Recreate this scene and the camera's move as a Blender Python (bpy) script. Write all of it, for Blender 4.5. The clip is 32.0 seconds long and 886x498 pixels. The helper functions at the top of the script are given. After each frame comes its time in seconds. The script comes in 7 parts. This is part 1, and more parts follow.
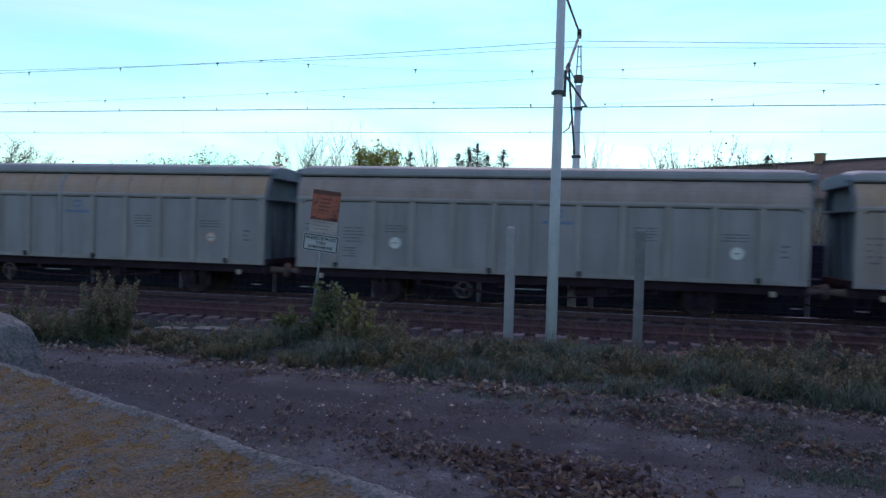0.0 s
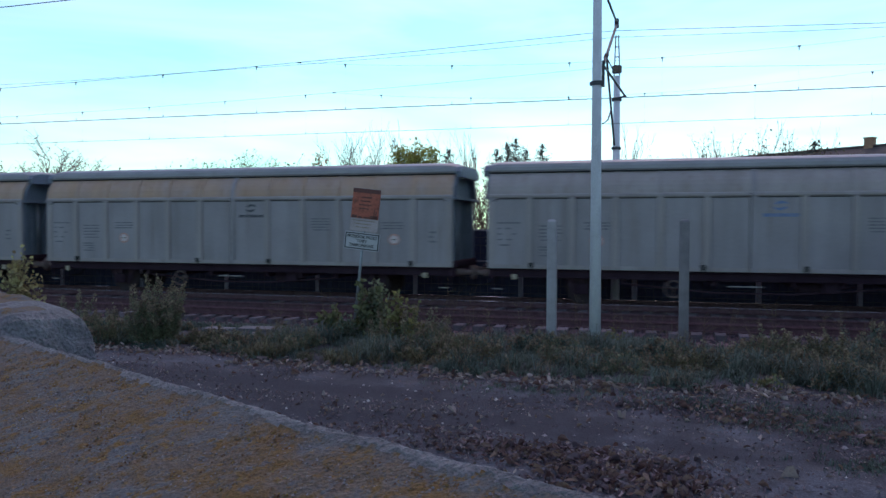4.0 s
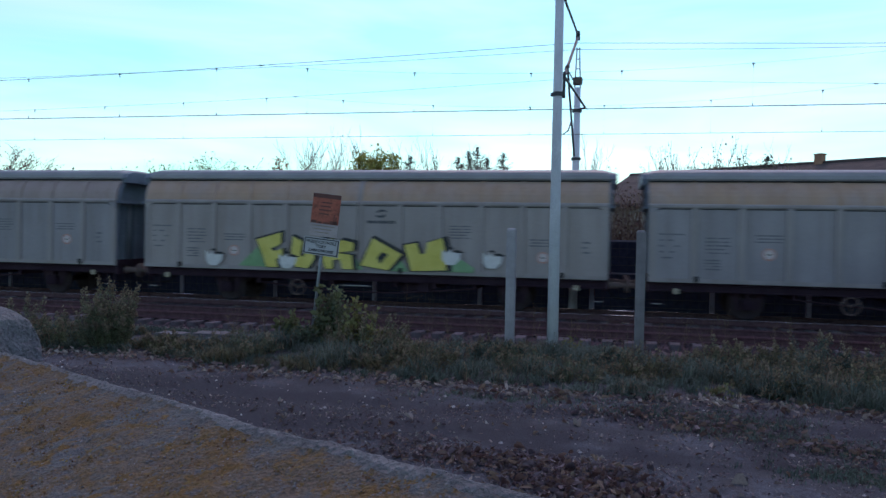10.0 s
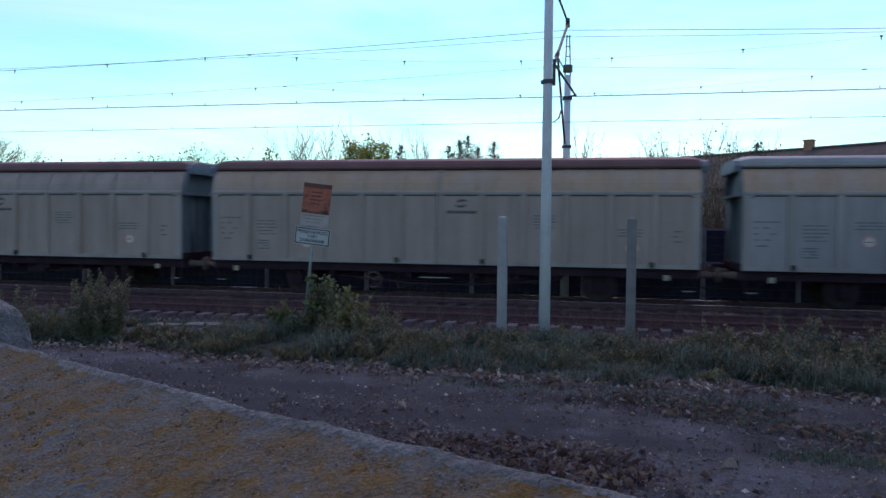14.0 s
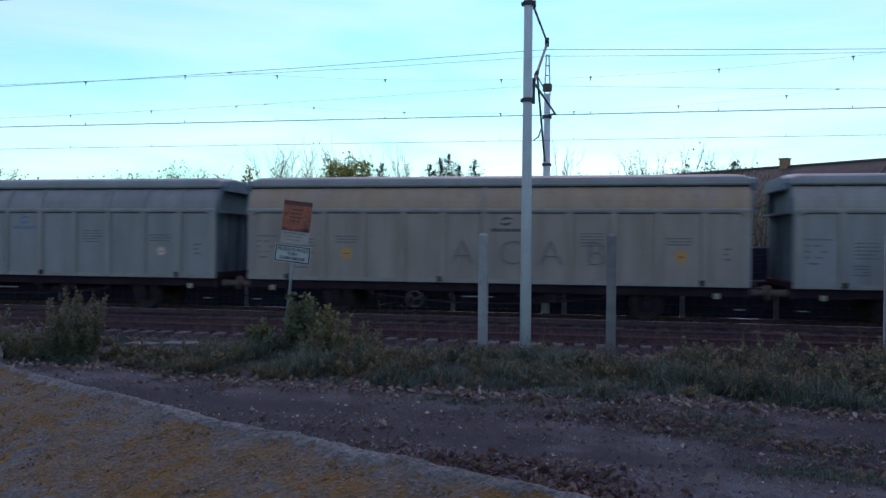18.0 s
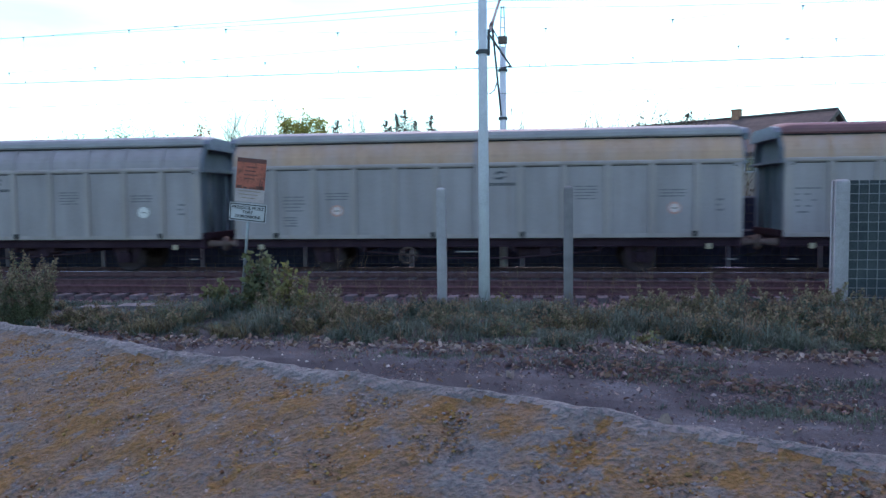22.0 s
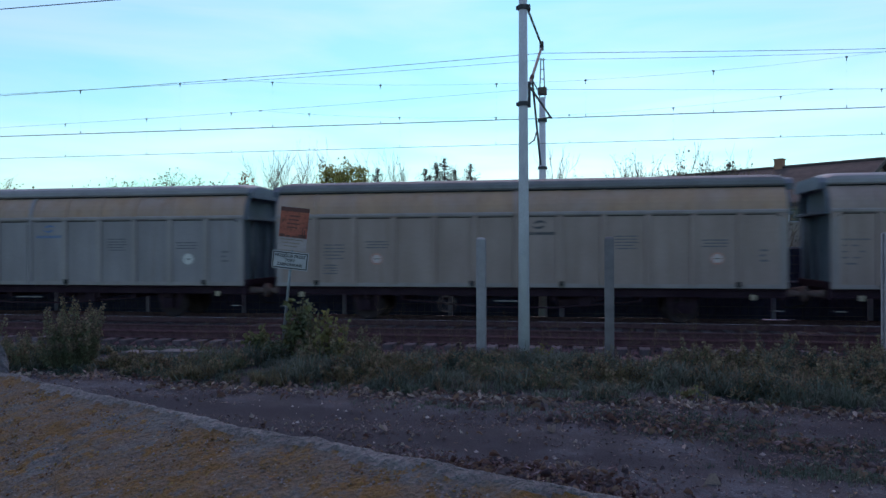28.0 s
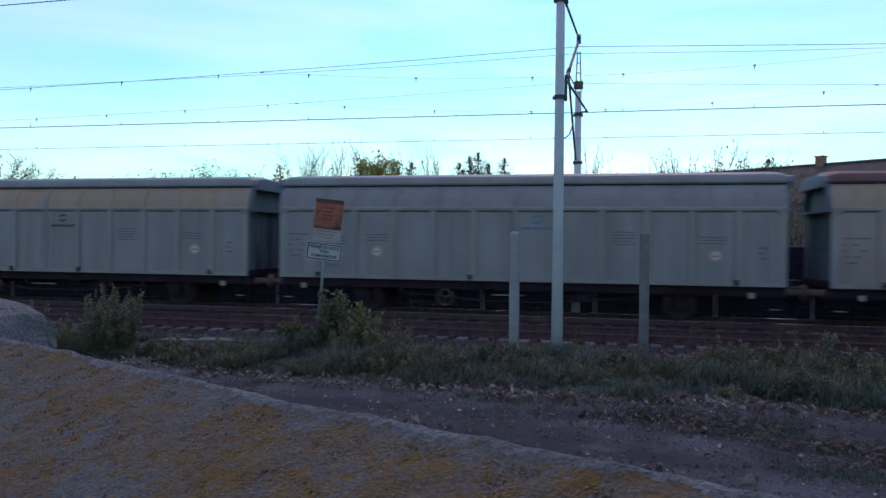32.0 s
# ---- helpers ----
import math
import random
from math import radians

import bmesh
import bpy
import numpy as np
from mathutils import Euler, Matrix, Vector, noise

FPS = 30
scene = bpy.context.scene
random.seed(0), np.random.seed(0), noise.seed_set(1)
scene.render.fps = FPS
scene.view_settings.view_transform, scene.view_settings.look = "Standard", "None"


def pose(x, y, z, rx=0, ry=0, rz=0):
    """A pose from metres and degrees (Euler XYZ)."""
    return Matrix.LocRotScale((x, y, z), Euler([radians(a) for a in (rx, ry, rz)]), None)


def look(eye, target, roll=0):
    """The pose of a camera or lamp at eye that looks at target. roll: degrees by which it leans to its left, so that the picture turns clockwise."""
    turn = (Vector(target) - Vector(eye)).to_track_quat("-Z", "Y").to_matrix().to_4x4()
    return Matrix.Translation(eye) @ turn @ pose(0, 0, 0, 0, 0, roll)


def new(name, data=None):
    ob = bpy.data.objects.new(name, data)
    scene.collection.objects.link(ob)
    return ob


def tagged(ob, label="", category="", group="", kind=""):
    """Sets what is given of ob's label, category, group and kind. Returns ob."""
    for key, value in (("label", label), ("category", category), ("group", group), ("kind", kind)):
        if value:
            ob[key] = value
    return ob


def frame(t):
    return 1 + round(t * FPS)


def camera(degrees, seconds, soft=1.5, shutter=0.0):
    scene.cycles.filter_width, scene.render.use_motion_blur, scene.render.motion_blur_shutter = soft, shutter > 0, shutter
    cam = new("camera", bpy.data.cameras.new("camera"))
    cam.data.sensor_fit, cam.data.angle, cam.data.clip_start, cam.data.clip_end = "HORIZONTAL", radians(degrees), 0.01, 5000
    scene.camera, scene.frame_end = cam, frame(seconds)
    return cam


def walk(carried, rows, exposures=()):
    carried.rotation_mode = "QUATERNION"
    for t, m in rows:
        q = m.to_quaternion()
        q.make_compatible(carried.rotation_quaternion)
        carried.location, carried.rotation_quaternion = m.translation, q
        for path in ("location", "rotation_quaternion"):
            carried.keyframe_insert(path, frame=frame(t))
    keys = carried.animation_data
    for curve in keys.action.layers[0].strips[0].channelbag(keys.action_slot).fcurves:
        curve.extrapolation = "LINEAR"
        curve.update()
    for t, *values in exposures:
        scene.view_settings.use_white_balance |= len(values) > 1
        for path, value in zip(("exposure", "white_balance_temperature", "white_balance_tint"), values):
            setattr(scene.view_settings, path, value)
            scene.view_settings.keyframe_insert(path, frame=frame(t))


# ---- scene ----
cam = camera(60.7, 32.0, shutter=0.3)
PATH = [
    (0, (0.532, 0.814, 2.402), (0.101, 2.767, 2.356), 1.6),
    (0.5, (0.532, 0.816, 2.395), (0.084, 2.764, 2.349), 1.6),
    (1, (0.537, 0.807, 2.394), (0.071, 2.751, 2.357), 1.2),
    (1.5, (0.537, 0.814, 2.384), (0.044, 2.752, 2.354), 0.9),
    (2, (0.535, 0.811, 2.382), (0.018, 2.743, 2.356), 0.5),
    (2.5, (0.532, 0.821, 2.377), (0.0, 2.748, 2.347), 0.1),
    (4.5, (0.526, 0.822, 2.363), (-0.008, 2.749, 2.306), 0.2),
    (5, (0.524, 0.818, 2.363), (0.001, 2.748, 2.308), 0.6),
    (5.5, (0.521, 0.82, 2.36), (0.009, 2.753, 2.307), 1.2),
    (6, (0.52, 0.817, 2.362), (0.016, 2.752, 2.312), 1.5),
    (6.5, (0.522, 0.817, 2.362), (0.023, 2.753, 2.314), 1.7),
    (7, (0.516, 0.816, 2.361), (0.026, 2.754, 2.318), 1.9),
    (7.5, (0.51, 0.814, 2.359), (0.025, 2.754, 2.317), 2.3),
    (8, (0.514, 0.814, 2.364), (0.035, 2.755, 2.323), 2.0),
    (8.5, (0.524, 0.815, 2.365), (0.052, 2.758, 2.33), 1.2),
    (9, (0.524, 0.816, 2.361), (0.065, 2.762, 2.328), 1.5),
    (9.5, (0.529, 0.817, 2.362), (0.082, 2.766, 2.331), 1.2),
    (10, (0.534, 0.82, 2.36), (0.101, 2.772, 2.326), 1.1),
    (10.5, (0.529, 0.821, 2.357), (0.104, 2.775, 2.323), 1.1),
    (11, (0.528, 0.823, 2.357), (0.107, 2.778, 2.319), 0.8),
    (11.5, (0.529, 0.82, 2.359), (0.105, 2.774, 2.32), 0.4),
    (12, (0.528, 0.819, 2.356), (0.107, 2.774, 2.318), 0.6),
    (12.5, (0.523, 0.82, 2.354), (0.104, 2.775, 2.312), 0.8),
    (13, (0.522, 0.821, 2.347), (0.106, 2.777, 2.297), 0.8),
    (13.5, (0.527, 0.818, 2.351), (0.112, 2.773, 2.293), 0.5),
    (14, (0.538, 0.819, 2.349), (0.127, 2.776, 2.287), 0.6),
    (14.5, (0.538, 0.823, 2.349), (0.135, 2.781, 2.284), 0.6),
    (16.5, (0.531, 0.812, 2.346), (0.158, 2.776, 2.314), 1.1),
    (17, (0.538, 0.818, 2.337), (0.167, 2.783, 2.317), 1.3),
    (17.5, (0.543, 0.818, 2.339), (0.176, 2.784, 2.322), 0.9),
    (18, (0.547, 0.82, 2.337), (0.184, 2.787, 2.323), 0.5),
    (18.5, (0.545, 0.828, 2.334), (0.18, 2.794, 2.318), 0.3),
    (19, (0.548, 0.83, 2.33), (0.185, 2.796, 2.305), 0.2),
    (19.5, (0.555, 0.826, 2.33), (0.188, 2.792, 2.297), -1.9),
    (19.6, (0.56, 0.824, 2.328), (0.132, 2.778, 2.283), -1.0),
    (20, (0.585, 0.83, 2.313), (0.232, 2.797, 2.259), -1.7),
    (20.5, (0.579, 0.837, 2.303), (0.271, 2.811, 2.226), -1.6),
    (21, (0.551, 0.837, 2.294), (0.281, 2.816, 2.193), -0.7),
    (21.5, (0.552, 0.844, 2.284), (0.296, 2.824, 2.166), -0.5),
    (22, (0.555, 0.841, 2.289), (0.3, 2.821, 2.162), -0.6),
    (22.5, (0.546, 0.833, 2.293), (0.282, 2.811, 2.167), -0.5),
    (23, (0.546, 0.826, 2.298), (0.27, 2.803, 2.187), -0.2),
    (23.5, (0.537, 0.831, 2.354), (0.246, 2.808, 2.277), -0.2),
    (24, (0.532, 0.843, 2.374), (0.236, 2.82, 2.345), -0.4),
    (24.5, (0.534, 0.814, 2.37), (0.235, 2.791, 2.372), -0.3),
    (26.5, (0.538, 0.826, 2.336), (0.217, 2.8, 2.352), -0.3),
    (27, (0.531, 0.816, 2.339), (0.209, 2.79, 2.344), -0.3),
    (27.5, (0.524, 0.816, 2.338), (0.19, 2.788, 2.341), -0.3),
    (28, (0.518, 0.817, 2.335), (0.165, 2.786, 2.333), -0.2),
    (28.5, (0.517, 0.816, 2.332), (0.149, 2.782, 2.328), 0.2),
    (29, (0.519, 0.807, 2.331), (0.139, 2.771, 2.325), 0.5),
    (29.5, (0.513, 0.816, 2.326), (0.128, 2.778, 2.323), 0.7),
    (30, (0.506, 0.819, 2.323), (0.117, 2.78, 2.319), 0.8),
    (30.5, (0.509, 0.815, 2.323), (0.114, 2.776, 2.32), 0.3),
    (31, (0.509, 0.812, 2.324), (0.107, 2.772, 2.319), 0.0),
    (31.5, (0.504, 0.817, 2.318), (0.083, 2.772, 2.308), 0.1),
    (32, (0.489, 0.823, 2.314), (0.053, 2.775, 2.297), 0.6),
]
EXPOSURES = [(t, e, k, 46) for t, e, k in ((0, 0.1, 7250), (5, 0.22, 7250), (8, 0.18, 7250), (13, 0.08, 7250), (17, 0.08, 7250), (18, 0.0, 7230), (19.5, -0.02, 7200), (20.2, 0.0, 7150), (20.8, 0.36, 7150), (21.4, 0.84, 7200),
                                         (22, 1.0, 7250), (23.2, 1.08, 7250), (23.6, 1.0, 7250), (24.1, 0.75, 7250), (24.6, 0.28, 7200), (26, -0.22, 7150), (27.2, -0.2, 7150), (29, -0.05, 7150), (32, -0.02, 7150))]
walk(cam, [(t, look(eye, target, roll)) for t, eye, target, roll in PATH], EXPOSURES)

# ---------------------------------------------------------------- world, sun
SUN_EL, SUN_AZ = 46.0, -4.0        # degrees above the horizon, degrees from +y towards +x


def make_world():
    w = bpy.data.worlds.new("autumn_sky")
    scene.world = w
    w.use_nodes = True
    nt = w.node_tree
    nt.nodes.clear()
    N = nt.nodes.new
    L = nt.links.new
    out, bg = N("ShaderNodeOutputWorld"), N("ShaderNodeBackground")
    sky = N("ShaderNodeTexSky")
    sky.sky_type, sky.sun_disc = "NISHITA", False
    sky.sun_elevation, sky.sun_rotation = radians(SUN_EL), radians(SUN_AZ)
    sky.air_density, sky.dust_density, sky.ozone_density = 1.2, 0.6, 1.5
    tc, mp = N("ShaderNodeTexCoord"), N("ShaderNodeMapping")
    mp.inputs["Scale"].default_value = (1.1, 1.0, 7.5)
    mp.inputs["Rotation"].default_value = (0.0, radians(6), 0.0)
    n1 = N("ShaderNodeTexNoise")
    n1.inputs["Scale"].default_value, n1.inputs["Detail"].default_value, n1.inputs["Roughness"].default_value = 2.4, 6.0, 0.5
    n1.inputs["Distortion"].default_value = 0.5
    ramp = N("ShaderNodeValToRGB")
    ramp.color_ramp.elements[0].position, ramp.color_ramp.elements[1].position = 0.34, 0.74
    ramp.color_ramp.elements[0].color, ramp.color_ramp.elements[1].color = (0, 0, 0, 1), (1, 1, 1, 1)
    # thin bright cloud laid over the blue
    cloud = N("ShaderNodeMix")
    cloud.data_type, cloud.blend_type = "RGBA", "MIX"
    tint = N("ShaderNodeMix")
    tint.data_type, tint.blend_type = "RGBA", "MULTIPLY"
    tint.inputs["Factor"].default_value = 1.0
    # cloud overhead, out of view, is tinted redder to warm the scene's light
    sx, hi = N("ShaderNodeSeparateXYZ"), N("ShaderNodeMapRange")
    hi.inputs[1].default_value, hi.inputs[2].default_value = 0.32, 0.75
    L(tc.outputs["Generated"], sx.inputs[0])
    L(sx.outputs["Z"], hi.inputs[0])
    warm = N("ShaderNodeMix")
    warm.data_type = "RGBA"
    warm.inputs[6].default_value, warm.inputs[7].default_value = CLOUD_TINT, OVERHEAD_TINT
    L(hi.outputs[0], warm.inputs["Factor"])
    L(warm.outputs[2], tint.inputs[7])
    veil = N("ShaderNodeMix")
    veil.data_type, veil.blend_type = "RGBA", "ADD"
    veil.inputs["Factor"].default_value = 1.0
    veil.inputs[7].default_value = CLOUD
    L(sky.outputs[0], tint.inputs[6])
    L(tint.outputs[2], veil.inputs[6])
    L(veil.outputs[2], cloud.inputs[7])
    blue = N("ShaderNodeMix")
    blue.data_type, blue.blend_type = "RGBA", "MULTIPLY"
    blue.inputs["Factor"].default_value = 1.0
    blue.inputs[7].default_value = BLUE_TINT
    L(sky.outputs[0], blue.inputs[6])
    L(tc.outputs["Generated"], mp.inputs[0])
    L(mp.outputs[0], n1.inputs["Vector"])
    L(n1.outputs["Fac"], ramp.inputs[0])
    # the veil thickens towards the horizon
    hz, ad = N("ShaderNodeMapRange"), N("ShaderNodeMath")
    hz.inputs[1].default_value, hz.inputs[2].default_value, hz.inputs[3].default_value, hz.inputs[4].default_value = 0.05, 0.34, 0.1, 0.1
    L(sx.outputs["Z"], hz.inputs[0])
    ad.operation, ad.use_clamp = "MULTIPLY_ADD", True
    ad.inputs[1].default_value = 0.43
    L(ramp.outputs[0], ad.inputs[0])
    L(hz.outputs[0], ad.inputs[2])
    L(ad.outputs[0], cloud.inputs["Factor"])
    L(blue.outputs[2], cloud.inputs[6])
    L(cloud.outputs[2], bg.inputs[0])
    bg.inputs[1].default_value = SKY_STRENGTH
    L(bg.outputs[0], out.inputs[0])


SKY_STRENGTH = 0.13
CLOUD = (1.02, 1.3, 1.3, 1)
CLOUD_TINT = (1.0, 1.21, 1.42, 1)
OVERHEAD_TINT = (3.4, 1.3, 1.68, 1)
BLUE_TINT = (0.35, 1.18, 1.1, 1)
make_world()
sun = new("sun", bpy.data.lights.new("sun", "SUN"))
sun.data.energy, sun.data.angle, sun.data.color = 0.5, radians(25), (1.0, 0.95, 0.88)
_el, _az = radians(SUN_EL), radians(SUN_AZ)
_d = Vector((math.sin(_az) * math.cos(_el), math.cos(_az) * math.cos(_el), math.sin(_el)))
sun.matrix_world = look(_d * 60, (0, 0, 0))

# ---------------------------------------------------------------- materials


def surf(name, a, b, scale=4.0, rough=0.8, bump=0.2, metal=0.0, fine=60.0, streak=None, spots=None, island=0.0, rand=0.0, spec=0.3, coords="Object", thin=0.0, grain=0.18, rust=None):
    """Two-tone procedural surface: large mottling a to b, fine grain, relief; streak: vertical stains; spots: (colour, scale, low, high) patches; rust: thin runs, placed anew on every object."""
    m = bpy.data.materials.new(name)
    m.use_nodes = True
    nt = m.node_tree
    N, L = nt.nodes.new, nt.links.new
    p = nt.nodes["Principled BSDF"]
    tc = N("ShaderNodeTexCoord")
    vec = tc.outputs[coords]
    if rust:
        oi, cb, va = N("ShaderNodeObjectInfo"), N("ShaderNodeVectorMath"), N("ShaderNodeVectorMath")
        cb.operation = "SCALE"
        cb.inputs[0].default_value = (41.0, 0.0, 13.0)
        L(oi.outputs["Random"], cb.inputs["Scale"])
        L(vec, va.inputs[0])
        L(cb.outputs[0], va.inputs[1])
        vec = va.outputs[0]
    big = N("ShaderNodeTexNoise")
    big.inputs["Scale"].default_value, big.inputs["Detail"].default_value = scale, 6.0
    L(vec, big.inputs["Vector"])
    small = N("ShaderNodeTexNoise")
    small.inputs["Scale"].default_value, small.inputs["Detail"].default_value = fine, 5.0
    L(vec, small.inputs["Vector"])
    r = N("ShaderNodeMapRange")
    r.inputs[1].default_value, r.inputs[2].default_value = 0.32, 0.68
    L(big.outputs["Fac"], r.inputs[0])
    mix = N("ShaderNodeMix")
    mix.data_type = "RGBA"
    mix.inputs[6].default_value, mix.inputs[7].default_value = (*a, 1), (*b, 1)
    L(r.outputs[0], mix.inputs["Factor"])
    col = mix.outputs[2]
    if streak:
        mp = N("ShaderNodeMapping")
        mp.inputs["Scale"].default_value = (1.3, 1.3, 0.12)
        L(vec, mp.inputs[0])
        sn = N("ShaderNodeTexNoise")
        sn.inputs["Scale"].default_value, sn.inputs["Detail"].default_value = 1.7, 6.0
        L(mp.outputs[0], sn.inputs["Vector"])
        sr = N("ShaderNodeMapRange")
        sr.inputs[1].default_value, sr.inputs[2].default_value, sr.inputs[4].default_value = 0.42, 0.72, 0.62
        L(sn.outputs["Fac"], sr.inputs[0])
        sm = N("ShaderNodeMix")
        sm.data_type = "RGBA"
        sm.inputs[7].default_value = (*streak, 1)
        L(sr.outputs[0], sm.inputs["Factor"])
        L(col, sm.inputs[6])
        col = sm.outputs[2]
    if rust:
        mp = N("ShaderNodeMapping")
        mp.inputs["Scale"].default_value = (5.0, 5.0, 0.22)
        L(vec, mp.inputs[0])
        sn = N("ShaderNodeTexNoise")
        sn.inputs["Scale"].default_value, sn.inputs["Detail"].default_value = 1.6, 4.0
        L(mp.outputs[0], sn.inputs["Vector"])
        sr = N("ShaderNodeMapRange")
        sr.inputs[1].default_value, sr.inputs[2].default_value, sr.inputs[4].default_value = 0.58, 0.78, 0.55
        L(sn.outputs["Fac"], sr.inputs[0])
        sm = N("ShaderNodeMix")
        sm.data_type = "RGBA"
        sm.inputs[7].default_value = (*rust, 1)
        L(sr.outputs[0], sm.inputs["Factor"])
        L(col, sm.inputs[6])
        col = sm.outputs[2]
    for c, sc, lo, hi in spots or ():
        pn = N("ShaderNodeTexNoise")
        pn.inputs["Scale"].default_value, pn.inputs["Detail"].default_value, pn.inputs["Roughness"].default_value = sc, 8.0, 0.65
        L(vec, pn.inputs["Vector"])
        pr = N("ShaderNodeMapRange")
        pr.inputs[1].default_value, pr.inputs[2].default_value = lo, hi
        L(pn.outputs["Fac"], pr.inputs[0])
        pm = N("ShaderNodeMix")
        pm.data_type = "RGBA"
        pm.inputs[7].default_value = (*c, 1)
        L(pr.outputs[0], pm.inputs["Factor"])
        L(col, pm.inputs[6])
        col = pm.outputs[2]
    hsv = N("ShaderNodeHueSaturation")
    gr = N("ShaderNodeMapRange")
    gr.inputs[1].default_value, gr.inputs[2].default_value = 0.3, 0.7
    gr.inputs[3].default_value, gr.inputs[4].default_value = 1 - grain, 1 + grain
    L(small.outputs["Fac"], gr.inputs[0])
    val = gr.outputs[0]
    if island or rand:
        src = N("ShaderNodeNewGeometry").outputs["Random Per Island"] if island else N("ShaderNodeObjectInfo").outputs["Random"]
        ir = N("ShaderNodeMapRange")
        k = island or rand
        ir.inputs[3].default_value, ir.inputs[4].default_value = 1 - k, 1 + k
        L(src, ir.inputs[0])
        mu = N("ShaderNodeMath")
        mu.operation = "MULTIPLY"
        L(val, mu.inputs[0])
        L(ir.outputs[0], mu.inputs[1])
        val = mu.outputs[0]
        if island:
            hr = N("ShaderNodeMapRange")
            hr.inputs[3].default_value, hr.inputs[4].default_value = 0.47, 0.53
            L(src, hr.inputs[0])
            L(hr.outputs[0], hsv.inputs["Hue"])
    L(val, hsv.inputs["Value"])
    L(col, hsv.inputs["Color"])
    L(hsv.outputs[0], p.inputs["Base Color"])
    rr = N("ShaderNodeMapRange")
    rr.inputs[3].default_value, rr.inputs[4].default_value = max(rough - 0.1, 0.05), min(rough + 0.1, 1)
    L(big.outputs["Fac"], rr.inputs[0])
    L(rr.outputs[0], p.inputs["Roughness"])
    p.inputs["Metallic"].default_value = metal
    p.inputs["Specular IOR Level"].default_value = spec
    if bump:
        bn = N("ShaderNodeBump")
        bn.inputs["Strength"].default_value, bn.inputs["Distance"].default_value = bump, 0.02
        ad = N("ShaderNodeMath")
        ad.operation = "ADD"
        L(big.outputs["Fac"], ad.inputs[0])
        L(small.outputs["Fac"], ad.inputs[1])
        L(ad.outputs[0], bn.inputs["Height"])
        L(bn.outputs[0], p.inputs["Normal"])
    if thin:
        # thin leaf tissue lets part of the light through
        tr, ms = N("ShaderNodeBsdfTranslucent"), N("ShaderNodeMixShader")
        ms.inputs[0].default_value = thin
        L(hsv.outputs[0], tr.inputs[0])
        L(p.outputs[0], ms.inputs[1])
        L(tr.outputs[0], ms.inputs[2])
        L(ms.outputs[0], nt.nodes["Material Output"].inputs[0])
    return m


M = {}
M["grey"] = surf("grey_paint", (0.284, 0.25, 0.258), (0.34, 0.304, 0.313), 0.8, 0.55, 0.03, streak=(0.212, 0.187, 0.188), fine=14, grain=0.05, rust=(0.2, 0.14, 0.115))
M["pale"] = surf("pale_grey_paint", (0.335, 0.278, 0.266), (0.39, 0.33, 0.313), 0.8, 0.55, 0.03, streak=(0.265, 0.212, 0.19), fine=14, grain=0.05, rust=(0.25, 0.16, 0.125))
M["tan"] = surf("dusty_tan_paint", (0.352, 0.25, 0.224), (0.408, 0.302, 0.27), 0.8, 0.6, 0.03, streak=(0.275, 0.193, 0.163), fine=14, grain=0.05, rust=(0.26, 0.15, 0.11))
M["cream"] = surf("rust_dusted_cream_paint", (0.5, 0.3, 0.2), (0.425, 0.297, 0.252), 1.1, 0.6, 0.03, streak=(0.4, 0.222, 0.142), fine=14, grain=0.05, rust=(0.33, 0.16, 0.09))
M["top_grey"] = surf("galvanised_grey_roof", (0.258, 0.25, 0.258), (0.33, 0.32, 0.327), 1.5, 0.5, 0.03, fine=14, grain=0.06)
M["top_dark"] = surf("dark_grey_roof", (0.16, 0.165, 0.172), (0.215, 0.222, 0.23), 1.5, 0.6, 0.06, fine=25)
M["top_red"] = surf("oxide_red_roof", (0.18, 0.075, 0.082), (0.24, 0.105, 0.11), 1.5, 0.6, 0.03, fine=14, grain=0.06)
M["end_blue"] = surf("blue_grey_end_paint", (0.12, 0.15, 0.185), (0.17, 0.205, 0.245), 1.5, 0.55, 0.05, fine=25)
# rubber parts, and the black strips that imitate shade on the wagon doors
M["seal_and_shade"] = surf("black_rubber_and_shade", (0.015, 0.015, 0.017), (0.03, 0.03, 0.03), 5, 0.8, 0.05)
M["under"] = surf("brown_grimy_steel", (0.05, 0.025, 0.038), (0.076, 0.041, 0.056), 3, 0.9, 0.2, spec=0.12)
M["sole"] = surf("brown_frame_steel", (0.036, 0.018, 0.028), (0.054, 0.03, 0.041), 2, 0.9, 0.1, spec=0.06)
M["white"] = surf("white_paint", (0.24, 0.23, 0.23), (0.32, 0.31, 0.31), 5, 0.6, 0.03)
M["sign_face"] = surf("white_sign_paint", (0.62, 0.6, 0.57), (0.7, 0.68, 0.65), 5, 0.6, 0.02)
M["reflector"] = surf("yellowed_reflector", (0.4, 0.33, 0.24), (0.48, 0.4, 0.3), 5, 0.5, 0.02)
M["pink"] = surf("faded_red_paint", (0.55, 0.22, 0.18), (0.62, 0.3, 0.25), 8, 0.6, 0.03)
M["logo_blue"] = surf("blue_paint", (0.1, 0.18, 0.32), (0.14, 0.22, 0.36), 5, 0.5, 0.02)
M["logo_black"] = surf("black_paint", (0.03, 0.03, 0.035), (0.05, 0.05, 0.05), 5, 0.6, 0.02)
M["faint"] = surf("faded_lettering_paint", (0.135, 0.132, 0.145), (0.185, 0.178, 0.19), 5, 0.6, 0.02)
M["wheel"] = surf("worn_wheel_steel", (0.046, 0.029, 0.033), (0.07, 0.046, 0.05), 4, 0.85, 0.1, spec=0.15)
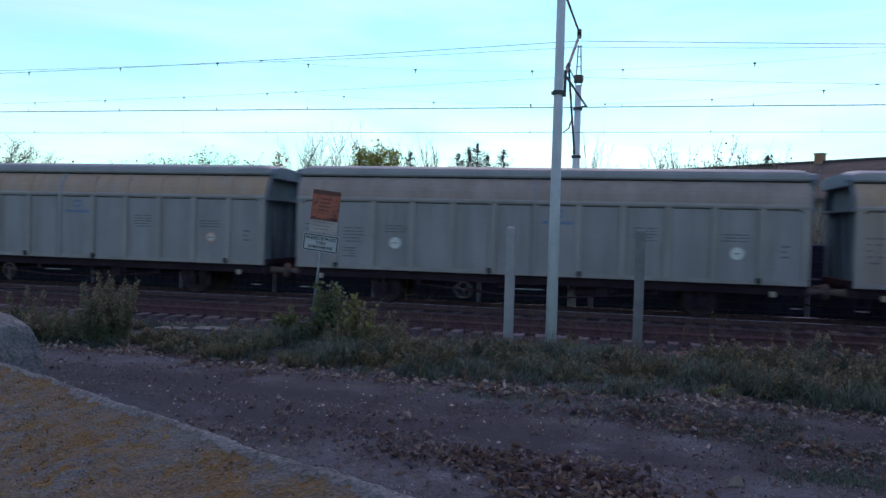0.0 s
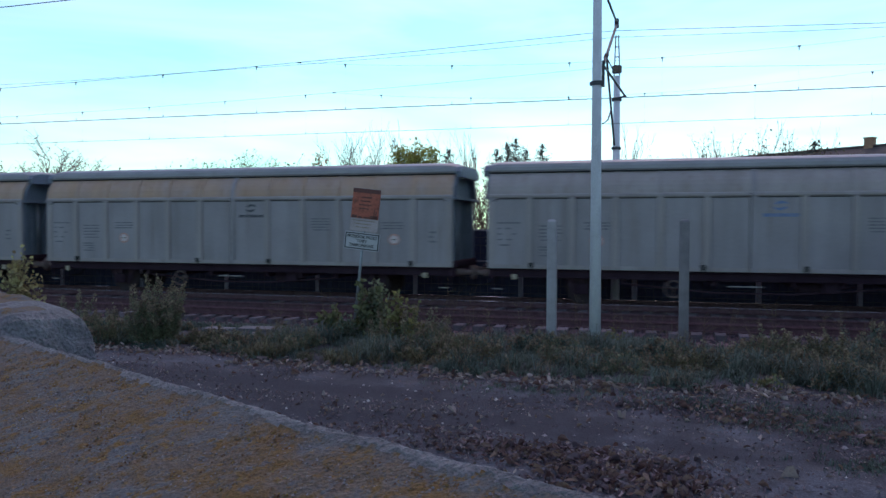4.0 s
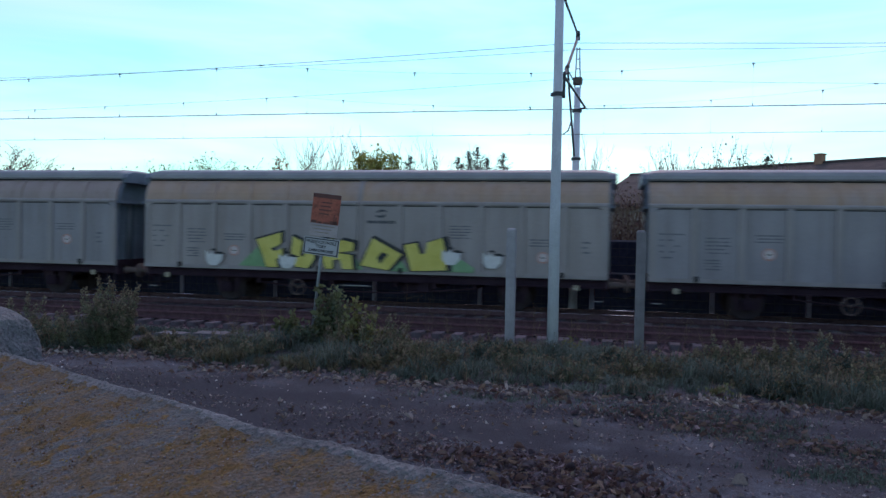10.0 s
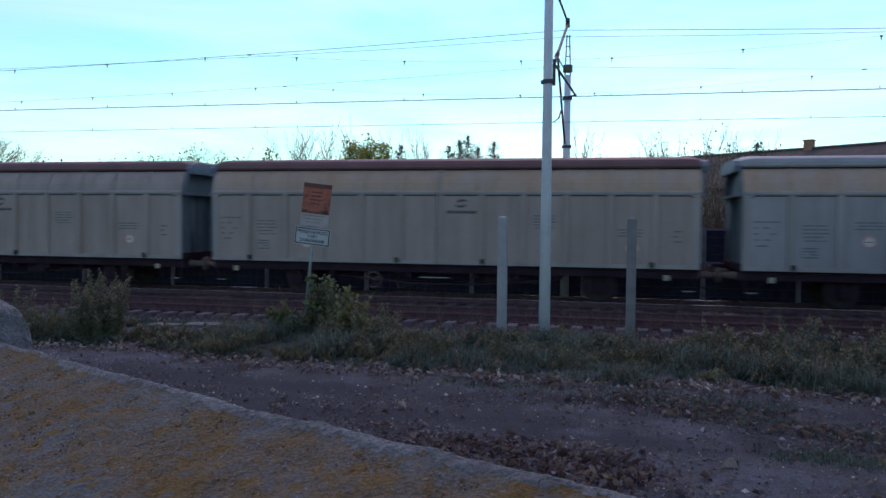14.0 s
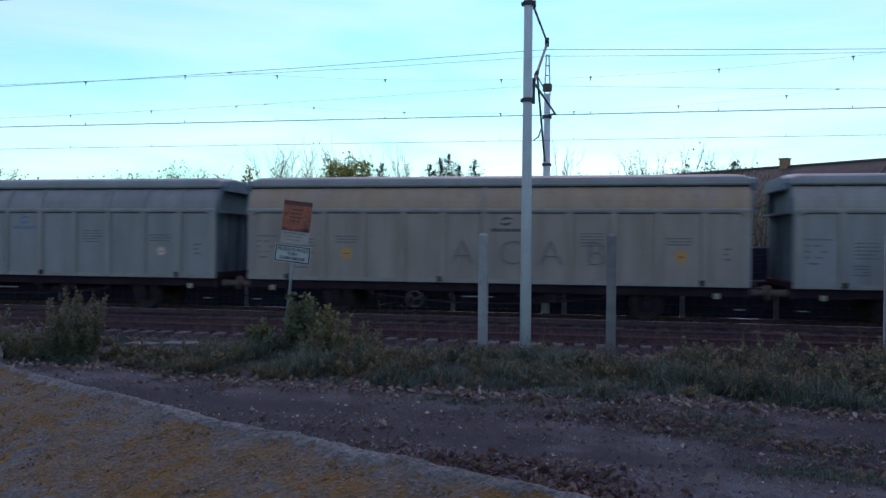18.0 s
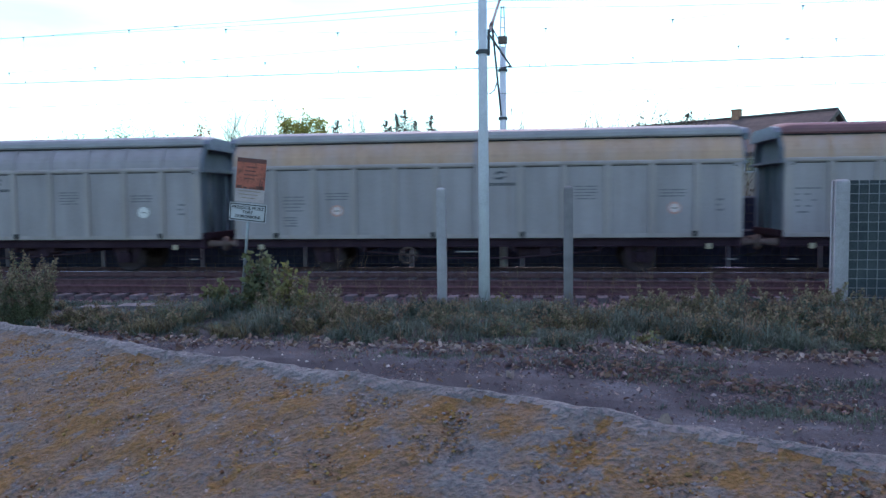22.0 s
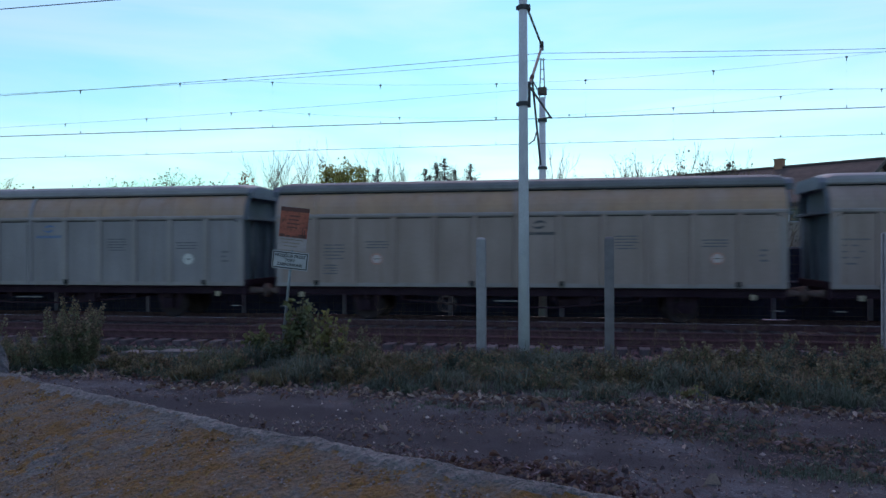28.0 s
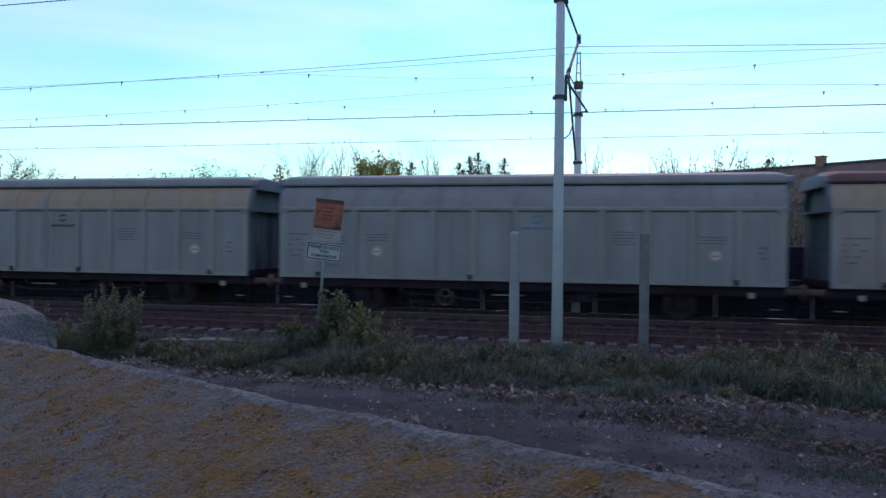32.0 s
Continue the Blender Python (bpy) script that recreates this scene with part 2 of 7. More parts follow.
M["rail_side"] = surf("rusty_rail", (0.1, 0.044, 0.05), (0.152, 0.075, 0.08), 6, 0.88, 0.2, spec=0.15)
M["rail_top"] = surf("polished_rail_head", (0.7, 0.7, 0.72), (0.8, 0.8, 0.82), 8, 0.22, 0.02, metal=1.0)
M["sleeper"] = surf("weathered_concrete_sleeper", (0.1, 0.078, 0.083), (0.18, 0.145, 0.152), 4, 0.9, 0.4, rand=0.3)
M["ballast"] = surf("brown_ballast", (0.062, 0.036, 0.044), (0.104, 0.064, 0.075), 9, 0.95, 1.0, fine=30, island=0.5)
M["ballast_stone"] = surf("loose_ballast_stones", (0.055, 0.036, 0.042), (0.092, 0.062, 0.07), 9, 0.95, 0.4, fine=30, island=0.3)
M["post"] = surf("concrete_post", (0.302, 0.28, 0.29), (0.403, 0.37, 0.38), 5, 0.9, 0.4, streak=(0.224, 0.21, 0.22))
M["mast"] = surf("grey_concrete_mast", (0.6, 0.6, 0.645), (0.69, 0.69, 0.735), 3, 0.8, 0.15)
M["steel"] = surf("galvanised_steel", (0.22, 0.24, 0.26), (0.3, 0.32, 0.34), 8, 0.5, 0.05, metal=0.6)
M["dark_steel"] = surf("dark_steel", (0.05, 0.055, 0.06), (0.08, 0.085, 0.09), 8, 0.6, 0.05, metal=0.3)
M["wire"] = surf("copper_wire_oxidised", (0.05, 0.055, 0.05), (0.07, 0.07, 0.065), 8, 0.6, 0.0)
M["insul"] = surf("brown_porcelain", (0.09, 0.05, 0.04), (0.13, 0.08, 0.06), 8, 0.25, 0.0)
M["ground"] = surf("packed_earth_road", (0.044, 0.05, 0.063), (0.088, 0.098, 0.118), 1.3, 0.95, 1.0, fine=48, grain=0.42,
                   spots=[((0.044, 0.042, 0.05), 0.5, 0.48, 0.6), ((0.074, 0.066, 0.07), 3.0, 0.5, 0.66), ((0.13, 0.146, 0.17), 0.9, 0.57, 0.76), ((0.2, 0.185, 0.19), 34.0, 0.62, 0.72), ((0.037, 0.032, 0.036), 9.0, 0.54, 0.66), ((0.11, 0.12, 0.144), 5.0, 0.55, 0.7), ((0.034, 0.03, 0.036), 22.0, 0.57, 0.66), ((0.21, 0.195, 0.21), 60.0, 0.61, 0.69), ((0.06, 0.065, 0.05), 1.1, 0.6, 0.7)])
M["slab"] = surf("lichened_concrete", (0.122, 0.085, 0.06), (0.15, 0.11, 0.082), 16, 0.95, 0.6, fine=190, grain=0.24,
                 spots=[((0.114, 0.116, 0.117), 7.5, 0.46, 0.57), ((0.16, 0.084, 0.027), 9.0, 0.5, 0.63), ((0.165, 0.088, 0.028), 26.0, 0.54, 0.62), ((0.102, 0.102, 0.104), 44.0, 0.53, 0.64), ((0.185, 0.1, 0.03), 75.0, 0.56, 0.65), ((0.27, 0.25, 0.25), 130.0, 0.63, 0.72), ((0.062, 0.052, 0.05), 80.0, 0.62, 0.7)])
M["pink_face"] = surf("reddened_sign_paint", (0.56, 0.47, 0.45), (0.62, 0.52, 0.5), 8, 0.6, 0.02)
M["mark"] = surf("faded_black_paint", (0.055, 0.06, 0.07), (0.085, 0.09, 0.1), 5, 0.6, 0.02)
M["lichen"] = surf("lichen_granules", (0.15, 0.08, 0.032), (0.2, 0.11, 0.042), 20, 0.95, 0.2, island=0.4)
M["post_dark"] = surf("stained_concrete_post", (0.17, 0.152, 0.16), (0.25, 0.225, 0.232), 4, 0.9, 0.4, streak=(0.12, 0.1, 0.1))
M["leaf_olive"] = surf("dull_yellow_leaves", (0.2, 0.185, 0.07), (0.15, 0.165, 0.075), 3, 0.7, 0.0, island=0.4, spec=0.2, thin=0.45)
M["stone"] = surf("pale_stone", (0.336, 0.29, 0.28), (0.504, 0.44, 0.42), 9, 0.9, 0.2, island=0.3)
M["frame_grey"] = surf("grey_frame_paint", (0.318, 0.272, 0.264), (0.366, 0.316, 0.307), 0.8, 0.55, 0.03, streak=(0.245, 0.205, 0.195), fine=14, grain=0.05, rust=(0.24, 0.155, 0.12))
M["g_orange"] = surf("orange_paint", (0.58, 0.25, 0.08), (0.66, 0.3, 0.11), 3, 0.5, 0.0)
M["g_faded"] = surf("faded_blue_spray", (0.2, 0.24, 0.3), (0.24, 0.28, 0.33), 3, 0.6, 0.0)
M["block"] = surf("bare_concrete", (0.125, 0.122, 0.126), (0.21, 0.205, 0.208), 12, 0.95, 1.0, fine=110, grain=0.3)
M["grass"] = surf("verge_grass", (0.054, 0.098, 0.081), (0.126, 0.173, 0.138), 0.9, 0.8, 0.0, island=0.5, spec=0.15, thin=0.45)
M["straw"] = surf("dry_grass", (0.17, 0.14, 0.1), (0.25, 0.21, 0.15), 1.2, 0.85, 0.0, island=0.4, spec=0.15, thin=0.45)
M["leaf_green"] = surf("shrub_leaves", (0.082, 0.118, 0.082), (0.152, 0.192, 0.127), 3, 0.6, 0.0, island=0.55, spec=0.2, thin=0.45)
M["leaf_yellow"] = surf("yellowing_leaves", (0.42, 0.37, 0.1), (0.28, 0.31, 0.1), 3, 0.6, 0.0, island=0.4, spec=0.2, thin=0.7)
M["sign_strip"] = surf("stained_pinkish_paper", (0.38, 0.3, 0.29), (0.45, 0.36, 0.35), 7, 0.7, 0.02)
M["sign_print"] = surf("dark_red_print", (0.13, 0.045, 0.04), (0.17, 0.06, 0.05), 7, 0.6, 0.02)
M["buffer_rust"] = surf("rusty_buffer_steel", (0.13, 0.085, 0.08), (0.19, 0.13, 0.12), 5, 0.8, 0.1)
M["grass_olive"] = surf("yellowed_verge_grass", (0.1, 0.098, 0.06), (0.165, 0.155, 0.092), 0.9, 0.8, 0.0, island=0.5, spec=0.15, thin=0.45)
M["leaf_mug"] = surf("mugwort_leaves", (0.105, 0.13, 0.085), (0.185, 0.2, 0.12), 2, 0.7, 0.0, island=0.5, spec=0.15, thin=0.45)
M["leaf_sere"] = surf("yellow_tan_shrub_leaves", (0.24, 0.205, 0.1), (0.33, 0.275, 0.14), 3, 0.7, 0.0, island=0.4, spec=0.2, thin=0.4)
M["leaf_maple"] = surf("pale_maple_seedling_leaves", (0.115, 0.132, 0.066), (0.175, 0.18, 0.088), 3, 0.6, 0.0, island=0.35, spec=0.2, thin=0.45)
M["leaf_orange"] = surf("orange_autumn_leaves", (0.3, 0.15, 0.065), (0.42, 0.23, 0.12), 3, 0.7, 0.0, island=0.4, spec=0.2, thin=0.6)
M["leaf_tan"] = surf("pale_tan_dry_leaves", (0.225, 0.178, 0.158), (0.345, 0.285, 0.262), 2, 0.8, 0.0, island=0.4, spec=0.2, thin=0.2)
M["leaf_dead"] = surf("dead_leaves", (0.13, 0.09, 0.098), (0.228, 0.168, 0.18), 2, 0.8, 0.0, island=0.45, spec=0.2, thin=0.15)
M["leaf_rust"] = surf("rusty_autumn_leaves", (0.132, 0.08, 0.066), (0.215, 0.137, 0.112), 2, 0.8, 0.0, island=0.5, spec=0.2, thin=0.3)
M["needle"] = surf("spruce_needles", (0.05, 0.075, 0.06), (0.08, 0.11, 0.085), 3, 0.8, 0.0, island=0.4, spec=0.15, thin=0.45)
M["bark"] = surf("grey_bark", (0.085, 0.07, 0.062), (0.16, 0.135, 0.12), 6, 0.95, 0.4)
M["twig"] = surf("brown_twigs", (0.14, 0.085, 0.055), (0.22, 0.14, 0.095), 6, 0.9, 0.0, island=0.3)
M["roof_tile"] = surf("brown_roof_tiles", (0.078, 0.06, 0.056), (0.115, 0.086, 0.077), 2, 0.9, 0.3, rand=0.15)
M["brick"] = surf("orange_brick", (0.34, 0.16, 0.1), (0.42, 0.22, 0.14), 4, 0.9, 0.3, rand=0.2)
M["render_wall"] = surf("weathered_plaster", (0.3, 0.235, 0.195), (0.4, 0.32, 0.27), 1.5, 0.95, 0.3, streak=(0.2, 0.145, 0.12))
M["glass"] = surf("dark_window_glass", (0.03, 0.035, 0.04), (0.05, 0.055, 0.06), 2, 0.08, 0.0, spec=0.6)
M["sign_white"] = surf("white_sign_enamel", (0.4, 0.39, 0.4), (0.46, 0.45, 0.46), 4, 0.4, 0.02)
M["sign_orange"] = surf("orange_sign_foil", (0.5, 0.115, 0.07), (0.42, 0.09, 0.06), 5, 0.5, 0.02, spots=[((0.24, 0.065, 0.045), 7.0, 0.52, 0.66)])
M["sign_black"] = M["logo_black"]
M["panel_green"] = surf("dark_green_absorbing_panel", (0.04, 0.052, 0.06), (0.066, 0.08, 0.084), 3, 0.9, 0.4, fine=30, grain=0.2, spec=0.1)
M["panel_dark"] = surf("dark_acoustic_panel", (0.026, 0.032, 0.062), (0.042, 0.05, 0.088), 5, 0.85, 0.2, spec=0.15)
M["blue_post"] = surf("blue_grey_post", (0.15, 0.155, 0.205), (0.21, 0.215, 0.27), 4, 0.7, 0.1)
M["g_yellow"] = surf("yellow_spray_paint", (0.62, 0.5, 0.1), (0.72, 0.6, 0.16), 3, 0.5, 0.0)
M["g_green"] = surf("green_spray_paint", (0.12, 0.3, 0.14), (0.2, 0.4, 0.22), 3, 0.5, 0.0)
M["g_mint"] = surf("mint_spray_paint", (0.2, 0.31, 0.265), (0.28, 0.39, 0.34), 2, 0.5, 0.0, spots=[((0.24, 0.26, 0.26), 3.0, 0.5, 0.62)])


def dark_patch(m, spots):
    """Dark ragged patches mixed into the road's colour: (x, y, half length, half width)."""
    nt = m.node_tree
    N, L = nt.nodes.new, nt.links.new
    hsv = next(n for n in nt.nodes if n.bl_idname == "ShaderNodeHueSaturation")
    col = hsv.inputs["Color"].links[0].from_socket
    tc = N("ShaderNodeTexCoord")
    rag = N("ShaderNodeTexNoise")
    rag.inputs["Scale"].default_value, rag.inputs["Detail"].default_value = 1.6, 7.0
    L(tc.outputs["Object"], rag.inputs["Vector"])
    for x, y, a, w in spots:
        mp = N("ShaderNodeMapping")
        mp.vector_type = "TEXTURE"
        mp.inputs["Location"].default_value, mp.inputs["Scale"].default_value = (x, y, 0.2), (a, w, 4)
        L(tc.outputs["Object"], mp.inputs[0])
        ln = N("ShaderNodeVectorMath")
        ln.operation = "LENGTH"
        L(mp.outputs[0], ln.inputs[0])
        ad = N("ShaderNodeMath")
        ad.operation = "MULTIPLY_ADD"
        ad.inputs[1].default_value = 2.2
        L(rag.outputs["Fac"], ad.inputs[0])
        L(ln.outputs["Value"], ad.inputs[2])
        r = N("ShaderNodeMapRange")
        r.inputs[1].default_value, r.inputs[2].default_value, r.inputs[3].default_value, r.inputs[4].default_value = 1.6, 2.3, 0.9, 0.0
        L(ad.outputs[0], r.inputs[0])
        mx = N("ShaderNodeMix")
        mx.data_type = "RGBA"
        mx.inputs[7].default_value = (0.027, 0.026, 0.035, 1)
        L(r.outputs[0], mx.inputs["Factor"])
        L(col, mx.inputs[6])
        col = mx.outputs[2]
    L(col, hsv.inputs["Color"])


# damp earth on the left; towards the right the road is only darkened
dark_patch(M["ground"], ((-3.2, 9.5, 4.4, 1.5), (-5.6, 10.2, 3.4, 1.1), (4.6, 9.2, 3.6, 1.5), (5.6, 11.0, 3.6, 1.2), (1.6, 10.4, 1.6, 0.4), (0.6, 8.6, 1.4, 0.35)))

# ---------------------------------------------------------------- mesh helpers


def box(bm, x0, x1, y0, y1, z0, z1, bev=0.0, m=None):
    vs = [bm.verts.new((x, y, z)) for x in (x0, x1) for y in (y0, y1) for z in (z0, z1)]
    fs = [bm.faces.new([vs[i] for i in q]) for q in ((0, 1, 3, 2), (4, 6, 7, 5), (0, 4, 5, 1), (2, 3, 7, 6), (0, 2, 6, 4), (1, 5, 7, 3))]
    if bev:
        es = list({e for f in fs for e in f.edges})
        r = bmesh.ops.bevel(bm, geom=es, offset=bev, segments=2, affect="EDGES", profile=0.7)
        vs = list({v for f in r["faces"] for v in f.verts} | {v for v in vs if v.is_valid})
    if m is not None:
        bmesh.ops.transform(bm, matrix=m, verts=[v for v in vs if v.is_valid])
    return bm


def rod(bm, a, b, r0, r1=None, seg=8, caps=True):
    a, b = Vector(a), Vector(b)
    r1 = r0 if r1 is None else r1
    q = (b - a).to_track_quat("Z", "Y")
    rings = []
    for c, r in ((a, r0), (b, r1)):
        rings.append([bm.verts.new(c + q @ Vector((r * math.cos(2 * math.pi * i / seg), r * math.sin(2 * math.pi * i / seg), 0))) for i in range(seg)])
    for i in range(seg):
        bm.faces.new((rings[0][i], rings[0][(i + 1) % seg], rings[1][(i + 1) % seg], rings[1][i]))
    if caps:
        bm.faces.new(rings[0][::-1])
        bm.faces.new(rings[1])
    return bm


def lathe(bm, profile, axis="Y", seg=20, at=(0, 0, 0)):
    """profile: (along, radius) pairs."""
    rings = []
    for h, r in profile:
        ring = []
        for i in range(seg):
            c, s = r * math.cos(2 * math.pi * i / seg), r * math.sin(2 * math.pi * i / seg)
            p = {"Y": (c, h, s), "Z": (c, s, h), "X": (h, c, s)}[axis]
            ring.append(bm.verts.new(Vector(p) + Vector(at)))
        rings.append(ring)
    for a, b in zip(rings, rings[1:]):
        for i in range(seg):
            bm.faces.new((a[i], a[(i + 1) % seg], b[(i + 1) % seg], b[i]))
    bm.faces.new(rings[0])
    bm.faces.new(rings[-1][::-1])
    return bm


def extrude_x(bm, prof, x0, x1, closed=True):
    """Sweep a (y, z) outline along x."""
    a = [bm.verts.new((x0, y, z)) for y, z in prof]
    b = [bm.verts.new((x1, y, z)) for y, z in prof]
    n = len(prof)
    for i in range(n if closed else n - 1):
        j = (i + 1) % n
        bm.faces.new((a[i], a[j], b[j], b[i]))
    if closed:
        bm.faces.new(a[::-1])
        bm.faces.new(b)
    return bm


def mesh_of(bm, name, material, smooth=False):
    bmesh.ops.recalc_face_normals(bm, faces=bm.faces)
    me = bpy.data.meshes.new(name)
    bm.to_mesh(me)
    bm.free()
    for mt in material if isinstance(material, (list, tuple)) else [material]:
        me.materials.append(mt)
    if smooth:
        me.polygons.foreach_set("use_smooth", [True] * len(me.polygons))
    return me


def part(name, bm, material, parent=None, label="", smooth=False):
    ob = new(name, mesh_of(bm, name, material, smooth))
    ob.parent = parent
    if label:
        tagged(ob, label)
    return ob


def piece(name, me, parent, m):
    ob = new(name, me)
    ob.parent = parent
    ob.matrix_basis = m
    return ob


def soup(name, verts, faces, material, smooth=False):
    me = bpy.data.meshes.new(name)
    me.from_pydata([tuple(v) for v in verts], [], [tuple(f) for f in faces])
    me.materials.append(material)
    if smooth:
        me.polygons.foreach_set("use_smooth", [True] * len(me.polygons))
    return new(name, me)


def letters(text, size, depth=0.002):
    """A bmesh of built-in-font lettering in the xz plane, facing -y, centred on its origin."""
    cu = bpy.data.curves.new("letters", "FONT")
    cu.body, cu.size, cu.align_x, cu.align_y, cu.extrude, cu.resolution_u = text, size, "CENTER", "CENTER", depth, 2
    cu.offset = 0.018 * size
    ob = bpy.data.objects.new("letters", cu)
    scene.collection.objects.link(ob)
    dg = bpy.context.evaluated_depsgraph_get()
    me = bpy.data.meshes.new_from_object(ob.evaluated_get(dg))
    bm = bmesh.new()
    bm.from_mesh(me)
    bmesh.ops.transform(bm, matrix=pose(0, 0, 0, 90), verts=bm.verts)
    bpy.data.objects.remove(ob)
    bpy.data.meshes.remove(me)
    return bm


# ---------------------------------------------------------------- ground and tracks
RAIL_Z = 0.20
TRACKS = (19.75, 23.75)
PITCH = 15.5
rng = np.random.default_rng(7)


def ground_height(x, y):
    """Road and verge lie level; a shallow trench carries the two tracks."""
    z = 0.2
    if 16.2 < y < 28.0:
        k = min((y - 16.2) / 1.4, 1.0, (28.0 - y) / 1.2)
        z -= 0.45 * max(0.0, k)
    if y < 12:
        for yr in (6.6, 8.7, 10.1):
            d = (y - yr - 0.25 * noise.noise(Vector((x * 0.3, yr, 2)))) / 0.28
            z -= 0.035 * math.exp(-d * d)
        z += 0.05 * noise.noise(Vector((x * 0.25, y * 0.6, 3))) + 0.018 * noise.noise(Vector((x * 1.6, y * 2.2, 8)))
    elif y < 16.2:
        z += 0.06 * noise.noise(Vector((x * 0.5, y * 0.7, 5)))
    return z


def make_ground():
    xs = np.unique(np.concatenate([np.linspace(-2500, -60, 14), np.linspace(-60, -12, 40), np.arange(-12, 14, 0.2), np.linspace(14, 50, 30), np.linspace(50, 2500, 14)]))
    ys = np.unique(np.concatenate([np.linspace(-600, -4, 8), np.arange(-4, 29, 0.2), np.linspace(29, 70, 20), np.linspace(70, 3000, 14)]))
    verts = [(x, y, ground_height(x, y)) for y in ys for x in xs]
    n = len(xs)
    faces = [(j * n + i, j * n + i + 1, (j + 1) * n + i + 1, (j + 1) * n + i) for j in range(len(ys) - 1) for i in range(n - 1)]
    return tagged(soup("ground", verts, faces, M["ground"], True), "grey packed-earth track with worn stony ruts", "ground", kind="structure")


make_ground()


def make_tracks():
    bed = bmesh.new()
    extrude_x(bed, [(15.0, -0.1), (15.25, 0.185), (15.7, 0.225), (16.2, 0.2), (17.0, 0.02), (17.8, -0.11), (18.5, -0.12), (19.0, -0.01), (21.0, 0.0), (22.0, 0.0), (25.4, 0.0), (26.6, -0.3), (21.5, -0.7)], -140, 120)
    b = tagged(part("ballast_bed", bed, M["ballast"]), "brown crushed-stone ballast bed under two tracks", "ballast", kind="structure")
    prof = [(-0.075, 0), (0.075, 0), (0.075, 0.012), (0.012, 0.03), (0.012, 0.125), (0.036, 0.14), (0.036, 0.168), (-0.036, 0.168), (-0.036, 0.14), (-0.012, 0.125), (-0.012, 0.03), (-0.075, 0.012)]
    for yc in TRACKS:
        for dy in (-0.7535, 0.7535):
            bm = bmesh.new()
            extrude_x(bm, [(y + yc + dy, z + RAIL_Z - 0.172) for y, z in prof], -140, 120)
            r = tagged(part("rail", bm, M["rail_side"]), "rusty steel rail with a polished running surface", "rail", "rails", "structure")
            hd = bmesh.new()
            if yc < 21:
                box(hd, -140, 120, yc + dy - 0.024, yc + dy + 0.024, RAIL_Z - 0.004, RAIL_Z + 0.001)
                part("rail_head", hd, M["rail_side"], r, "rust-filmed running surface")
                continue
            extrude_x(hd, [(yc + dy + y, RAIL_Z + z) for y, z in ((-0.0372, -0.016), (-0.033, -0.006), (-0.022, 0.0), (0.022, 0.0), (0.033, -0.006), (0.0372, -0.016))], -140, 120)
            part("rail_head", hd, M["rail_top"], r, "polished steel running surface")
    # concrete sleepers
    bm = bmesh.new()
    box(bm, -0.125, 0.125, -1.3, 1.3, -0.17, 0.026, 0.045)
    me = mesh_of(bm, "sleeper", M["sleeper"])
    clip = bmesh.new()
    for dy in (-0.7535, 0.7535):
        for sy in (-0.1, 0.1):
            box(clip, -0.05, 0.05, dy + sy - 0.03, dy + sy + 0.03, 0.026, 0.06, 0.008)
    cme = mesh_of(clip, "rail_clips", M["rail_side"])
    for yc in TRACKS:
        tr = tagged(new("track_sleepers"), "row of weathered concrete sleepers half sunk in ballast", "sleepers", kind="structure")
        gap = 0.5 if yc < 21 else 0.6
        for i in range(int(66 / gap)):
            x = -38 + gap * i
            s = piece("sleeper", me, tr, pose(x, yc + rng.normal(0, 0.012), rng.normal(0, 0.006), 0, 0, rng.normal(0, 0.4)))
            piece("rail_clips", cme, s, Matrix())


make_tracks()

# ---------------------------------------------------------------- freight wagons
HALF = 7.215          # half length of the body
RIBS = [-HALF + HALF / 6 * i for i in range(13)]
CACHE = {}


def cached(key, build, material, smooth=False):
    k = (key, material.name)
    if k not in CACHE:
        bm = bmesh.new()
        build(bm)
        CACHE[k] = mesh_of(bm, key, material, smooth)
    return CACHE[k]


def put(name, key, build, material, parent, m=None, label="", smooth=False):
    ob = new(name, cached(key, build, material, smooth))
    ob.parent = parent
    if m is not None:
        ob.matrix_basis = m
    if label:
        tagged(ob, label)
    return ob


CURVE = [(-1.44, 3.14), (-1.425, 3.25), (-1.395, 3.38), (-1.345, 3.5), (-1.28, 3.61), (-1.2, 3.71), (-1.11, 3.79)]


def door_panels(x0, x1):
    return lambda bm: box(bm, x0, x1, -1.44, -1.38, 1.02, 3.1)


def door_sill(x0, x1):
    return lambda bm: box(bm, x0, x1, -1.472, -1.441, 1.02, 1.13, 0.008)


def door_ledge(x0, x1):
    return lambda bm: extrude_x(bm, [(-1.441, 3.03), (-1.475, 3.07), (-1.475, 3.13), (-1.441, 3.16)], x0, x1)


def ledge_shade_strip(bm):
    """Black strip standing in for the shade under the ledge across one panel."""
    box(bm, -HALF / 12 + 0.09, HALF / 12 - 0.09, -1.452, -1.441, 3.008, 3.03)


def door_curve(x0, x1):
    def build(bm):
        inner = [(y + 0.05, z - 0.03) for y, z in reversed(CURVE)]
        extrude_x(bm, CURVE + inner, x0, x1)
    return build


def rib_low(bm):
    extr = [(-0.09, -1.441), (-0.075, -1.51), (0.075, -1.51), (0.09, -1.441)]
    a = [bm.verts.new((x, y, 1.1)) for x, y in extr]
    b = [bm.verts.new((x, y, 3.06)) for x, y in extr]
    for i in range(4):
        j = (i + 1) % 4
        bm.faces.new((a[i], a[j], b[j], b[i]))
    bm.faces.new(a)
    bm.faces.new(b)


def rib_high(bm):
    out = [(y - 0.024, z + 0.014) for y, z in CURVE]
    extrude_x(bm, out + list(reversed(CURVE)), -0.045, 0.045)


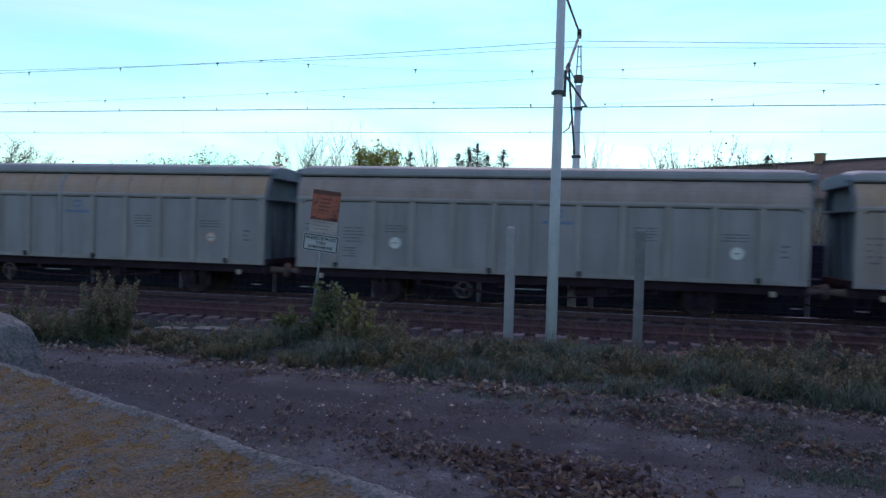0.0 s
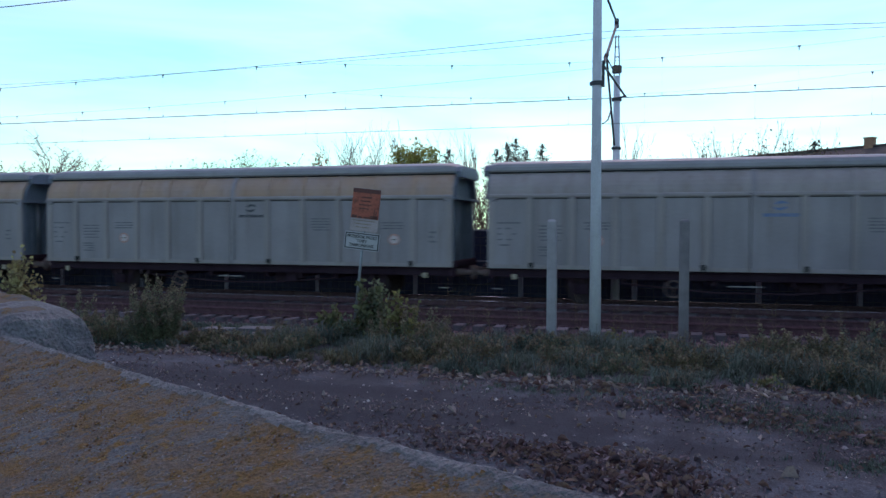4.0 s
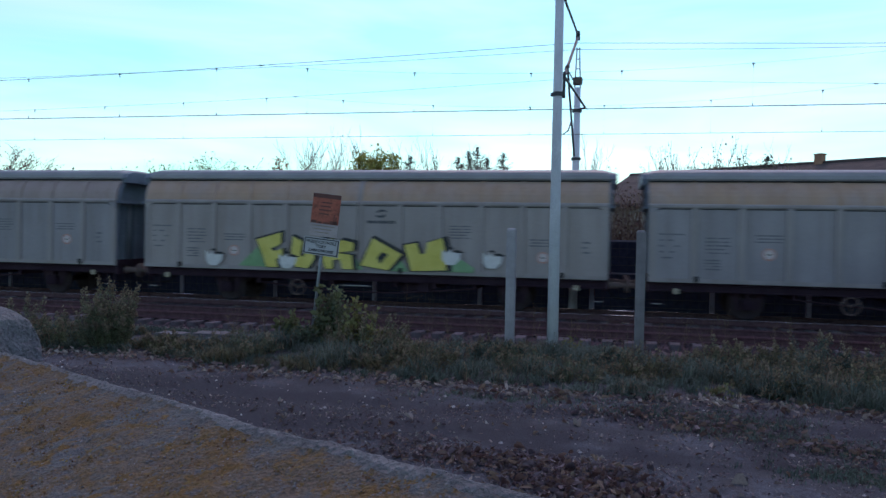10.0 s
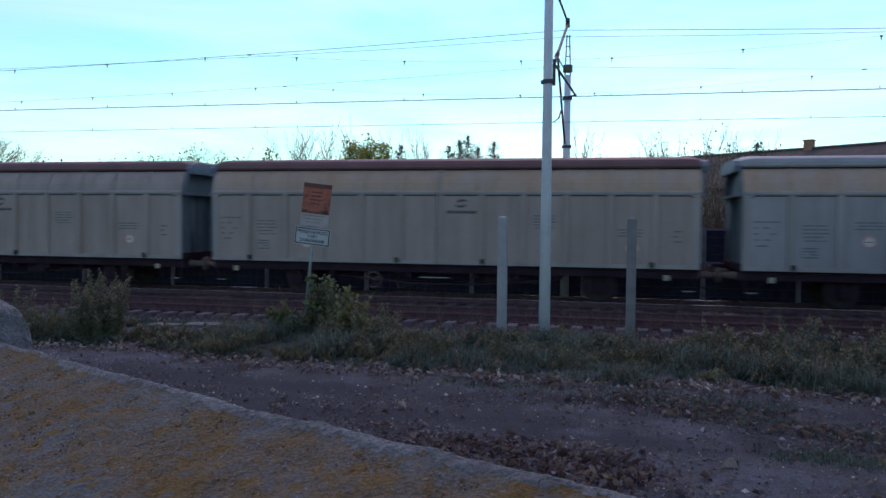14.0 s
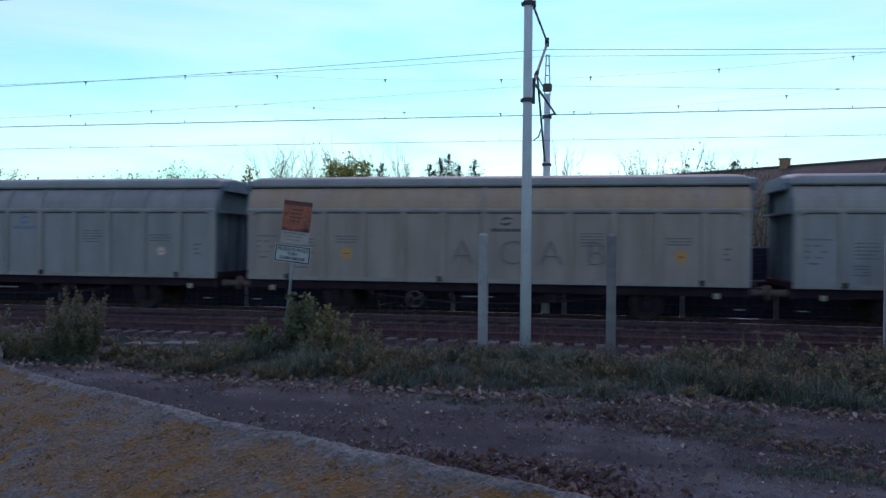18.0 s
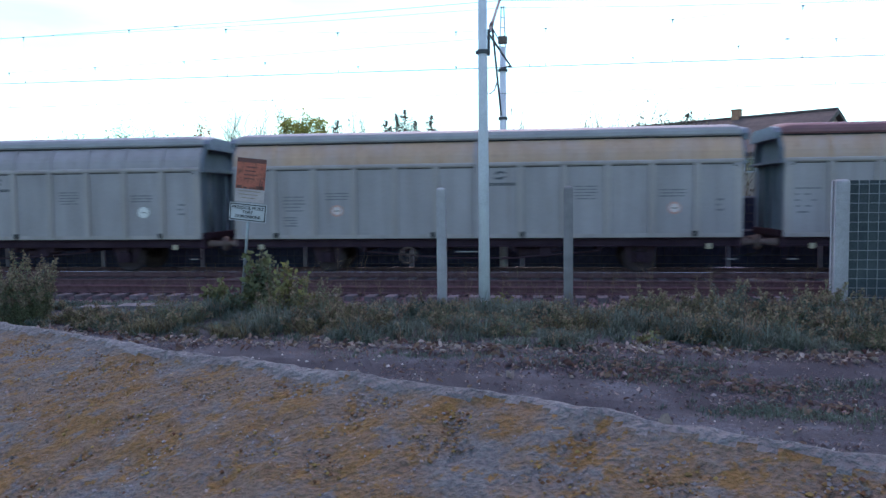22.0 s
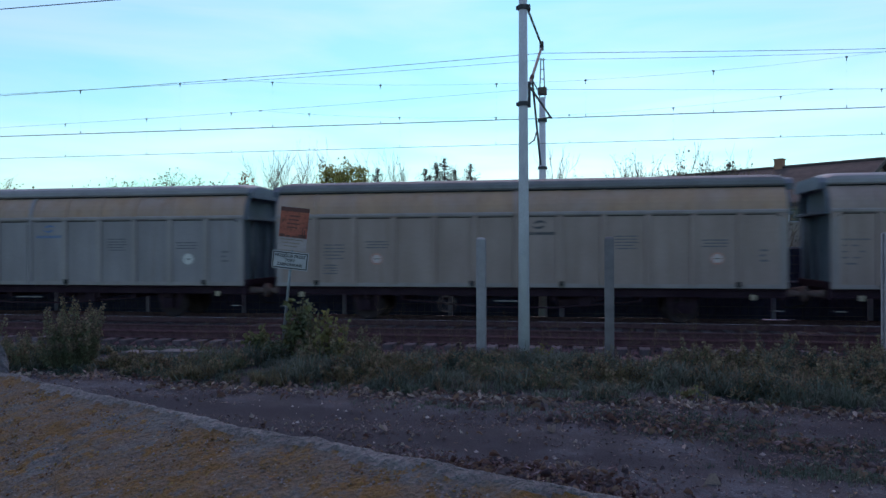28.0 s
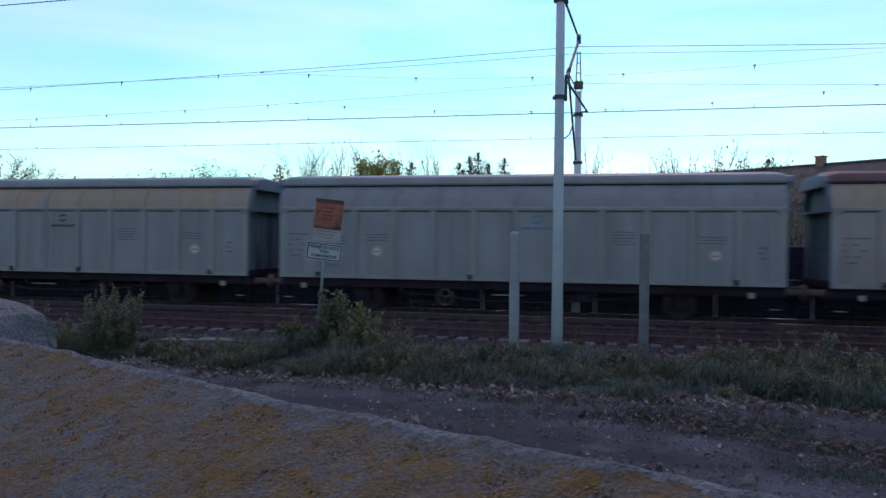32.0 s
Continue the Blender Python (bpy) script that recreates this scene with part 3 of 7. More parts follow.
def gusset(bm):
    """Chamfered corner plate under the ledge at a door's outer end."""
    prism = [(0.0, 3.06), (-0.34, 3.06), (0.0, 2.86)]
    a = [bm.verts.new((x, -1.462, z)) for x, z in prism]
    b = [bm.verts.new((x, -1.435, z)) for x, z in prism]
    bm.faces.new(a)
    bm.faces.new(b)
    for i in range(3):
        j = (i + 1) % 3
        bm.faces.new((a[i], a[j], b[j], b[i]))


def gusset_edge(bm):
    """Joint along the slanted lower edge of the corner plate, its shade built as a black strip."""
    q = [(0.0, 2.86), (-0.34, 3.06), (-0.34, 3.035), (0.0, 2.828)]
    a = [bm.verts.new((x, -1.4545, z)) for x, z in q]
    b = [bm.verts.new((x, -1.441, z)) for x, z in q]
    bm.faces.new(a)
    bm.faces.new(b)
    for i in range(4):
        bm.faces.new((a[i], a[(i + 1) % 4], b[(i + 1) % 4], b[i]))


def end_strip(bm):
    """Upright frame strip that closes a door's outer end."""
    box(bm, -0.19, 0.0, -1.46, -1.441, 1.13, 3.03, 0.006)


def core(bm):
    prof = [(-1.36, 1.05), (-1.36, 3.1), (-1.3, 3.42), (-1.05, 3.76), (1.05, 3.76), (1.3, 3.42), (1.42, 3.1), (1.42, 1.05)]
    extrude_x(bm, prof, -6.9, 6.9)


def roof(bm):
    half = [(1.13, 3.8), (1.19, 3.815), (1.215, 3.86), (1.205, 3.95), (1.16, 4.04), (1.06, 4.09), (0.9, 4.125), (0.5, 4.165)]
    prof = [(-y, z) for y, z in half] + [(0, 4.18)] + list(reversed(half))
    rings = []
    for x, k, dz in ((-HALF - 0.05, 0.9, -0.16), (-HALF - 0.02, 0.95, -0.07), (-HALF + 0.1, 0.985, -0.02), (-HALF + 0.3, 1.0, 0.0), (HALF - 0.3, 1.0, 0.0), (HALF - 0.1, 0.985, -0.02), (HALF + 0.02, 0.95, -0.07), (HALF + 0.05, 0.9, -0.16)):
        rings.append([bm.verts.new((x, y * k, z + dz * max(0.0, (z - 3.8) / 0.38))) for y, z in prof])
    m = len(prof)
    for a, b in zip(rings, rings[1:]):
        for i in range(m):
            bm.faces.new((a[i], a[(i + 1) % m], b[(i + 1) % m], b[i]))
    bm.faces.new(rings[0][::-1])
    bm.faces.new(rings[-1])


def roof_lip(bm):
    box(bm, -HALF, HALF, -1.165, -1.1, 3.77, 3.8)


def end_plate(bm):
    prof = [(-1.22, 1.1), (-1.22, 3.1), (-1.12, 3.45), (-0.92, 3.72), (0.92, 3.72), (1.12, 3.45), (1.22, 3.1), (1.22, 1.1)]
    extrude_x(bm, prof, 6.9, 7.12)


def end_ledge(bm):
    box(bm, 7.0, 7.36, -1.4, 1.4, 3.02, 3.1, 0.012)


def end_beam(bm):
    box(bm, 6.93, 7.3, -1.36, 1.36, 1.02, 1.2, 0.012)


def end_hood(bm):
    prof = [(-1.36, 3.12), (-1.3, 3.45), (-1.12, 3.72), (-0.9, 3.8), (-0.86, 3.74), (-1.06, 3.66), (-1.22, 3.42), (-1.28, 3.12)]
    extrude_x(bm, prof, 6.93, 7.3)
    extrude_x(bm, [(-y, z) for y, z in prof], 6.93, 7.3)
    extrude_x(bm, [(-1.16, 3.7), (-1.2, 3.86), (-1.08, 3.99), (-0.8, 4.05), (0.8, 4.05), (1.08, 3.99), (1.2, 3.86), (1.16, 3.7)], 7.24, 7.42)
    box(bm, 6.95, 7.12, -0.5, -0.42, 3.1, 3.7)
    box(bm, 6.95, 7.12, 0.42, 0.5, 3.1, 3.7)


def corner_post(bm):
    """Channel-shaped corner pillar of the end wall."""
    o = [(6.92, -1.4), (7.2, -1.4), (7.2, -1.19), (7.16, -1.19), (7.16, -1.36), (6.92, -1.36)]
    a = [bm.verts.new((x, y, 1.2)) for x, y in o]
    b = [bm.verts.new((x, y, 3.02)) for x, y in o]
    for i in range(6):
        bm.faces.new((a[i], a[(i + 1) % 6], b[(i + 1) % 6], b[i]))
    bm.faces.new(a)
    bm.faces.new(b)


def end_pipe(bm):
    rod(bm, (7.2, -0.72, 1.2), (7.2, -0.72, 3.0), 0.045, seg=8)


def end_rib(bm):
    box(bm, 7.1, 7.22, -0.05, 0.05, 1.2, 3.02, 0.01)


def sole_bar(bm):
    extrude_x(bm, [(-1.28, 0.98), (-1.36, 0.98), (-1.36, 0.95), (-1.29, 0.94), (-1.29, 0.8), (-1.35, 0.79), (-1.35, 0.77), (-1.22, 0.77), (-1.22, 0.98)], -7.2, 7.2)


def cross_frame(bm):
    box(bm, -7.1, 7.1, -1.2, 1.3, 0.84, 1.02)
    for x in (-7.16, 7.16):
        box(bm, x - 0.06, x + 0.06, -1.32, 1.32, 0.72, 1.04, 0.01)
    for x in (-3.4, -2.2, -1.0, 1.0, 2.2, 3.4):
        box(bm, x - 0.05, x + 0.05, -1.2, 1.2, 0.62, 0.86)
    # truss rods below the frame
    rod(bm, (-3.4, -1.0, 0.62), (-1.0, -1.0, 0.42), 0.03, seg=6)
    rod(bm, (-1.0, -1.0, 0.42), (1.0, -1.0, 0.42), 0.03, seg=6)
    rod(bm, (1.0, -1.0, 0.42), (3.4, -1.0, 0.62), 0.03, seg=6)


def wheel_disc(bm):
    lathe(bm, [(-0.075, 0.40), (-0.07, 0.43), (-0.065, 0.455), (0.05, 0.46), (0.055, 0.49), (0.075, 0.49), (0.075, 0.40), (0.02, 0.37), (0.0, 0.16), (0.08, 0.12), (0.08, 0.03), (-0.09, 0.03), (-0.09, 0.12), (-0.03, 0.16), (-0.02, 0.37)], "Y", 24)


def axle_rod(bm):
    rod(bm, (0, -1.1, 0), (0, 1.1, 0), 0.08, seg=12)


def axle_box(bm):
    box(bm, -0.16, 0.16, -1.12, -0.92, -0.16, 0.15, 0.03)
    lathe(bm, [(-1.15, 0.05), (-1.14, 0.1), (-1.1, 0.11)], "Y", 14)


def leaf_spring(bm):
    for k in range(6):
        h, ln = 0.2 + 0.022 * k, 0.62 - 0.09 * k
        box(bm, -ln, ln, -1.08, -0.96, h + 0.12 - 0.02 * k, h + 0.138 - 0.02 * k)
    box(bm, -0.07, 0.07, -1.1, -0.94, 0.16, 0.4, 0.01)
    for s in (-1, 1):
        rod(bm, (s * 0.6, -1.02, 0.3), (s * 0.72, -1.02, 0.46), 0.022, seg=6)
        box(bm, s * 0.72 - 0.05, s * 0.72 + 0.05, -1.1, -0.94, 0.38, 0.5)


def guard_plate(bm):
    for s in (1,):
        q = [(s * 0.2, -0.2), (s * 0.25, -0.2), (s * 0.55, 0.42), (s * 0.2, 0.42)]
        a = [bm.verts.new((x, -0.95, z)) for x, z in q]
        b = [bm.verts.new((x, -0.93, z)) for x, z in q]
        bm.faces.new(a)
        bm.faces.new(b)
        for i in range(4):
            bm.faces.new((a[i], a[(i + 1) % 4], b[(i + 1) % 4], b[i]))


def buffer_part(bm):
    lathe(bm, [(7.2, 0.12), (7.24, 0.13), (7.26, 0.1), (7.5, 0.095), (7.52, 0.075), (7.68, 0.07), (7.69, 0.2), (7.72, 0.225), (7.742, 0.2)], "X", 18, (0, 0, 0.86))


def hook(bm):
    box(bm, 7.2, 7.42, -0.04, 0.04, 0.8, 0.92, 0.015)
    for k in range(3):
        lathe(bm, [(-0.02, 0.07), (0.02, 0.07)], "Y", 10, (7.46 + 0.1 * k, 0, 0.8 - 0.03 * (k % 2)))


def brake_hose(bm):
    rod(bm, (7.2, -0.35, 0.72), (7.42, -0.32, 0.45), 0.025, seg=6)
    rod(bm, (7.42, -0.32, 0.45), (7.74, -0.3, 0.42), 0.025, seg=6)


def shunter_step(bm):
    box(bm, -0.16, 0.16, -1.38, -1.14, 0.4, 0.425)
    for x in (-0.15, 0.15):
        rod(bm, (x, -1.3, 0.42), (x, -1.28, 0.8), 0.014, seg=6)


def step_edge(bm):
    box(bm, -0.13, 0.13, -1.392, -1.381, 0.402, 0.428)


def reflector(bm):
    box(bm, -0.07, 0.07, -1.4, -1.362, 0.7, 0.85, 0.012)


def door_lock(bm):
    box(bm, -0.06, 0.06, -1.53, -1.472, 1.06, 1.2, 0.012)
    rod(bm, (0, -1.5, 1.0), (0, -1.5, 1.08), 0.02, seg=6)


def brake_bar(bm):
    rod(bm, (-0.45, -1.3, 0.62), (0.45, -1.3, 0.62), 0.02, seg=6)


def brake_wheel(bm):
    ring = [Vector((0.23 * math.cos(math.pi * i / 10), -1.32, 0.52 + 0.23 * math.sin(math.pi * i / 10))) for i in range(20)]
    for a, b in zip(ring, ring[1:] + ring[:1]):
        rod(bm, a, b, 0.022, seg=6, caps=False)
    for k in range(3):
        a = 2.0944 * k + 0.5
        rod(bm, (0, -1.32, 0.52), (0.23 * math.cos(a), -1.32, 0.52 + 0.23 * math.sin(a)), 0.016, seg=6)
    rod(bm, (0, -1.34, 0.52), (0, -1.1, 0.52), 0.04, seg=8)


def air_tank(bm):
    lathe(bm, [(-0.5, 0.05), (-0.48, 0.13), (-0.42, 0.17), (0.42, 0.17), (0.48, 0.13), (0.5, 0.05)], "X", 16, (0, -0.7, 0.6))


def distributor(bm):
    box(bm, -0.18, 0.18, -1.2, -0.95, 0.48, 0.78, 0.03)
    rod(bm, (0.18, -1.08, 0.6), (0.6, -1.08, 0.66), 0.02, seg=6)


def disc(r):
    def build(bm):
        lathe(bm, [(-1.449, r), (-1.443, r)], "Y", 24)
    return build


def brake_mark(bm):
    """Small black wedge on the round brake sign."""
    q = [(-0.08, -0.005), (-0.02, 0.02), (0.03, 0.0), (0.08, 0.01), (0.08, -0.012), (-0.04, -0.02)]
    a = [bm.verts.new((x, -1.4535, z)) for x, z in q]
    bm.faces.new(a)
    b = [bm.verts.new((x, -1.4495, z)) for x, z in q]
    bm.faces.new(b)
    for i in range(6):
        bm.faces.new((a[i], a[(i + 1) % 6], b[(i + 1) % 6], b[i]))


def bars(rows, step=0.075, h=0.04):
    """Unreadable lettering: rows of (x0, x1) dashes."""
    def build(bm):
        for i, row in enumerate(rows):
            for x0, x1 in row:
                box(bm, x0, x1, -1.4445, -1.441, -i * step - h / 2, -i * step + h / 2)
    return build


def logo_shape(bm):
    """Winged company mark as two slanted lens shapes."""
    for sg in (1, -1):
        n = 12
        a, b = [], []
        out = [(0.17 * math.cos(t) + 0.02, 0.115 * math.sin(t) + 0.01) for t in (0.15 + 2.8 * i / (n - 1) for i in range(n))]
        inn = [(0.13 * math.cos(t) + 0.05, 0.045 * math.sin(t) + 0.015) for t in (2.95 - 2.8 * i / (n - 1) for i in range(n))]
        for x, z in out + inn:
            a.append(bm.verts.new((sg * x, -1.4455, sg * z)))
            b.append(bm.verts.new((sg * x, -1.441, sg * z)))
        bm.faces.new(a)
        bm.faces.new(b)
        for i in range(2 * n):
            bm.faces.new((a[i], a[(i + 1) % (2 * n)], b[(i + 1) % (2 * n)], b[i]))


TEXT_A = [[(-0.32, -0.2), (-0.17, -0.02), (0.01, 0.12), (0.15, 0.34)], [(-0.3, -0.22), (-0.1, 0.06)], [(-0.32, -0.2), (0.1, 0.22)], [(-0.3, -0.2), (-0.05, 0.1)], [(-0.25, 0.02)]]
TEXT_B = [[(-0.34, -0.1), (-0.07, 0.34)], [(-0.28, 0.06), (0.1, 0.36)], [(-0.34, 0.12), (0.15, 0.3)]]
TEXT_C = [[(-0.3, -0.04), (0.02, 0.3)], [(-0.3, 0.05), (0.1, 0.3)], [(-0.3, -0.12), (-0.08, 0.32)], [(-0.3, 0.2)], [(-0.26, 0.1), (0.14, 0.28)]]
TEXT_D = [[(-0.1, 0.1)], [(-0.12, 0.02)], [(-0.1, 0.1)]]
FRAME_BOX = [[(-0.2, 0.2)], [(-0.2, 0.2)], [(-0.2, -0.16), (0.0, 0.2)], [(-0.2, 0.2)]]


def freight_wagon(style):
    side, band, top = M[style["side"]], M[style["band"]], M[style["top"]]
    w = new("freight_wagon")
    tagged(w, style["label"], "freight wagon", "wagons of the goods train")
    put("body", "body", core, M["pale"], w)
    for s, (x0, x1), nm in ((-1, (-HALF, -0.07), "left"), (1, (-0.05, HALF), "right")):
        d = put("sliding_door", "door_low_" + nm, door_panels(x0, x1), side, w)
        put("sill", "sill_" + nm, door_sill(x0, x1), M["frame_grey"], d)
        put("ledge", "ledge_" + nm, door_ledge(x0, x1), M["frame_grey"], d)
        for i in range(6):
            put("ledge_gap", "ledge_gap", ledge_shade_strip, M["seal_and_shade"], d, pose((RIBS[i] + RIBS[i + 1]) / 2 + (0 if s < 0 else HALF), 0, 0))
        put("door_hood", "door_top_" + nm, door_curve(x0, x1), band, d, label=style["band_label"])
        for i in range(13):
            x = RIBS[i]
            if (s < 0 and i in (1, 2, 3, 4, 5)) or (s > 0 and i in (7, 8, 9, 10, 11)):
                put("rib", "rib_low", rib_low, M["frame_grey"] if style["side"] == "grey" else side, d, pose(x, 0, 0))
                put("rib", "rib_high", rib_high, band, d, pose(x, 0, 0))
        put("joint", "gusset_edge", gusset_edge, M["seal_and_shade"], d, pose(x1, 0, 0) if s > 0 else Matrix.Translation((x0, 0, 0)) @ Matrix.Diagonal((-1, 1, 1, 1)))
        put("end_strip", "end_strip", end_strip, M["frame_grey"], d, pose(HALF, 0, 0) if s > 0 else pose(-HALF + 0.19, 0, 0))
        put("end_gusset", "gusset_" + nm, gusset, side, d, pose(x1, 0, 0) if s > 0 else Matrix.Translation((x0, 0, 0)) @ pose(0, -2 * 1.4485, 0, 0, 0, 180))
    put("door_post", "door_post", lambda bm: (box(bm, -0.1, 0.03, -1.485, -1.43, 1.02, 3.16, 0.01), extrude_x(bm, [(y - 0.03, z + 0.015) for y, z in CURVE] + list(reversed(CURVE)), -0.1, 0.03)), side, w)
    put("door_seal", "door_seal", lambda bm: box(bm, -0.118, -0.1, -1.478, -1.43, 1.04, 3.12), M["seal_and_shade"], w)
    put("roof", "roof", roof, top, w, label=style["top_label"], smooth=False)
    put("roof_seal", "roof_lip", roof_lip, M["seal_and_shade"], w, label="black strip under the roof edge")
    for s in (0, 180):
        e = put("end_wall", "end_plate", end_plate, M["end_blue"], w, pose(0, 0, 0, 0, 0, s), "blue-grey ribbed steel end wall")
        put("end_ledge", "end_ledge", end_ledge, M["end_blue"], e)
        put("end_beam", "end_beam", end_beam, M["sole"], e)
        put("end_hood", "end_hood", end_hood, M["end_blue"], e)
        for y in (-1.0, -0.4, 0.4, 1.0):
            put("rib", "end_rib", end_rib, M["end_blue"], e, pose(0, y, 0))
        for y in (-0.875, 0.875):
            put("buffer", "buffer", buffer_part, M["buffer_rust"], e, pose(0, y, 0), smooth=True)
        put("corner_post", "corner_post", corner_post, M["end_blue"], e)
        put("corner_post", "corner_post_far", lambda bm: (corner_post(bm), [setattr(v, "co", Vector((v.co.x, -v.co.y, v.co.z))) for v in bm.verts]), M["end_blue"], e)
        put("vent_pipe", "end_pipe", end_pipe, M["steel"], e, label="grey upright pipe", smooth=True)
        put("coupling", "coupling", hook, M["under"], e)
        put("brake_hose", "brake_hose", brake_hose, M["seal_and_shade"], e)
    put("sole_bar", "sole_bar", sole_bar, M["sole"], w, label="brown steel side sill")
    u = put("underframe", "underframe", cross_frame, M["under"], w, label="grimy brown steel underframe")
    for x in (-4.55, 4.55):
        ax = put("wheelset", "axle", axle_rod, M["wheel"], w, pose(x, 0, 0.46), smooth=True)
        for y, r in ((-0.75, 0), (0.75, 180)):
            put("wheel", "wheel", wheel_disc, M["wheel"], ax, pose(0, y, 0, 0, 0, r), smooth=True)
        sp = put("suspension", "guard_plate", guard_plate, M["under"], w, pose(x, 0, 0.46))
        put("guard_plate", "guard_plate", guard_plate, M["under"], sp, Matrix.Translation((0, -1.88, 0)) @ pose(0, 0, 0, 0, 0, 180))
        put("axle_box", "axle_box", axle_box, M["sole"], sp, label="brown axle box cover")
        put("leaf_spring", "leaf_spring", leaf_spring, M["under"], sp)
    for x in (-6.95, 6.95):
        st = put("step", "step", shunter_step, M["under"], w, pose(x, 0, 0))
        put("step_edge", "step_edge", step_edge, M["white"], st, label="white-painted step edge")
    for x in (-6.45, 6.35):
        put("reflector", "reflector", reflector, M["reflector"], w, pose(x, 0, 0), "white reflector plate")
    put("brake_bar", "brake_bar", brake_bar, M["white"], u, pose(-0.2, 0, 0), "white brake release bar")
    put("brake_wheel", "brake_wheel", brake_wheel, M["buffer_rust"], u, pose(-2.05, 0, 0))
    put("air_tank", "air_tank", air_tank, M["under"], u, pose(1.6, 0, 0), smooth=True)
    put("brake_valve", "distributor", distributor, M["sole"], u, pose(1.9, 0, 0))
    for x in (-5.95, -1.29, 1.25, 5.95):
        put("door_lock", "door_lock", door_lock, M["seal_and_shade"], w, pose(x, 0, 0), "dark cast door lock")
    # markings
    p = HALF / 6
    f = M["faint"]
    put("lettering", "text_a", bars(TEXT_A, 0.16, 0.045), f, w, pose(-5.5 * p, 0, 2.33), "rows of small faded lettering")["kind"] = "stuff"
    put("lettering", "text_c", bars(TEXT_C, 0.1, 0.036), f, w, pose(-4.5 * p, 0, 2.24), "rows of small faded lettering")["kind"] = "stuff"
    put("load_table", "frame_box", bars(FRAME_BOX, 0.08, 0.04), f, w, pose(-4.6 * p, 0, 1.64), "faded load table outline")
    put("lettering", "text_b", bars(TEXT_B, 0.085, 0.035), f, w, pose(-3.42 * p, 0, style["sign_z"] + 0.5), "rows of small faded lettering")["kind"] = "stuff"
    put("lettering", "text_c2", bars(TEXT_C, 0.085, 0.035), f, w, pose(2.5 * p, 0, 2.45), "rows of small faded lettering")["kind"] = "stuff"
    put("lettering", "text_b", bars(TEXT_B, 0.085, 0.035), f, w, pose(4.45 * p, 0, style["sign_z"] + 0.5), "rows of small faded lettering")["kind"] = "stuff"
    put("lettering", "text_d", bars(TEXT_D, 0.14, 0.05), f, w, pose(5.5 * p, 0, 2.05), "rows of small faded lettering")["kind"] = "stuff"
    lg = M["logo_blue"] if style["logo"] == "blue" else M["mark"]
    put("company_mark", "logo", logo_shape, lg, w, pose(0.62, 0, 2.79), style["logo"] + " winged company mark")
    put("company_lettering", "logo_bar", bars([[(-0.43, -0.3), (-0.28, -0.2), (-0.18, -0.08), (-0.05, 0.06), (0.08, 0.2), (0.22, 0.31), (0.33, 0.43)]], 0.1, 0.085), lg, w, pose(0.62, 0, 2.54), style["logo"] + " lettering bar under the mark")
    for x in (-3.42 * p, 4.5 * p):
        rim = put("brake_sign", "disc_22", disc(0.17), M["pink"] if style["circle"] == "red" else M["g_orange"] if style["circle"] == "orange" else M["sign_face"], w, pose(x, 0, style["sign_z"]), "round " + {"red": "red-rimmed", "white": "white", "orange": "orange"}[style["circle"]] + " brake sign")
        put("sign_face", "disc_16", lambda bm: lathe(bm, [(-1.4515, 0.125), (-1.4475, 0.125)], "Y", 24), {"orange": M["g_orange"], "red": M["pink_face"], "white": M["sign_face"]}[style["circle"]], rim)
        put("brake_symbol", "brake_mark", brake_mark, M["logo_black"], rim)
    return w


def style(side="grey", band="grey", top="top_grey", logo="black", circle="red", extra="", sign_z=1.83):
    sl = {"grey": "blue-grey painted", "pale": "pale grey painted", "tan": "dusty tan"}[side]
    tl = {"top_grey": "grey", "top_dark": "dark grey", "top_red": "oxide-red"}[top]
    bl = {"grey": "grey", "pale": "pale grey", "cream": "rust-dusted cream", "tan": "dusty tan"}[band]
    return dict(side=side, band=band, top=top, logo=logo, circle=circle, sign_z=sign_z,
                label=f"{sl} sliding-wall wagon, {bl} band, {tl} roof" + (", " + extra if extra else ""),
                top_label=tl + " ribless roof cover", band_label=bl + " curved upper door")


# wagons by number along the train; number 0 stands before the crossing sign at the start
STYLES = {
    -2: style("grey", "cream"), -1: style("grey", "cream", logo="blue"), 0: style("grey", "tan", logo="blue", circle="white"),
    1: style("tan", "cream", extra="faded blue scrawls"), 2: style("grey", "cream"), 3: style("grey", "cream"), 4: style("grey", "pale", logo="blue"),
    5: style("grey", "cream", "top_dark", "blue"), 6: style("grey", "grey", logo="blue", circle="white"),
    7: style("grey", "grey", logo="blue", circle="white", extra="mint graffiti"), 8: style("grey", "tan", logo="blue"),
    9: style("pale", "cream", extra="yellow graffiti", sign_z=1.6), 10: style("grey", "cream"), 11: style("tan", "cream", logo="blue"),
    12: style("tan", "tan", "top_red", sign_z=1.62), 13: style("tan", "cream", "top_red", sign_z=1.58), 14: style("grey", "cream"), 15: style("grey", "cream"),
    16: style("grey", "grey", logo="blue"), 17: style("tan", "cream", circle="orange", extra="dark scrawled letters"), 18: style("grey", "pale", logo="blue"),
    19: style("grey", "cream", "top_red"), 20: style("grey", "grey", circle="white"), 21: style("grey", "cream"),
    22: style("grey", "cream", "top_red"), 23: style("grey", "pale", logo="blue", circle="white"), 24: style("tan", "cream"), 25: style("grey", "cream"),
    26: style("grey", "cream", logo="blue", circle="white"), 27: style("tan", "cream", "top_dark"), 28: style("tan", "tan", circle="white"),
    29: style("grey", "cream", "top_dark"), 30: style("grey", "cream"), 31: style("grey", "grey", logo="blue"), 32: style("tan", "cream", "top_red"), 33: style("grey", "cream"),
}


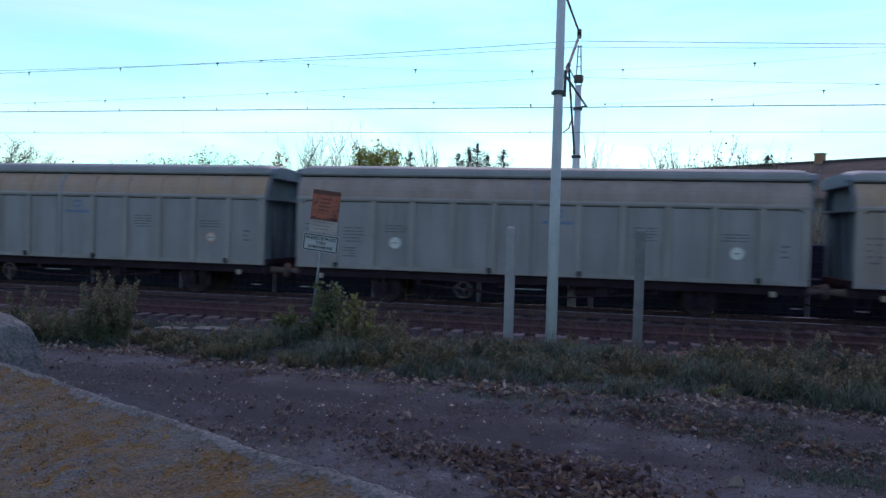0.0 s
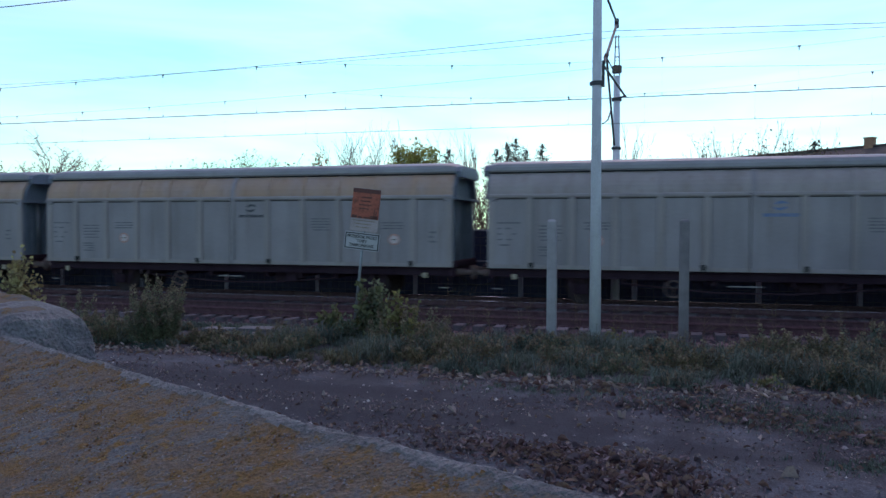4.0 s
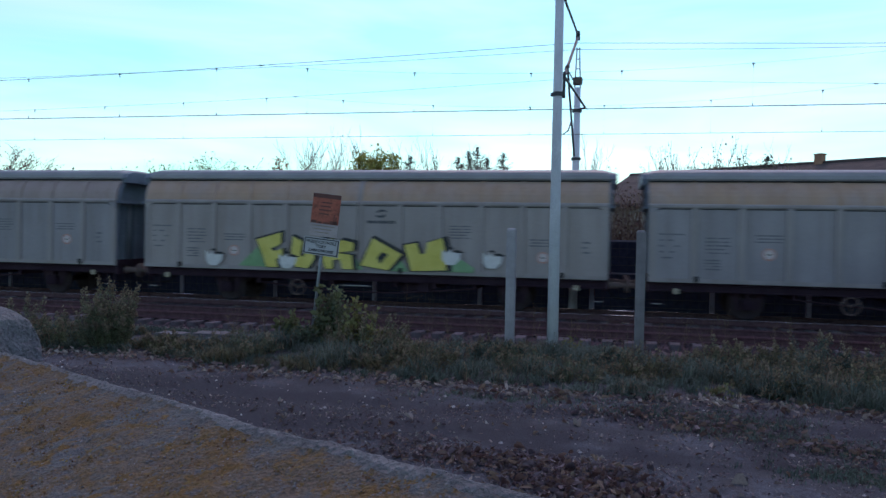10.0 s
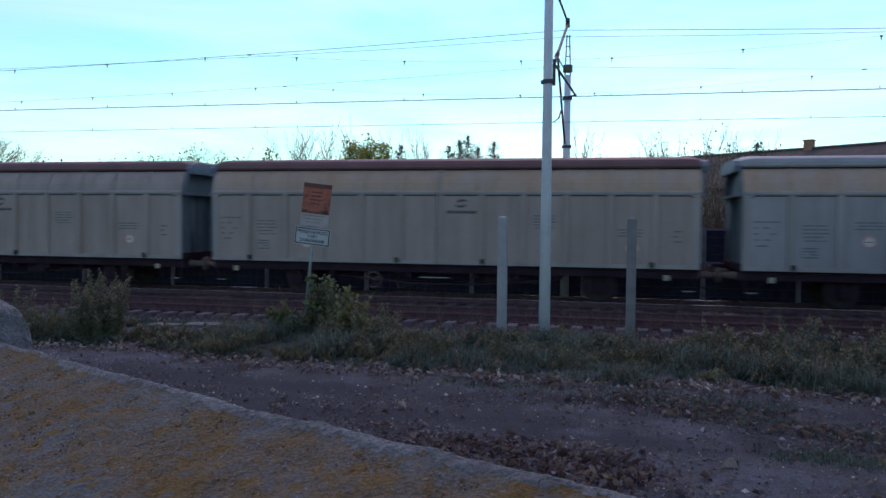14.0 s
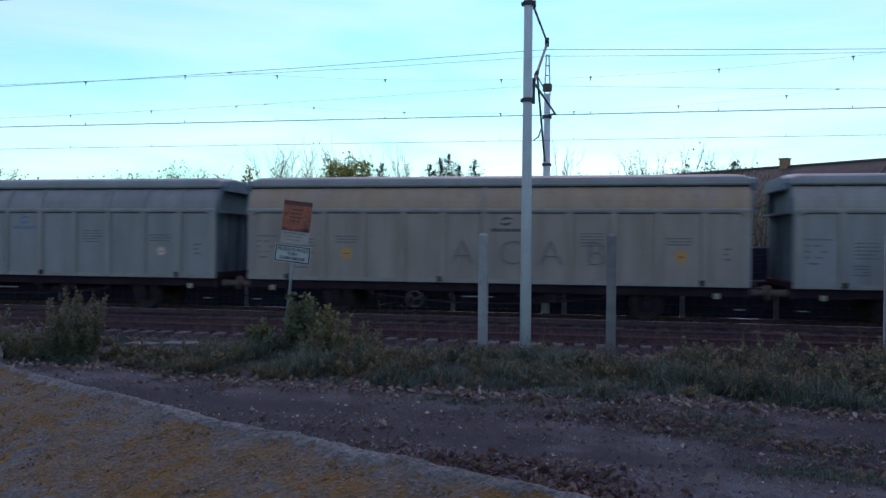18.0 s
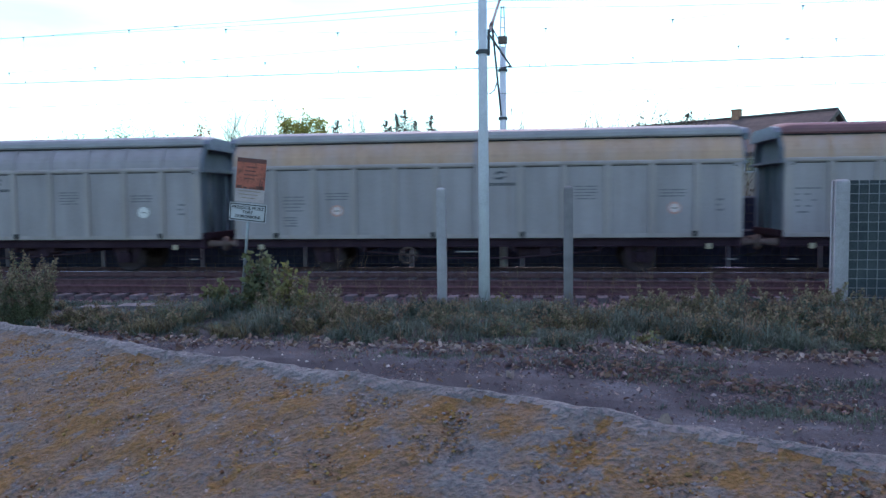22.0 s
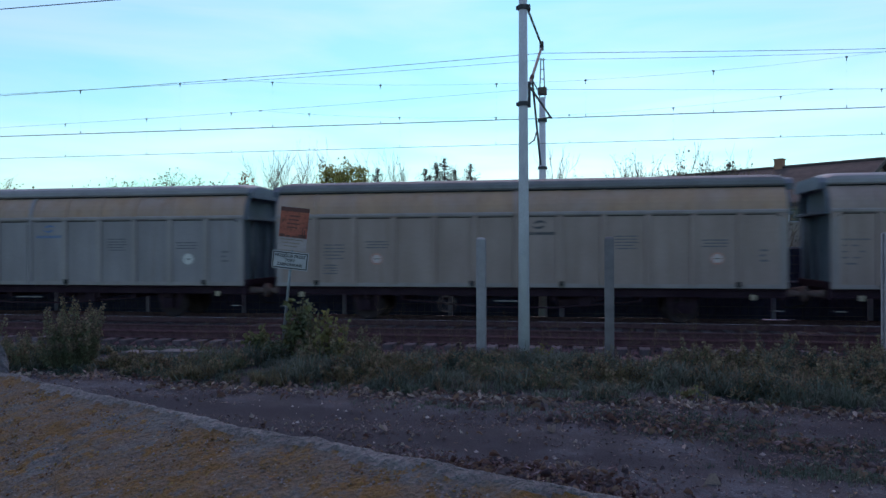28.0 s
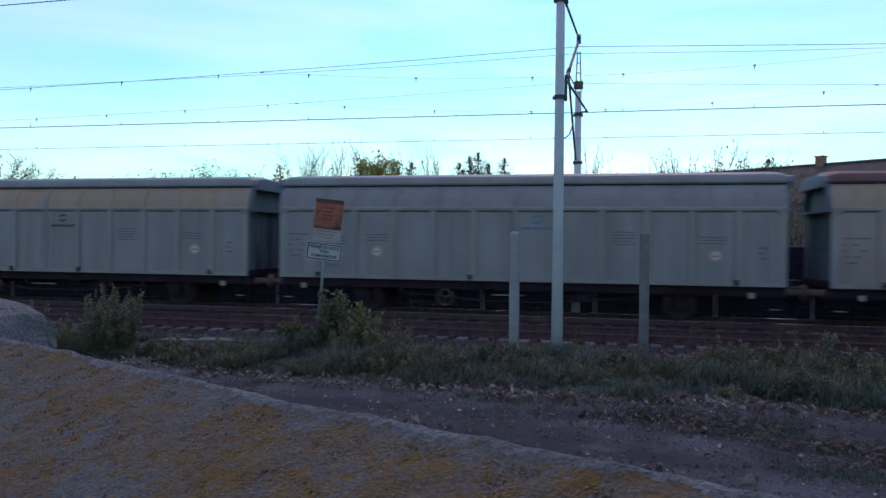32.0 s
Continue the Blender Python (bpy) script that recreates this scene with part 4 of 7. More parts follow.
def blob(pts, y0, y1):
    """A flat painted shape from an (x, z) outline."""
    def build(bm):
        a = [bm.verts.new((x, y0, z)) for x, z in pts]
        b = [bm.verts.new((x, y1, z)) for x, z in pts]
        bm.faces.new(a)
        bm.faces.new(b)
        for i in range(len(pts)):
            j = (i + 1) % len(pts)
            bm.faces.new((a[i], a[j], b[j], b[i]))
    return build


def oval(cx, cz, rx, rz, tilt=0.0, n=18):
    o = []
    for i in range(n):
        t = 2 * math.pi * i / n
        x, z = rx * math.cos(t), rz * math.sin(t)
        o.append((cx + x * math.cos(tilt) - z * math.sin(tilt), cz + x * math.sin(tilt) + z * math.cos(tilt)))
    return o


def spray(w, name, pts, mat, layer, label=""):
    y = -1.512 - 0.004 * layer
    bm = bmesh.new()
    blob(pts, y, y + 0.0035)(bm)
    part(name, bm, mat, w, label)


def glyph(w, ch, x, z, size, mat, layer, tilt=0.0, offset=0.0, wide=1.0):
    cu = bpy.data.curves.new("letters", "FONT")
    cu.body, cu.size, cu.align_x, cu.align_y, cu.extrude, cu.resolution_u, cu.offset = ch, size, "CENTER", "CENTER", 0.0015, 2, offset
    ob = bpy.data.objects.new("letters", cu)
    scene.collection.objects.link(ob)
    me = bpy.data.meshes.new_from_object(ob.evaluated_get(bpy.context.evaluated_depsgraph_get()))
    bpy.data.objects.remove(ob)
    me.transform(pose(x, -1.512 - 0.004 * layer, z, 90) @ pose(0, 0, 0, 0, 0, tilt) @ Matrix.Diagonal((wide, 1, 1, 1)))
    me.materials.clear()
    me.materials.append(mat)
    g = new("graffiti_letter", me)
    g.parent = w


def stroke(w, pts, wd, layer, mat="mark", name="graffiti_stroke"):
    """One sprayed line as a ribbon that narrows at both ends."""
    left, right = [], []
    for i, (x, z) in enumerate(pts):
        ax, az = pts[max(0, i - 1)]
        bx, bz = pts[min(len(pts) - 1, i + 1)]
        ln = math.hypot(bx - ax, bz - az)
        k = wd * (0.35 if i in (0, len(pts) - 1) else 1.0) / ln
        left.append((x - (bz - az) * k, z + (bx - ax) * k))
        right.append((x + (bz - az) * k, z - (bx - ax) * k))
    for i in range(len(pts) - 1):
        spray(w, name, [left[i], left[i + 1], right[i + 1], right[i]], M[mat], layer)


def decorate(n, w):
    if n == 9:
        for tri in ([(-3.92, 1.14), (-3.22, 1.79), (-2.92, 1.12)], [(0.8, 1.1), (1.23, 1.5), (1.5, 1.1)], [(2.5, 1.12), (2.99, 1.55), (3.46, 1.25), (3.44, 1.12)], [(-0.3, 1.12), (-0.12, 1.5), (0.1, 1.12)]):
            spray(w, "graffiti_patch", tri, M["g_green"], 0, "green spray-painted patch")
        first = ([(-3.33, 1.95), (-2.52, 2.18), (-2.52, 1.84), (-2.85, 1.68), (-2.75, 1.6), (-2.47, 1.69), (-2.47, 1.46), (-2.68, 1.36), (-2.61, 1.12), (-2.99, 1.12), (-3.17, 1.59)],
                  [(-2.13, 2.07), (-1.82, 1.92), (-1.89, 1.51), (-1.78, 1.45), (-1.68, 1.85), (-1.42, 1.76), (-1.44, 1.39), (-1.64, 1.11), (-2.05, 1.15), (-2.19, 1.62)],
                  [(-1.19, 2.01), (-0.86, 2.02), (-0.79, 1.86), (-0.58, 1.99), (-0.19, 1.91), (-0.21, 1.67), (-0.74, 1.6), (-0.26, 1.54), (-0.2, 1.12), (-0.55, 1.12), (-0.62, 1.4), (-0.86, 1.38), (-0.84, 1.12), (-1.08, 1.12), (-1.18, 1.4)])
        last = ([(0.4, 2.06), (1.29, 1.6), (0.89, 1.12), (0.03, 1.25)],
                  [(1.36, 1.87), (1.74, 1.95), (1.85, 1.61), (2.0, 1.65), (2.06, 1.96), (2.5, 2.1), (2.58, 1.82), (2.64, 1.17), (1.58, 1.12), (1.46, 1.56)])
        for o in first + last:
            cx, cz = sum(q[0] for q in o) / len(o), sum(q[1] for q in o) / len(o)
            for k, (dx, dz) in enumerate(((0.02, 0.01), (0.09, 0.03))):
                spray(w, "graffiti_outline", [(cx + (x - cx) * 1.13 + dx, max(1.1, cz + (z - cz) * 1.1 + dz)) for x, z in o], M["logo_black"], 1 + 0.3 * k, "black spray-painted outline")
            spray(w, "graffiti_letter", o, M["g_yellow"], 2, "yellow spray-painted letter")
        spray(w, "graffiti_stroke", [(0.53, 1.48), (0.68, 1.65), (0.88, 1.59), (0.64, 1.3)], M["logo_black"], 3)
        for x, z in ((-4.75, 1.36), (-2.3, 1.33), (2.78, 1.57), (3.98, 1.5)):
            spray(w, "graffiti_patch", [(x - 0.27, z + 0.22), (x - 0.16, z + 0.1), (x - 0.05, z + 0.2), (x + 0.02, z + 0.1), (x + 0.3, z + 0.16), (x + 0.26, z - 0.08), (x + 0.1, z - 0.24), (x - 0.14, z - 0.24), (x - 0.27, z - 0.08)], M["sign_face"], 4, "white spray-painted bird")
            spray(w, "graffiti_stroke", [(x + 0.02, z + 0.16), (x + 0.2, z + 0.2), (x + 0.4, z + 0.12), (x + 0.2, z + 0.1)], M["logo_black"], 5)
            spray(w, "graffiti_stroke", [(x - 0.12, z + 0.24), (x - 0.02, z + 0.3), (x + 0.1, z + 0.22), (x - 0.02, z + 0.22)], M["logo_black"], 5)
    if n == 7:
        spray(w, "graffiti_patch", [(-5.0, 1.12), (-4.93, 1.6), (-4.71, 1.95), (-4.45, 2.04), (-3.77, 2.04), (-3.64, 1.82), (-3.42, 1.93), (-3.12, 1.88), (-2.95, 2.02), (-2.52, 2.04), (-2.34, 1.71), (-2.31, 1.12)], M["g_mint"], 0, "mint spray-painted patch")
        for line, wd in (([(-4.66, 1.93), (-4.7, 1.61), (-4.56, 1.4), (-4.39, 1.45), (-4.3, 1.63)], 0.03), ([(-4.9, 1.9), (-4.77, 2.0), (-4.54, 2.06)], 0.035), ([(-4.04, 2.06), (-3.79, 2.02), (-3.73, 1.85)], 0.035),
                         ([(-3.62, 1.66), (-3.52, 1.9), (-3.24, 1.97), (-3.03, 1.83), (-2.97, 1.57), (-2.99, 1.15)], 0.04), ([(-3.0, 1.88), (-2.78, 2.06), (-2.49, 2.0)], 0.035), ([(-2.83, 1.19), (-2.84, 1.49), (-2.73, 1.69), (-2.59, 1.62), (-2.57, 1.45)], 0.02),
                         ([(-3.5, 1.66), (-3.35, 1.72), (-3.22, 1.66)], 0.03), ([(-2.35, 1.86), (-2.1, 2.07), (-1.86, 2.01)], 0.05), ([(-2.3, 1.86), (-2.1, 1.76), (-1.79, 1.7), (-1.62, 1.5), (-1.35, 1.41), (-1.2, 1.33)], 0.05)):
            stroke(w, line, wd * 1.4, 1)
        spray(w, "graffiti_patch", [(-2.22, 1.9), (-2.05, 2.0), (-1.82, 1.93), (-1.9, 1.8), (-2.12, 1.8)], M["g_mint"], 0)
    if n == 1:
        for x0 in (-2.95, 3.05):
            for k in range(3):
                cx = x0 + 0.5 * k
                loop = oval(cx, 1.72 + 0.05 * (k % 2), 0.26, 0.24 - 0.03 * k, 0.3, 11)
                stroke(w, loop, 0.03, 0, "g_faded", "faded_scrawl")
            stroke(w, [(x0 - 0.3, 1.5), (x0 + 0.3, 1.85), (x0 + 0.9, 1.6), (x0 + 1.3, 1.75)], 0.025, 1, "g_faded", "faded_scrawl")
    if n == 17:
        for ch, x in (("A", -0.63), ("C", 0.73), ("A", 1.89), ("B", 3.13)):
            glyph(w, ch, x, 1.86, 1.05, M["faint"], 1, 0, -0.028)


def train_shift(t):
    """Metres the train has run at t seconds; it is slowly gathering speed."""
    return 0.0 if t < 0.01 else ((-2.623e-05 * t + 0.0273046) * t + 14.18465) * t + 0.148


WAGONS = []
GAP0 = 6.2           # coupling between numbers 0 and 1 at the start
for n in range(-2, 34):
    w = freight_wagon(STYLES.get(n, style()))
    decorate(n, w)
    WAGONS.append((n, w))


def motions():
    """The goods train runs by, every wagon keyed once a second."""
    for n, w in WAGONS:
        x0 = GAP0 + PITCH * (n - 0.5)
        walk(w, [(t, pose(x0 - train_shift(t), TRACKS[1], RAIL_Z)) for t in range(33)])


# ---------------------------------------------------------------- fence posts, mast, wires
def concrete_post(x, y, h, z0=0.0, wdt=0.17, dep=0.2, slot=True, mat="post"):
    bm = bmesh.new()
    if slot:
        o = [(-wdt / 2, -dep / 2), (wdt / 2, -dep / 2), (wdt / 2, -0.04), (wdt / 2 - 0.04, -0.04), (wdt / 2 - 0.04, 0.04), (wdt / 2, 0.04), (wdt / 2, dep / 2),
             (-wdt / 2, dep / 2), (-wdt / 2, 0.04), (-wdt / 2 + 0.04, 0.04), (-wdt / 2 + 0.04, -0.04), (-wdt / 2, -0.04)]
    else:
        o = [(-wdt / 2, -dep / 2), (wdt / 2, -dep / 2), (wdt / 2, dep / 2), (-wdt / 2, dep / 2)]
    a = [bm.verts.new((px, py, 0)) for px, py in o]
    n = len(o)
    rings = [a] + [[bm.verts.new((px * k, py * k, h - d)) for px, py in o] for k, d in ((1.0, 0.055), (0.92, 0.025), (0.72, 0.006), (0.4, 0.0))]
    for p, q in zip(rings, rings[1:]):
        for i in range(n):
            bm.faces.new((p[i], p[(i + 1) % n], q[(i + 1) % n], q[i]))
    bm.faces.new(a)
    bm.faces.new(rings[-1])
    ob = part("fence_post", bm, M[mat])
    ob.matrix_world = pose(x, y, z0)
    return tagged(ob, "grey slotted concrete fence post standing in grass", "fence post", "trackside fence posts")


concrete_post(-1.33, 15.3, 2.42, 0.12)
tagged(concrete_post(1.08, 15.3, 2.42, 0.12, mat="post_dark"), "dark stained concrete fence post standing in grass", "fence post", "trackside fence posts")


def wire_panel(x0, x1, y, z0, z1, cell=0.17):
    e = new("panel")
    e.matrix_world = pose(x0, y, z0)
    w, h = x1 - x0, z1 - z0
    bm = bmesh.new()
    box(bm, 0, w, 0.0, 0.05, 0.12, h)
    part("panel", bm, M["panel_green"], e, "dark green-black absorbing infill")
    bm = bmesh.new()
    box(bm, 0, w, -0.02, 0.06, 0.0, 0.12, 0.01)
    part("base_board", bm, M["post"], e, "concrete base board")
    for i in range(1, int(w / cell) + 1):
        bm = bmesh.new()
        rod(bm, (i * cell, -0.016, 0.12), (i * cell, -0.016, h), 0.006, seg=5)
        part("upright_wire", bm, M["steel"], e)
    for j in range(int((h - 0.12) / cell) + 1):
        bm = bmesh.new()
        rod(bm, (0, -0.01, 0.14 + j * cell), (w, -0.01, 0.14 + j * cell), 0.006, seg=5)
        part("cross_wire", bm, M["steel"], e)
    return e


fence = tagged(new("fence"), "grey concrete posts holding dark gridded panels beside the verge", "fence")
for x in (5.92, 8.34, 10.76, 13.18):
    p = concrete_post(x, 15.3, 2.5, 0.1, 0.24, 0.24)
    p.parent = fence
    p.name = "post"
    for k in ("category", "group", "label"):
        del p[k]
for x in (5.92, 8.34, 10.76):
    wire_panel(x + 0.13, x + 2.29, 15.28, 0.16, 2.58).parent = fence
far_fence = tagged(new("fence"), "blue-grey posts and dark gridded panels beyond the tracks", "fence")
FAR_POSTS = [-0.04 - 3.74 * k for k in range(12, 0, -1)] + [-0.04, 3.72, 6.57] + [6.57 + 2.82 * k for k in range(1, 8)]
for x, x1 in zip(FAR_POSTS, FAR_POSTS[1:]):
    bm = bmesh.new()
    box(bm, x - 0.07, x + 0.07, 26.12, 26.28, -0.3, 2.36, 0.015)
    part("post", bm, M["blue_post"], far_fence)
    bm = bmesh.new()
    box(bm, x + 0.09, x1 - 0.09, 26.17, 26.23, -0.25, 2.28)
    ob = part("panel", bm, M["panel_dark"], far_fence, "dark navy infill panel")
    for j in range(1, 9):
        g = bmesh.new()
        rod(g, (x + 0.09, 26.155, -0.1 + 0.27 * j), (x1 - 0.09, 26.155, -0.1 + 0.27 * j), 0.009, seg=4)
        part("cross_wire", g, M["dark_steel"], ob)
    g = bmesh.new()
    for j in range(1, int((x1 - x) / 0.25)):
        rod(g, (x + 0.1 + 0.25 * j, 26.145, -0.1), (x + 0.1 + 0.25 * j, 26.145, 2.25), 0.006, seg=3)
    tagged(part("wire_grid", g, M["dark_steel"], ob), kind="stuff")
    for z in (-0.2, 1.22, 2.28):
        g = bmesh.new()
        box(g, x + 0.085, x1 - 0.085, 26.13, 26.27, z, z + 0.06, 0.008)
        part("rail", g, M["blue_post"], far_fence, "pale grey fence rail")


def near_mast():
    e = tagged(new("catenary_mast"), "slim grey concrete catenary mast with a steel cantilever", "catenary mast")
    e.matrix_world = pose(-0.52, 15.4, 0.05)
    bm = bmesh.new()
    lathe(bm, [(0.0, 0.112), (5, 0.088), (8.6, 0.075), (8.62, 0.05)], "Z", 16)
    part("shaft", bm, M["mast"], e, smooth=True)
    bm = bmesh.new()
    lathe(bm, [(-0.3, 0.17), (0.12, 0.16), (0.2, 0.12)], "Z", 12)
    part("footing", bm, M["post"], e)
    for z in (5.05, 6.9):
        bm = bmesh.new()
        lathe(bm, [(z - 0.04, 0.08), (z - 0.04, 0.108), (z + 0.04, 0.108), (z + 0.04, 0.08)], "Z", 16)
        box(bm, 0.08, 0.14, -0.05, 0.1, z - 0.05, z + 0.05, 0.01)
        box(bm, -0.135, -0.09, -0.03, 0.05, z - 0.03, z + 0.03, 0.006)
        part("clamp_band", bm, M["dark_steel"], e)
    for nm, a, b, r in (("top_tie", (0.1, 0.1, 6.85), (0.17, 3.9, 7.2), 0.024), ("bracket_tube", (0.12, 0.12, 5.45), (0.17, 3.9, 7.15), 0.032), ("registration_tube", (0.12, 0.12, 5.4), (0.38, 4.3, 5.5), 0.024), ("steady_arm", (0.36, 4.2, 5.5), (0.2, 4.35, 5.5), 0.02), ("wire_hanger", (0.17, 3.9, 7.15), (0.12, 4.35, 7.12), 0.018)):
        bm = bmesh.new()
        rod(bm, a, b, r, seg=8)
        part(nm, bm, M["dark_steel"], e)
    bm = bmesh.new()
    rod(bm, (0.11, 0.1, 5.0), (0.11, 0.12, 5.5), 0.028)
    part("hinge_post", bm, M["dark_steel"], e)
    for a, b in (((0.125, 0.5, 5.63), (0.13, 0.8, 5.76)),):
        bm = bmesh.new()
        a, b = Vector(a), Vector(b)
        ln = (b - a).length
        lathe(bm, [(ln * k / 12, 0.045 if k % 2 else 0.03) for k in range(13)], "Z", 10)
        bmesh.ops.transform(bm, matrix=Matrix.Translation(a) @ (b - a).to_track_quat("Z", "Y").to_matrix().to_4x4(), verts=bm.verts)
        part("insulator", bm, M["insul"], e, "brown ribbed porcelain insulator")
    bm = bmesh.new()
    box(bm, 0.12, 0.22, 3.82, 3.98, 7.08, 7.28, 0.02)
    part("messenger_clamp", bm, M["dark_steel"], e)
    return e


near_mast()


def far_mast():
    e = tagged(new("catenary_mast"), "pale tapered catenary mast beyond the tracks", "catenary mast")
    e.matrix_world = pose(-0.643, 25.9, -0.1)
    bm = bmesh.new()
    lathe(bm, [(0, 0.147), (7.37, 0.1), (7.39, 0.045)], "Z", 16)
    part("shaft", bm, M["mast"], e, smooth=True)
    bm = bmesh.new()
    lathe(bm, [(7.48, 0.09), (7.48, 0.156), (7.7, 0.156), (7.7, 0.09)], "Z", 12)
    part("cap_clamp", bm, M["insul"], e)
    bm = bmesh.new()
    for s in (-0.09, 0.09):
        rod(bm, (s, 0, 7.35), (s * 0.45, 0, 8.68), 0.022, seg=6)
    for z in (7.99, 8.31, 8.63):
        rod(bm, (-0.08, 0, z), (0.08, 0, z), 0.018, seg=6)
    part("top_bracket", bm, M["steel"], e)
    for z in (5.06, 6.62):
        bm = bmesh.new()
        lathe(bm, [(z - 0.045, 0.1), (z - 0.045, 0.156), (z + 0.045, 0.156), (z + 0.045, 0.1)], "Z", 14)
        part("clamp_band", bm, M["dark_steel"], e)
    for nm, a, b, r in (("bracket_tube", (-0.055, -0.16, 5.15), (-0.227, -1.7, 7.6), 0.034), ("top_tie", (-0.046, -0.16, 7.44), (-0.227, -1.7, 7.6), 0.02), ("registration_tube", (-0.13, -0.82, 6.18), (-0.157, -2.0, 5.7), 0.024), ("wire_hanger", (-0.227, -1.7, 7.6), (-0.357, -2.15, 7.22), 0.02), ("steady_arm", (-0.157, -2.0, 5.7), (-0.307, -2.15, 5.57), 0.018)):
        bm = bmesh.new()
        rod(bm, a, b, r, seg=8)
        part(nm, bm, M["dark_steel"], e)


far_mast()


def wire(name, pts, r, label):
    bm = bmesh.new()
    rings = [[bm.verts.new((x, y + r * math.cos(k * 1.2566), z + r * math.sin(k * 1.2566))) for k in range(5)] for x, y, z in pts]
    for a, b in zip(rings, rings[1:]):
        for k in range(5):
            bm.faces.new((a[k], a[(k + 1) % 5], b[(k + 1) % 5], b[k]))
    return tagged(part(name, bm, M["wire"]), label, "overhead wire", "overhead wires")


def catenary(y, zc, zm, sag, xs, span, reach, low):
    """Contact wire, sagging messenger wire and droppers of one track; xs: a support, span: metres between supports."""
    pts = []
    for i in range(-20, 21):
        x = xs + i * span / 10
        u = (i % 10) / 10
        pts.append((x, y, zm - sag * 4 * u * (1 - u)))
    c = wire("contact_wire", [(xs - 2 * span, y, zc), (xs + 2 * span, y, zc)], 0.011 if y < 21 else 0.007, "dark copper contact wire over the track")
    m = wire("messenger_wire", pts, 0.0065 if y < 21 else 0.004, "dark messenger wire sagging between masts")
    # a stitch wire carries the droppers on both sides of each support
    for s in (-1, 0, 1):
        x0 = xs + s * span
        bm = bmesh.new()
        st = [(x0 + reach * u / 8, y, low + (zm - sag * 4 * (reach / span) * (1 - reach / span) - low) * (u / 8) ** 2) for u in range(-8, 9)]
        for p, q in zip(st, st[1:]):
            rod(bm, p, q, 0.0022, seg=4, caps=False)
        for e in (st[0], st[-1]):
            box(bm, e[0] - 0.05, e[0] + 0.05, y - 0.012, y + 0.012, e[2] - 0.016, e[2] + 0.012)
        part("stitch_wire", bm, M["wire"], m)
        for d in (1.1, 4.1, 7.05, 9.7, 12.7, 15.7, 18.5, 21.4, 24.3, 27.2):
            for sg in (-1, 1):
                x = x0 + sg * d + (0.15 if y > 21 else 0)
                u = ((x - xs) / span) % 1.0
                zt = zm - sag * 4 * u * (1 - u)
                if d < reach:
                    zt = low + (st[0][2] - low) * (d / reach) ** 2
                bm = bmesh.new()
                rod(bm, (x, y, zc), (x, y, zt), 0.0006, seg=3)
                box(bm, x - 0.008, x + 0.008, y - 0.008, y + 0.008, zc, zc + 0.07)
                box(bm, x - 0.008, x + 0.008, y - 0.008, y + 0.008, zt - 0.09, zt)
                box(bm, x - 0.028, x + 0.028, y - 0.01, y + 0.01, zt - 0.02, zt + 0.012)
                part("dropper", bm, M["wire"], m)


catenary(19.75, 5.55, 7.17, 0.62, -0.4, 60, 8.4, 6.45)
catenary(23.75, 5.47, 7.12, 0.7, -1.0, 60, 8.54, 6.3)
wire("feeder_wire", [(-61, 15.3, 8.6), (-45, 15.3, 7.85), (-30, 15.3, 7.55), (-14, 15.3, 7.53), (-8.7, 15.3, 7.6), (-4, 15.35, 7.95), (-0.52, 15.4, 8.5)], 0.011, "dark feeder wire high beside the mast")

wire("feeder_wire", [(-55.83, 25.9, 8.63), (-36.60, 25.9, 8.21), (-21.94, 25.9, 8.17), (-11.86, 25.9, 8.26), (-6.37, 25.9, 8.35), (-0.64, 25.9, 8.52), (4.62, 25.9, 8.36), (9.20, 25.9, 8.28), (22.94, 25.9, 8.17), (53.17, 25.9, 8.63)], 0.006, "thin dark feeder wire over the far mast")

